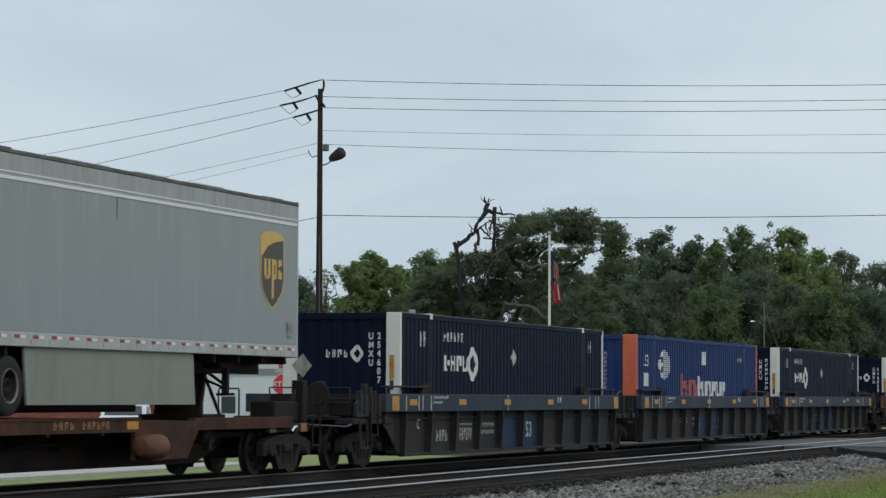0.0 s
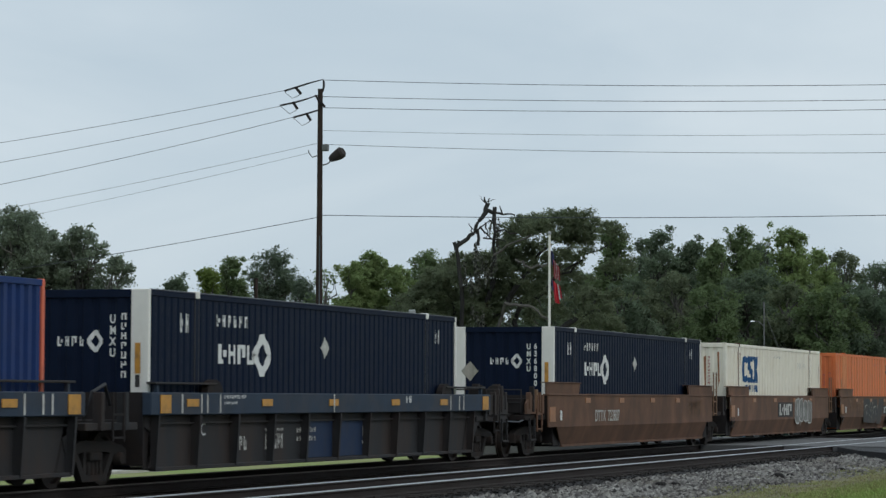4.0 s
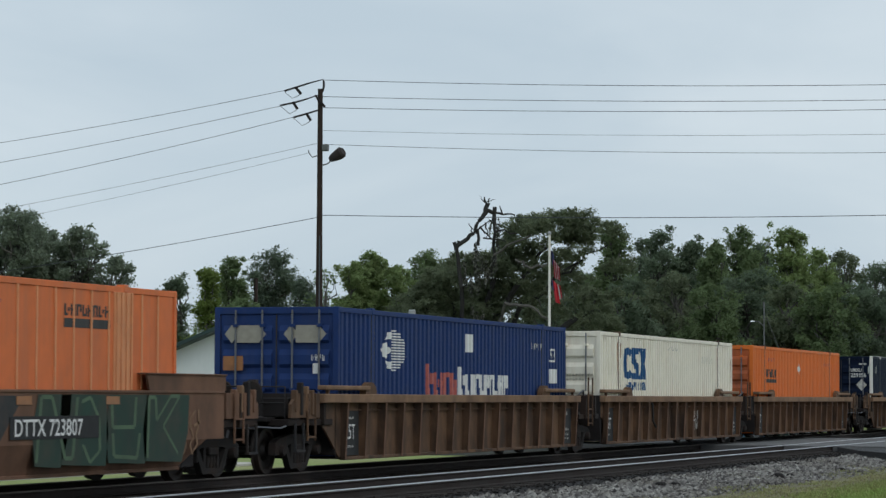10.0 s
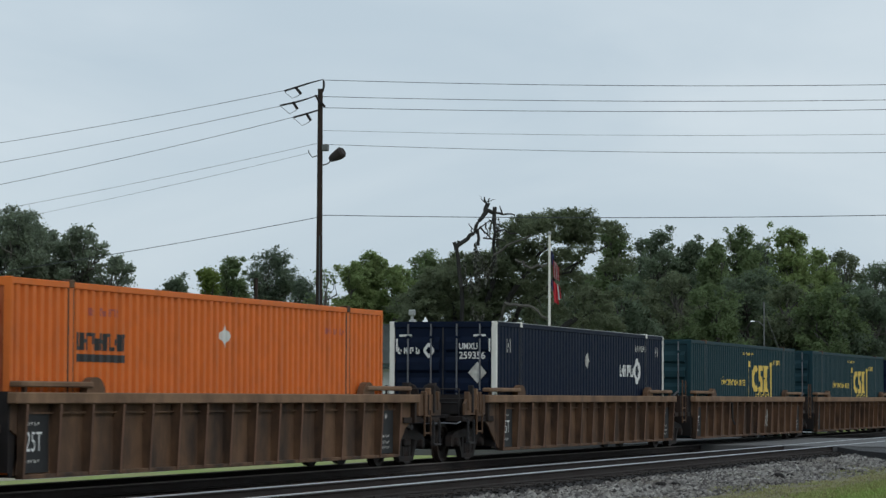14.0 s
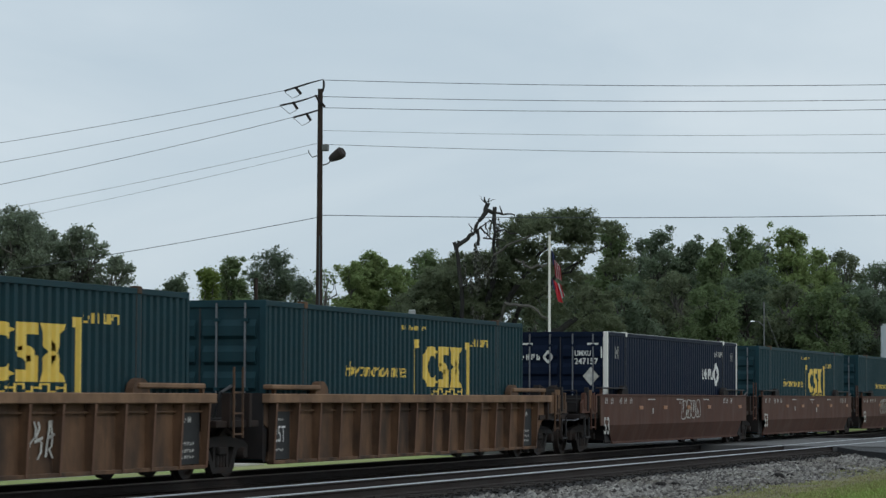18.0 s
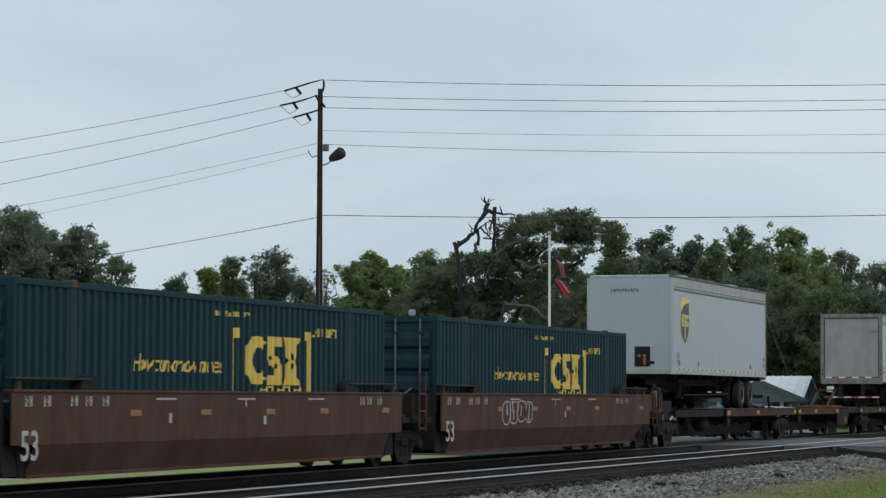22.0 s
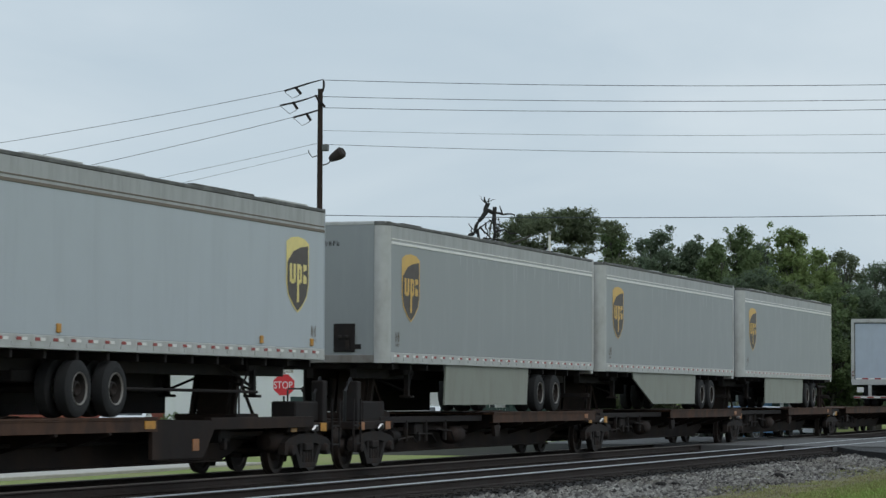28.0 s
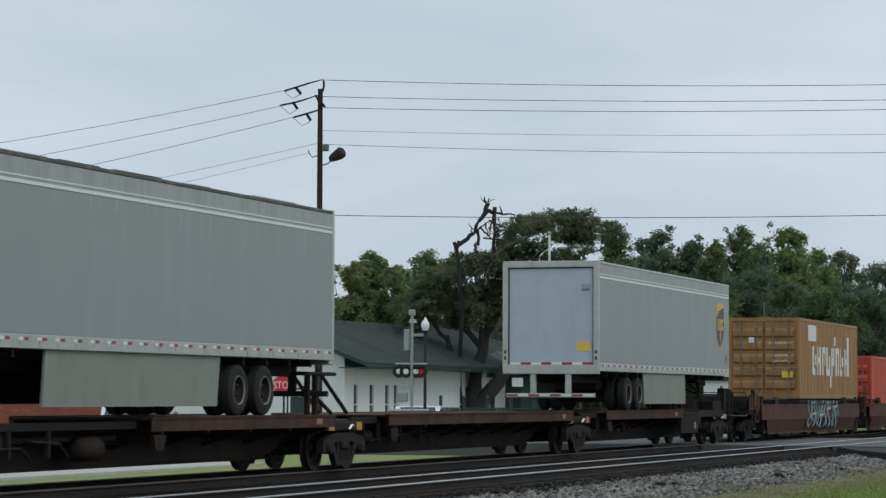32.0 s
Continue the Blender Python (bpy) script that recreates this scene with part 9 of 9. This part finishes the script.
cloth("red_field", folds(Shape(), 0.282, 0.34, -0.85, -0.3, 0.1, 2.6), M_FLAGRED, flag_two)
cloth("blue_corner", folds(Shape(), 0.0, 0.1, -0.5, -0.02, 0.12, 0.4, depth=0.08), M_FLAGBLUE, flag_two)

# ---- bird ----
bird = thing("bird", "small dark bird flying past", "bird")
M_BIRD = surface("dark_feathers", (0.04, 0.04, 0.045), 0.8, 0, 0.2, 30)
part("body", Shape().lathe([(0.005, -0.12), (0.02, -0.07), (0.028, 0.0), (0.022, 0.06), (0.012, 0.09), (0.003, 0.11)], (0, 0, 0), "x", 10), M_BIRD, bird, soft=True)
part("tail", Shape().prism([(-0.1, -0.008), (-0.17, -0.03), (-0.17, 0.03), (-0.1, 0.008)], "z", -0.003, 0.003), M_BIRD, bird)
WINGS = []
for sg in (-1, 1):
    w = part("wing", Shape().prism([(0.04, 0.0), (0.03, sg * 0.09), (-0.04, sg * 0.17), (-0.03, sg * 0.08), (-0.04, 0.0)], "z", -0.003, 0.003), M_BIRD, bird)
    WINGS.append((w, sg))


# ---- what moves ----
def motions():
    times = [float(t) for t in range(33)]
    for ob, s, z, turn in MOVING:
        walk(ob, [(t, pose(s - travel(t), TRACK_Y, z, 0, 0, turn)) for t in times])
    # wheels roll without slipping; all wheels of one axle place share their keys
    first = {}
    for w, k in WHEELSETS:
        if k not in first:
            ax = -0.89 if k == 0 else 0.89
            walk(w, [(i / FPS, pose(ax, 0, WHEEL_R, 0, -math.degrees(travel(i / FPS) / WHEEL_R) % 360, 0)) for i in range(int(32 * FPS) + 1)])
            first[k] = w.animation_data
        else:
            w.rotation_mode = "QUATERNION"
            w.animation_data_create()
            w.animation_data.action = first[k].action
            w.animation_data.action_slot = first[k].action_slot
    # flags: limp, lifted by gusts
    gust = [(0, 6), (2, 7), (3, 9), (6, 5), (8, 7), (10, 9), (12, 5), (14, 6), (16.6, 12), (18, 15), (18.8, 8), (19.3, 12), (20, 42), (20.6, 26), (21, 26), (21.5, 42), (22, 36), (23, 10), (24.5, 22), (25, 14), (27, 6), (29, 12), (31.3, 10), (32, 6)]
    for ob, k, at in ((flag_one, 0.45, (105.72, 30.45, GROUND + 7.95)), (flag_two, 1.0, (105.72, 30.45, GROUND + 6.7))):
        rows = []
        for t, g in gust:
            rows.append((t, Matrix.Translation(at) @ Matrix.Rotation(radians(g * k), 4, Vector((-0.9493, -0.3142, 0))) @ pose(0, 0, 0, 0, 0, 4 * math.sin(t * 1.7))))
        walk(ob, rows)
    p0, v = Vector((67.44, 25.22, 11.38)), Vector((5.2, -14.2, 2.8))
    tilt = Matrix.Rotation(math.atan2(v.y, v.x), 4, "Z") @ Matrix.Rotation(-math.atan2(v.z, math.hypot(v.x, v.y)), 4, "Y")
    walk(bird, [(t, Matrix.Translation(p0 + v * (t - 19.0)) @ tilt) for t in (0.0, 8.0, 16.0, 24.0, 32.0)])
    for w, sg in WINGS:
        walk(w, [(i * 0.1, pose(0, 0, 0, sg * (35 if i % 2 else -20))) for i in range(321)])


motions()
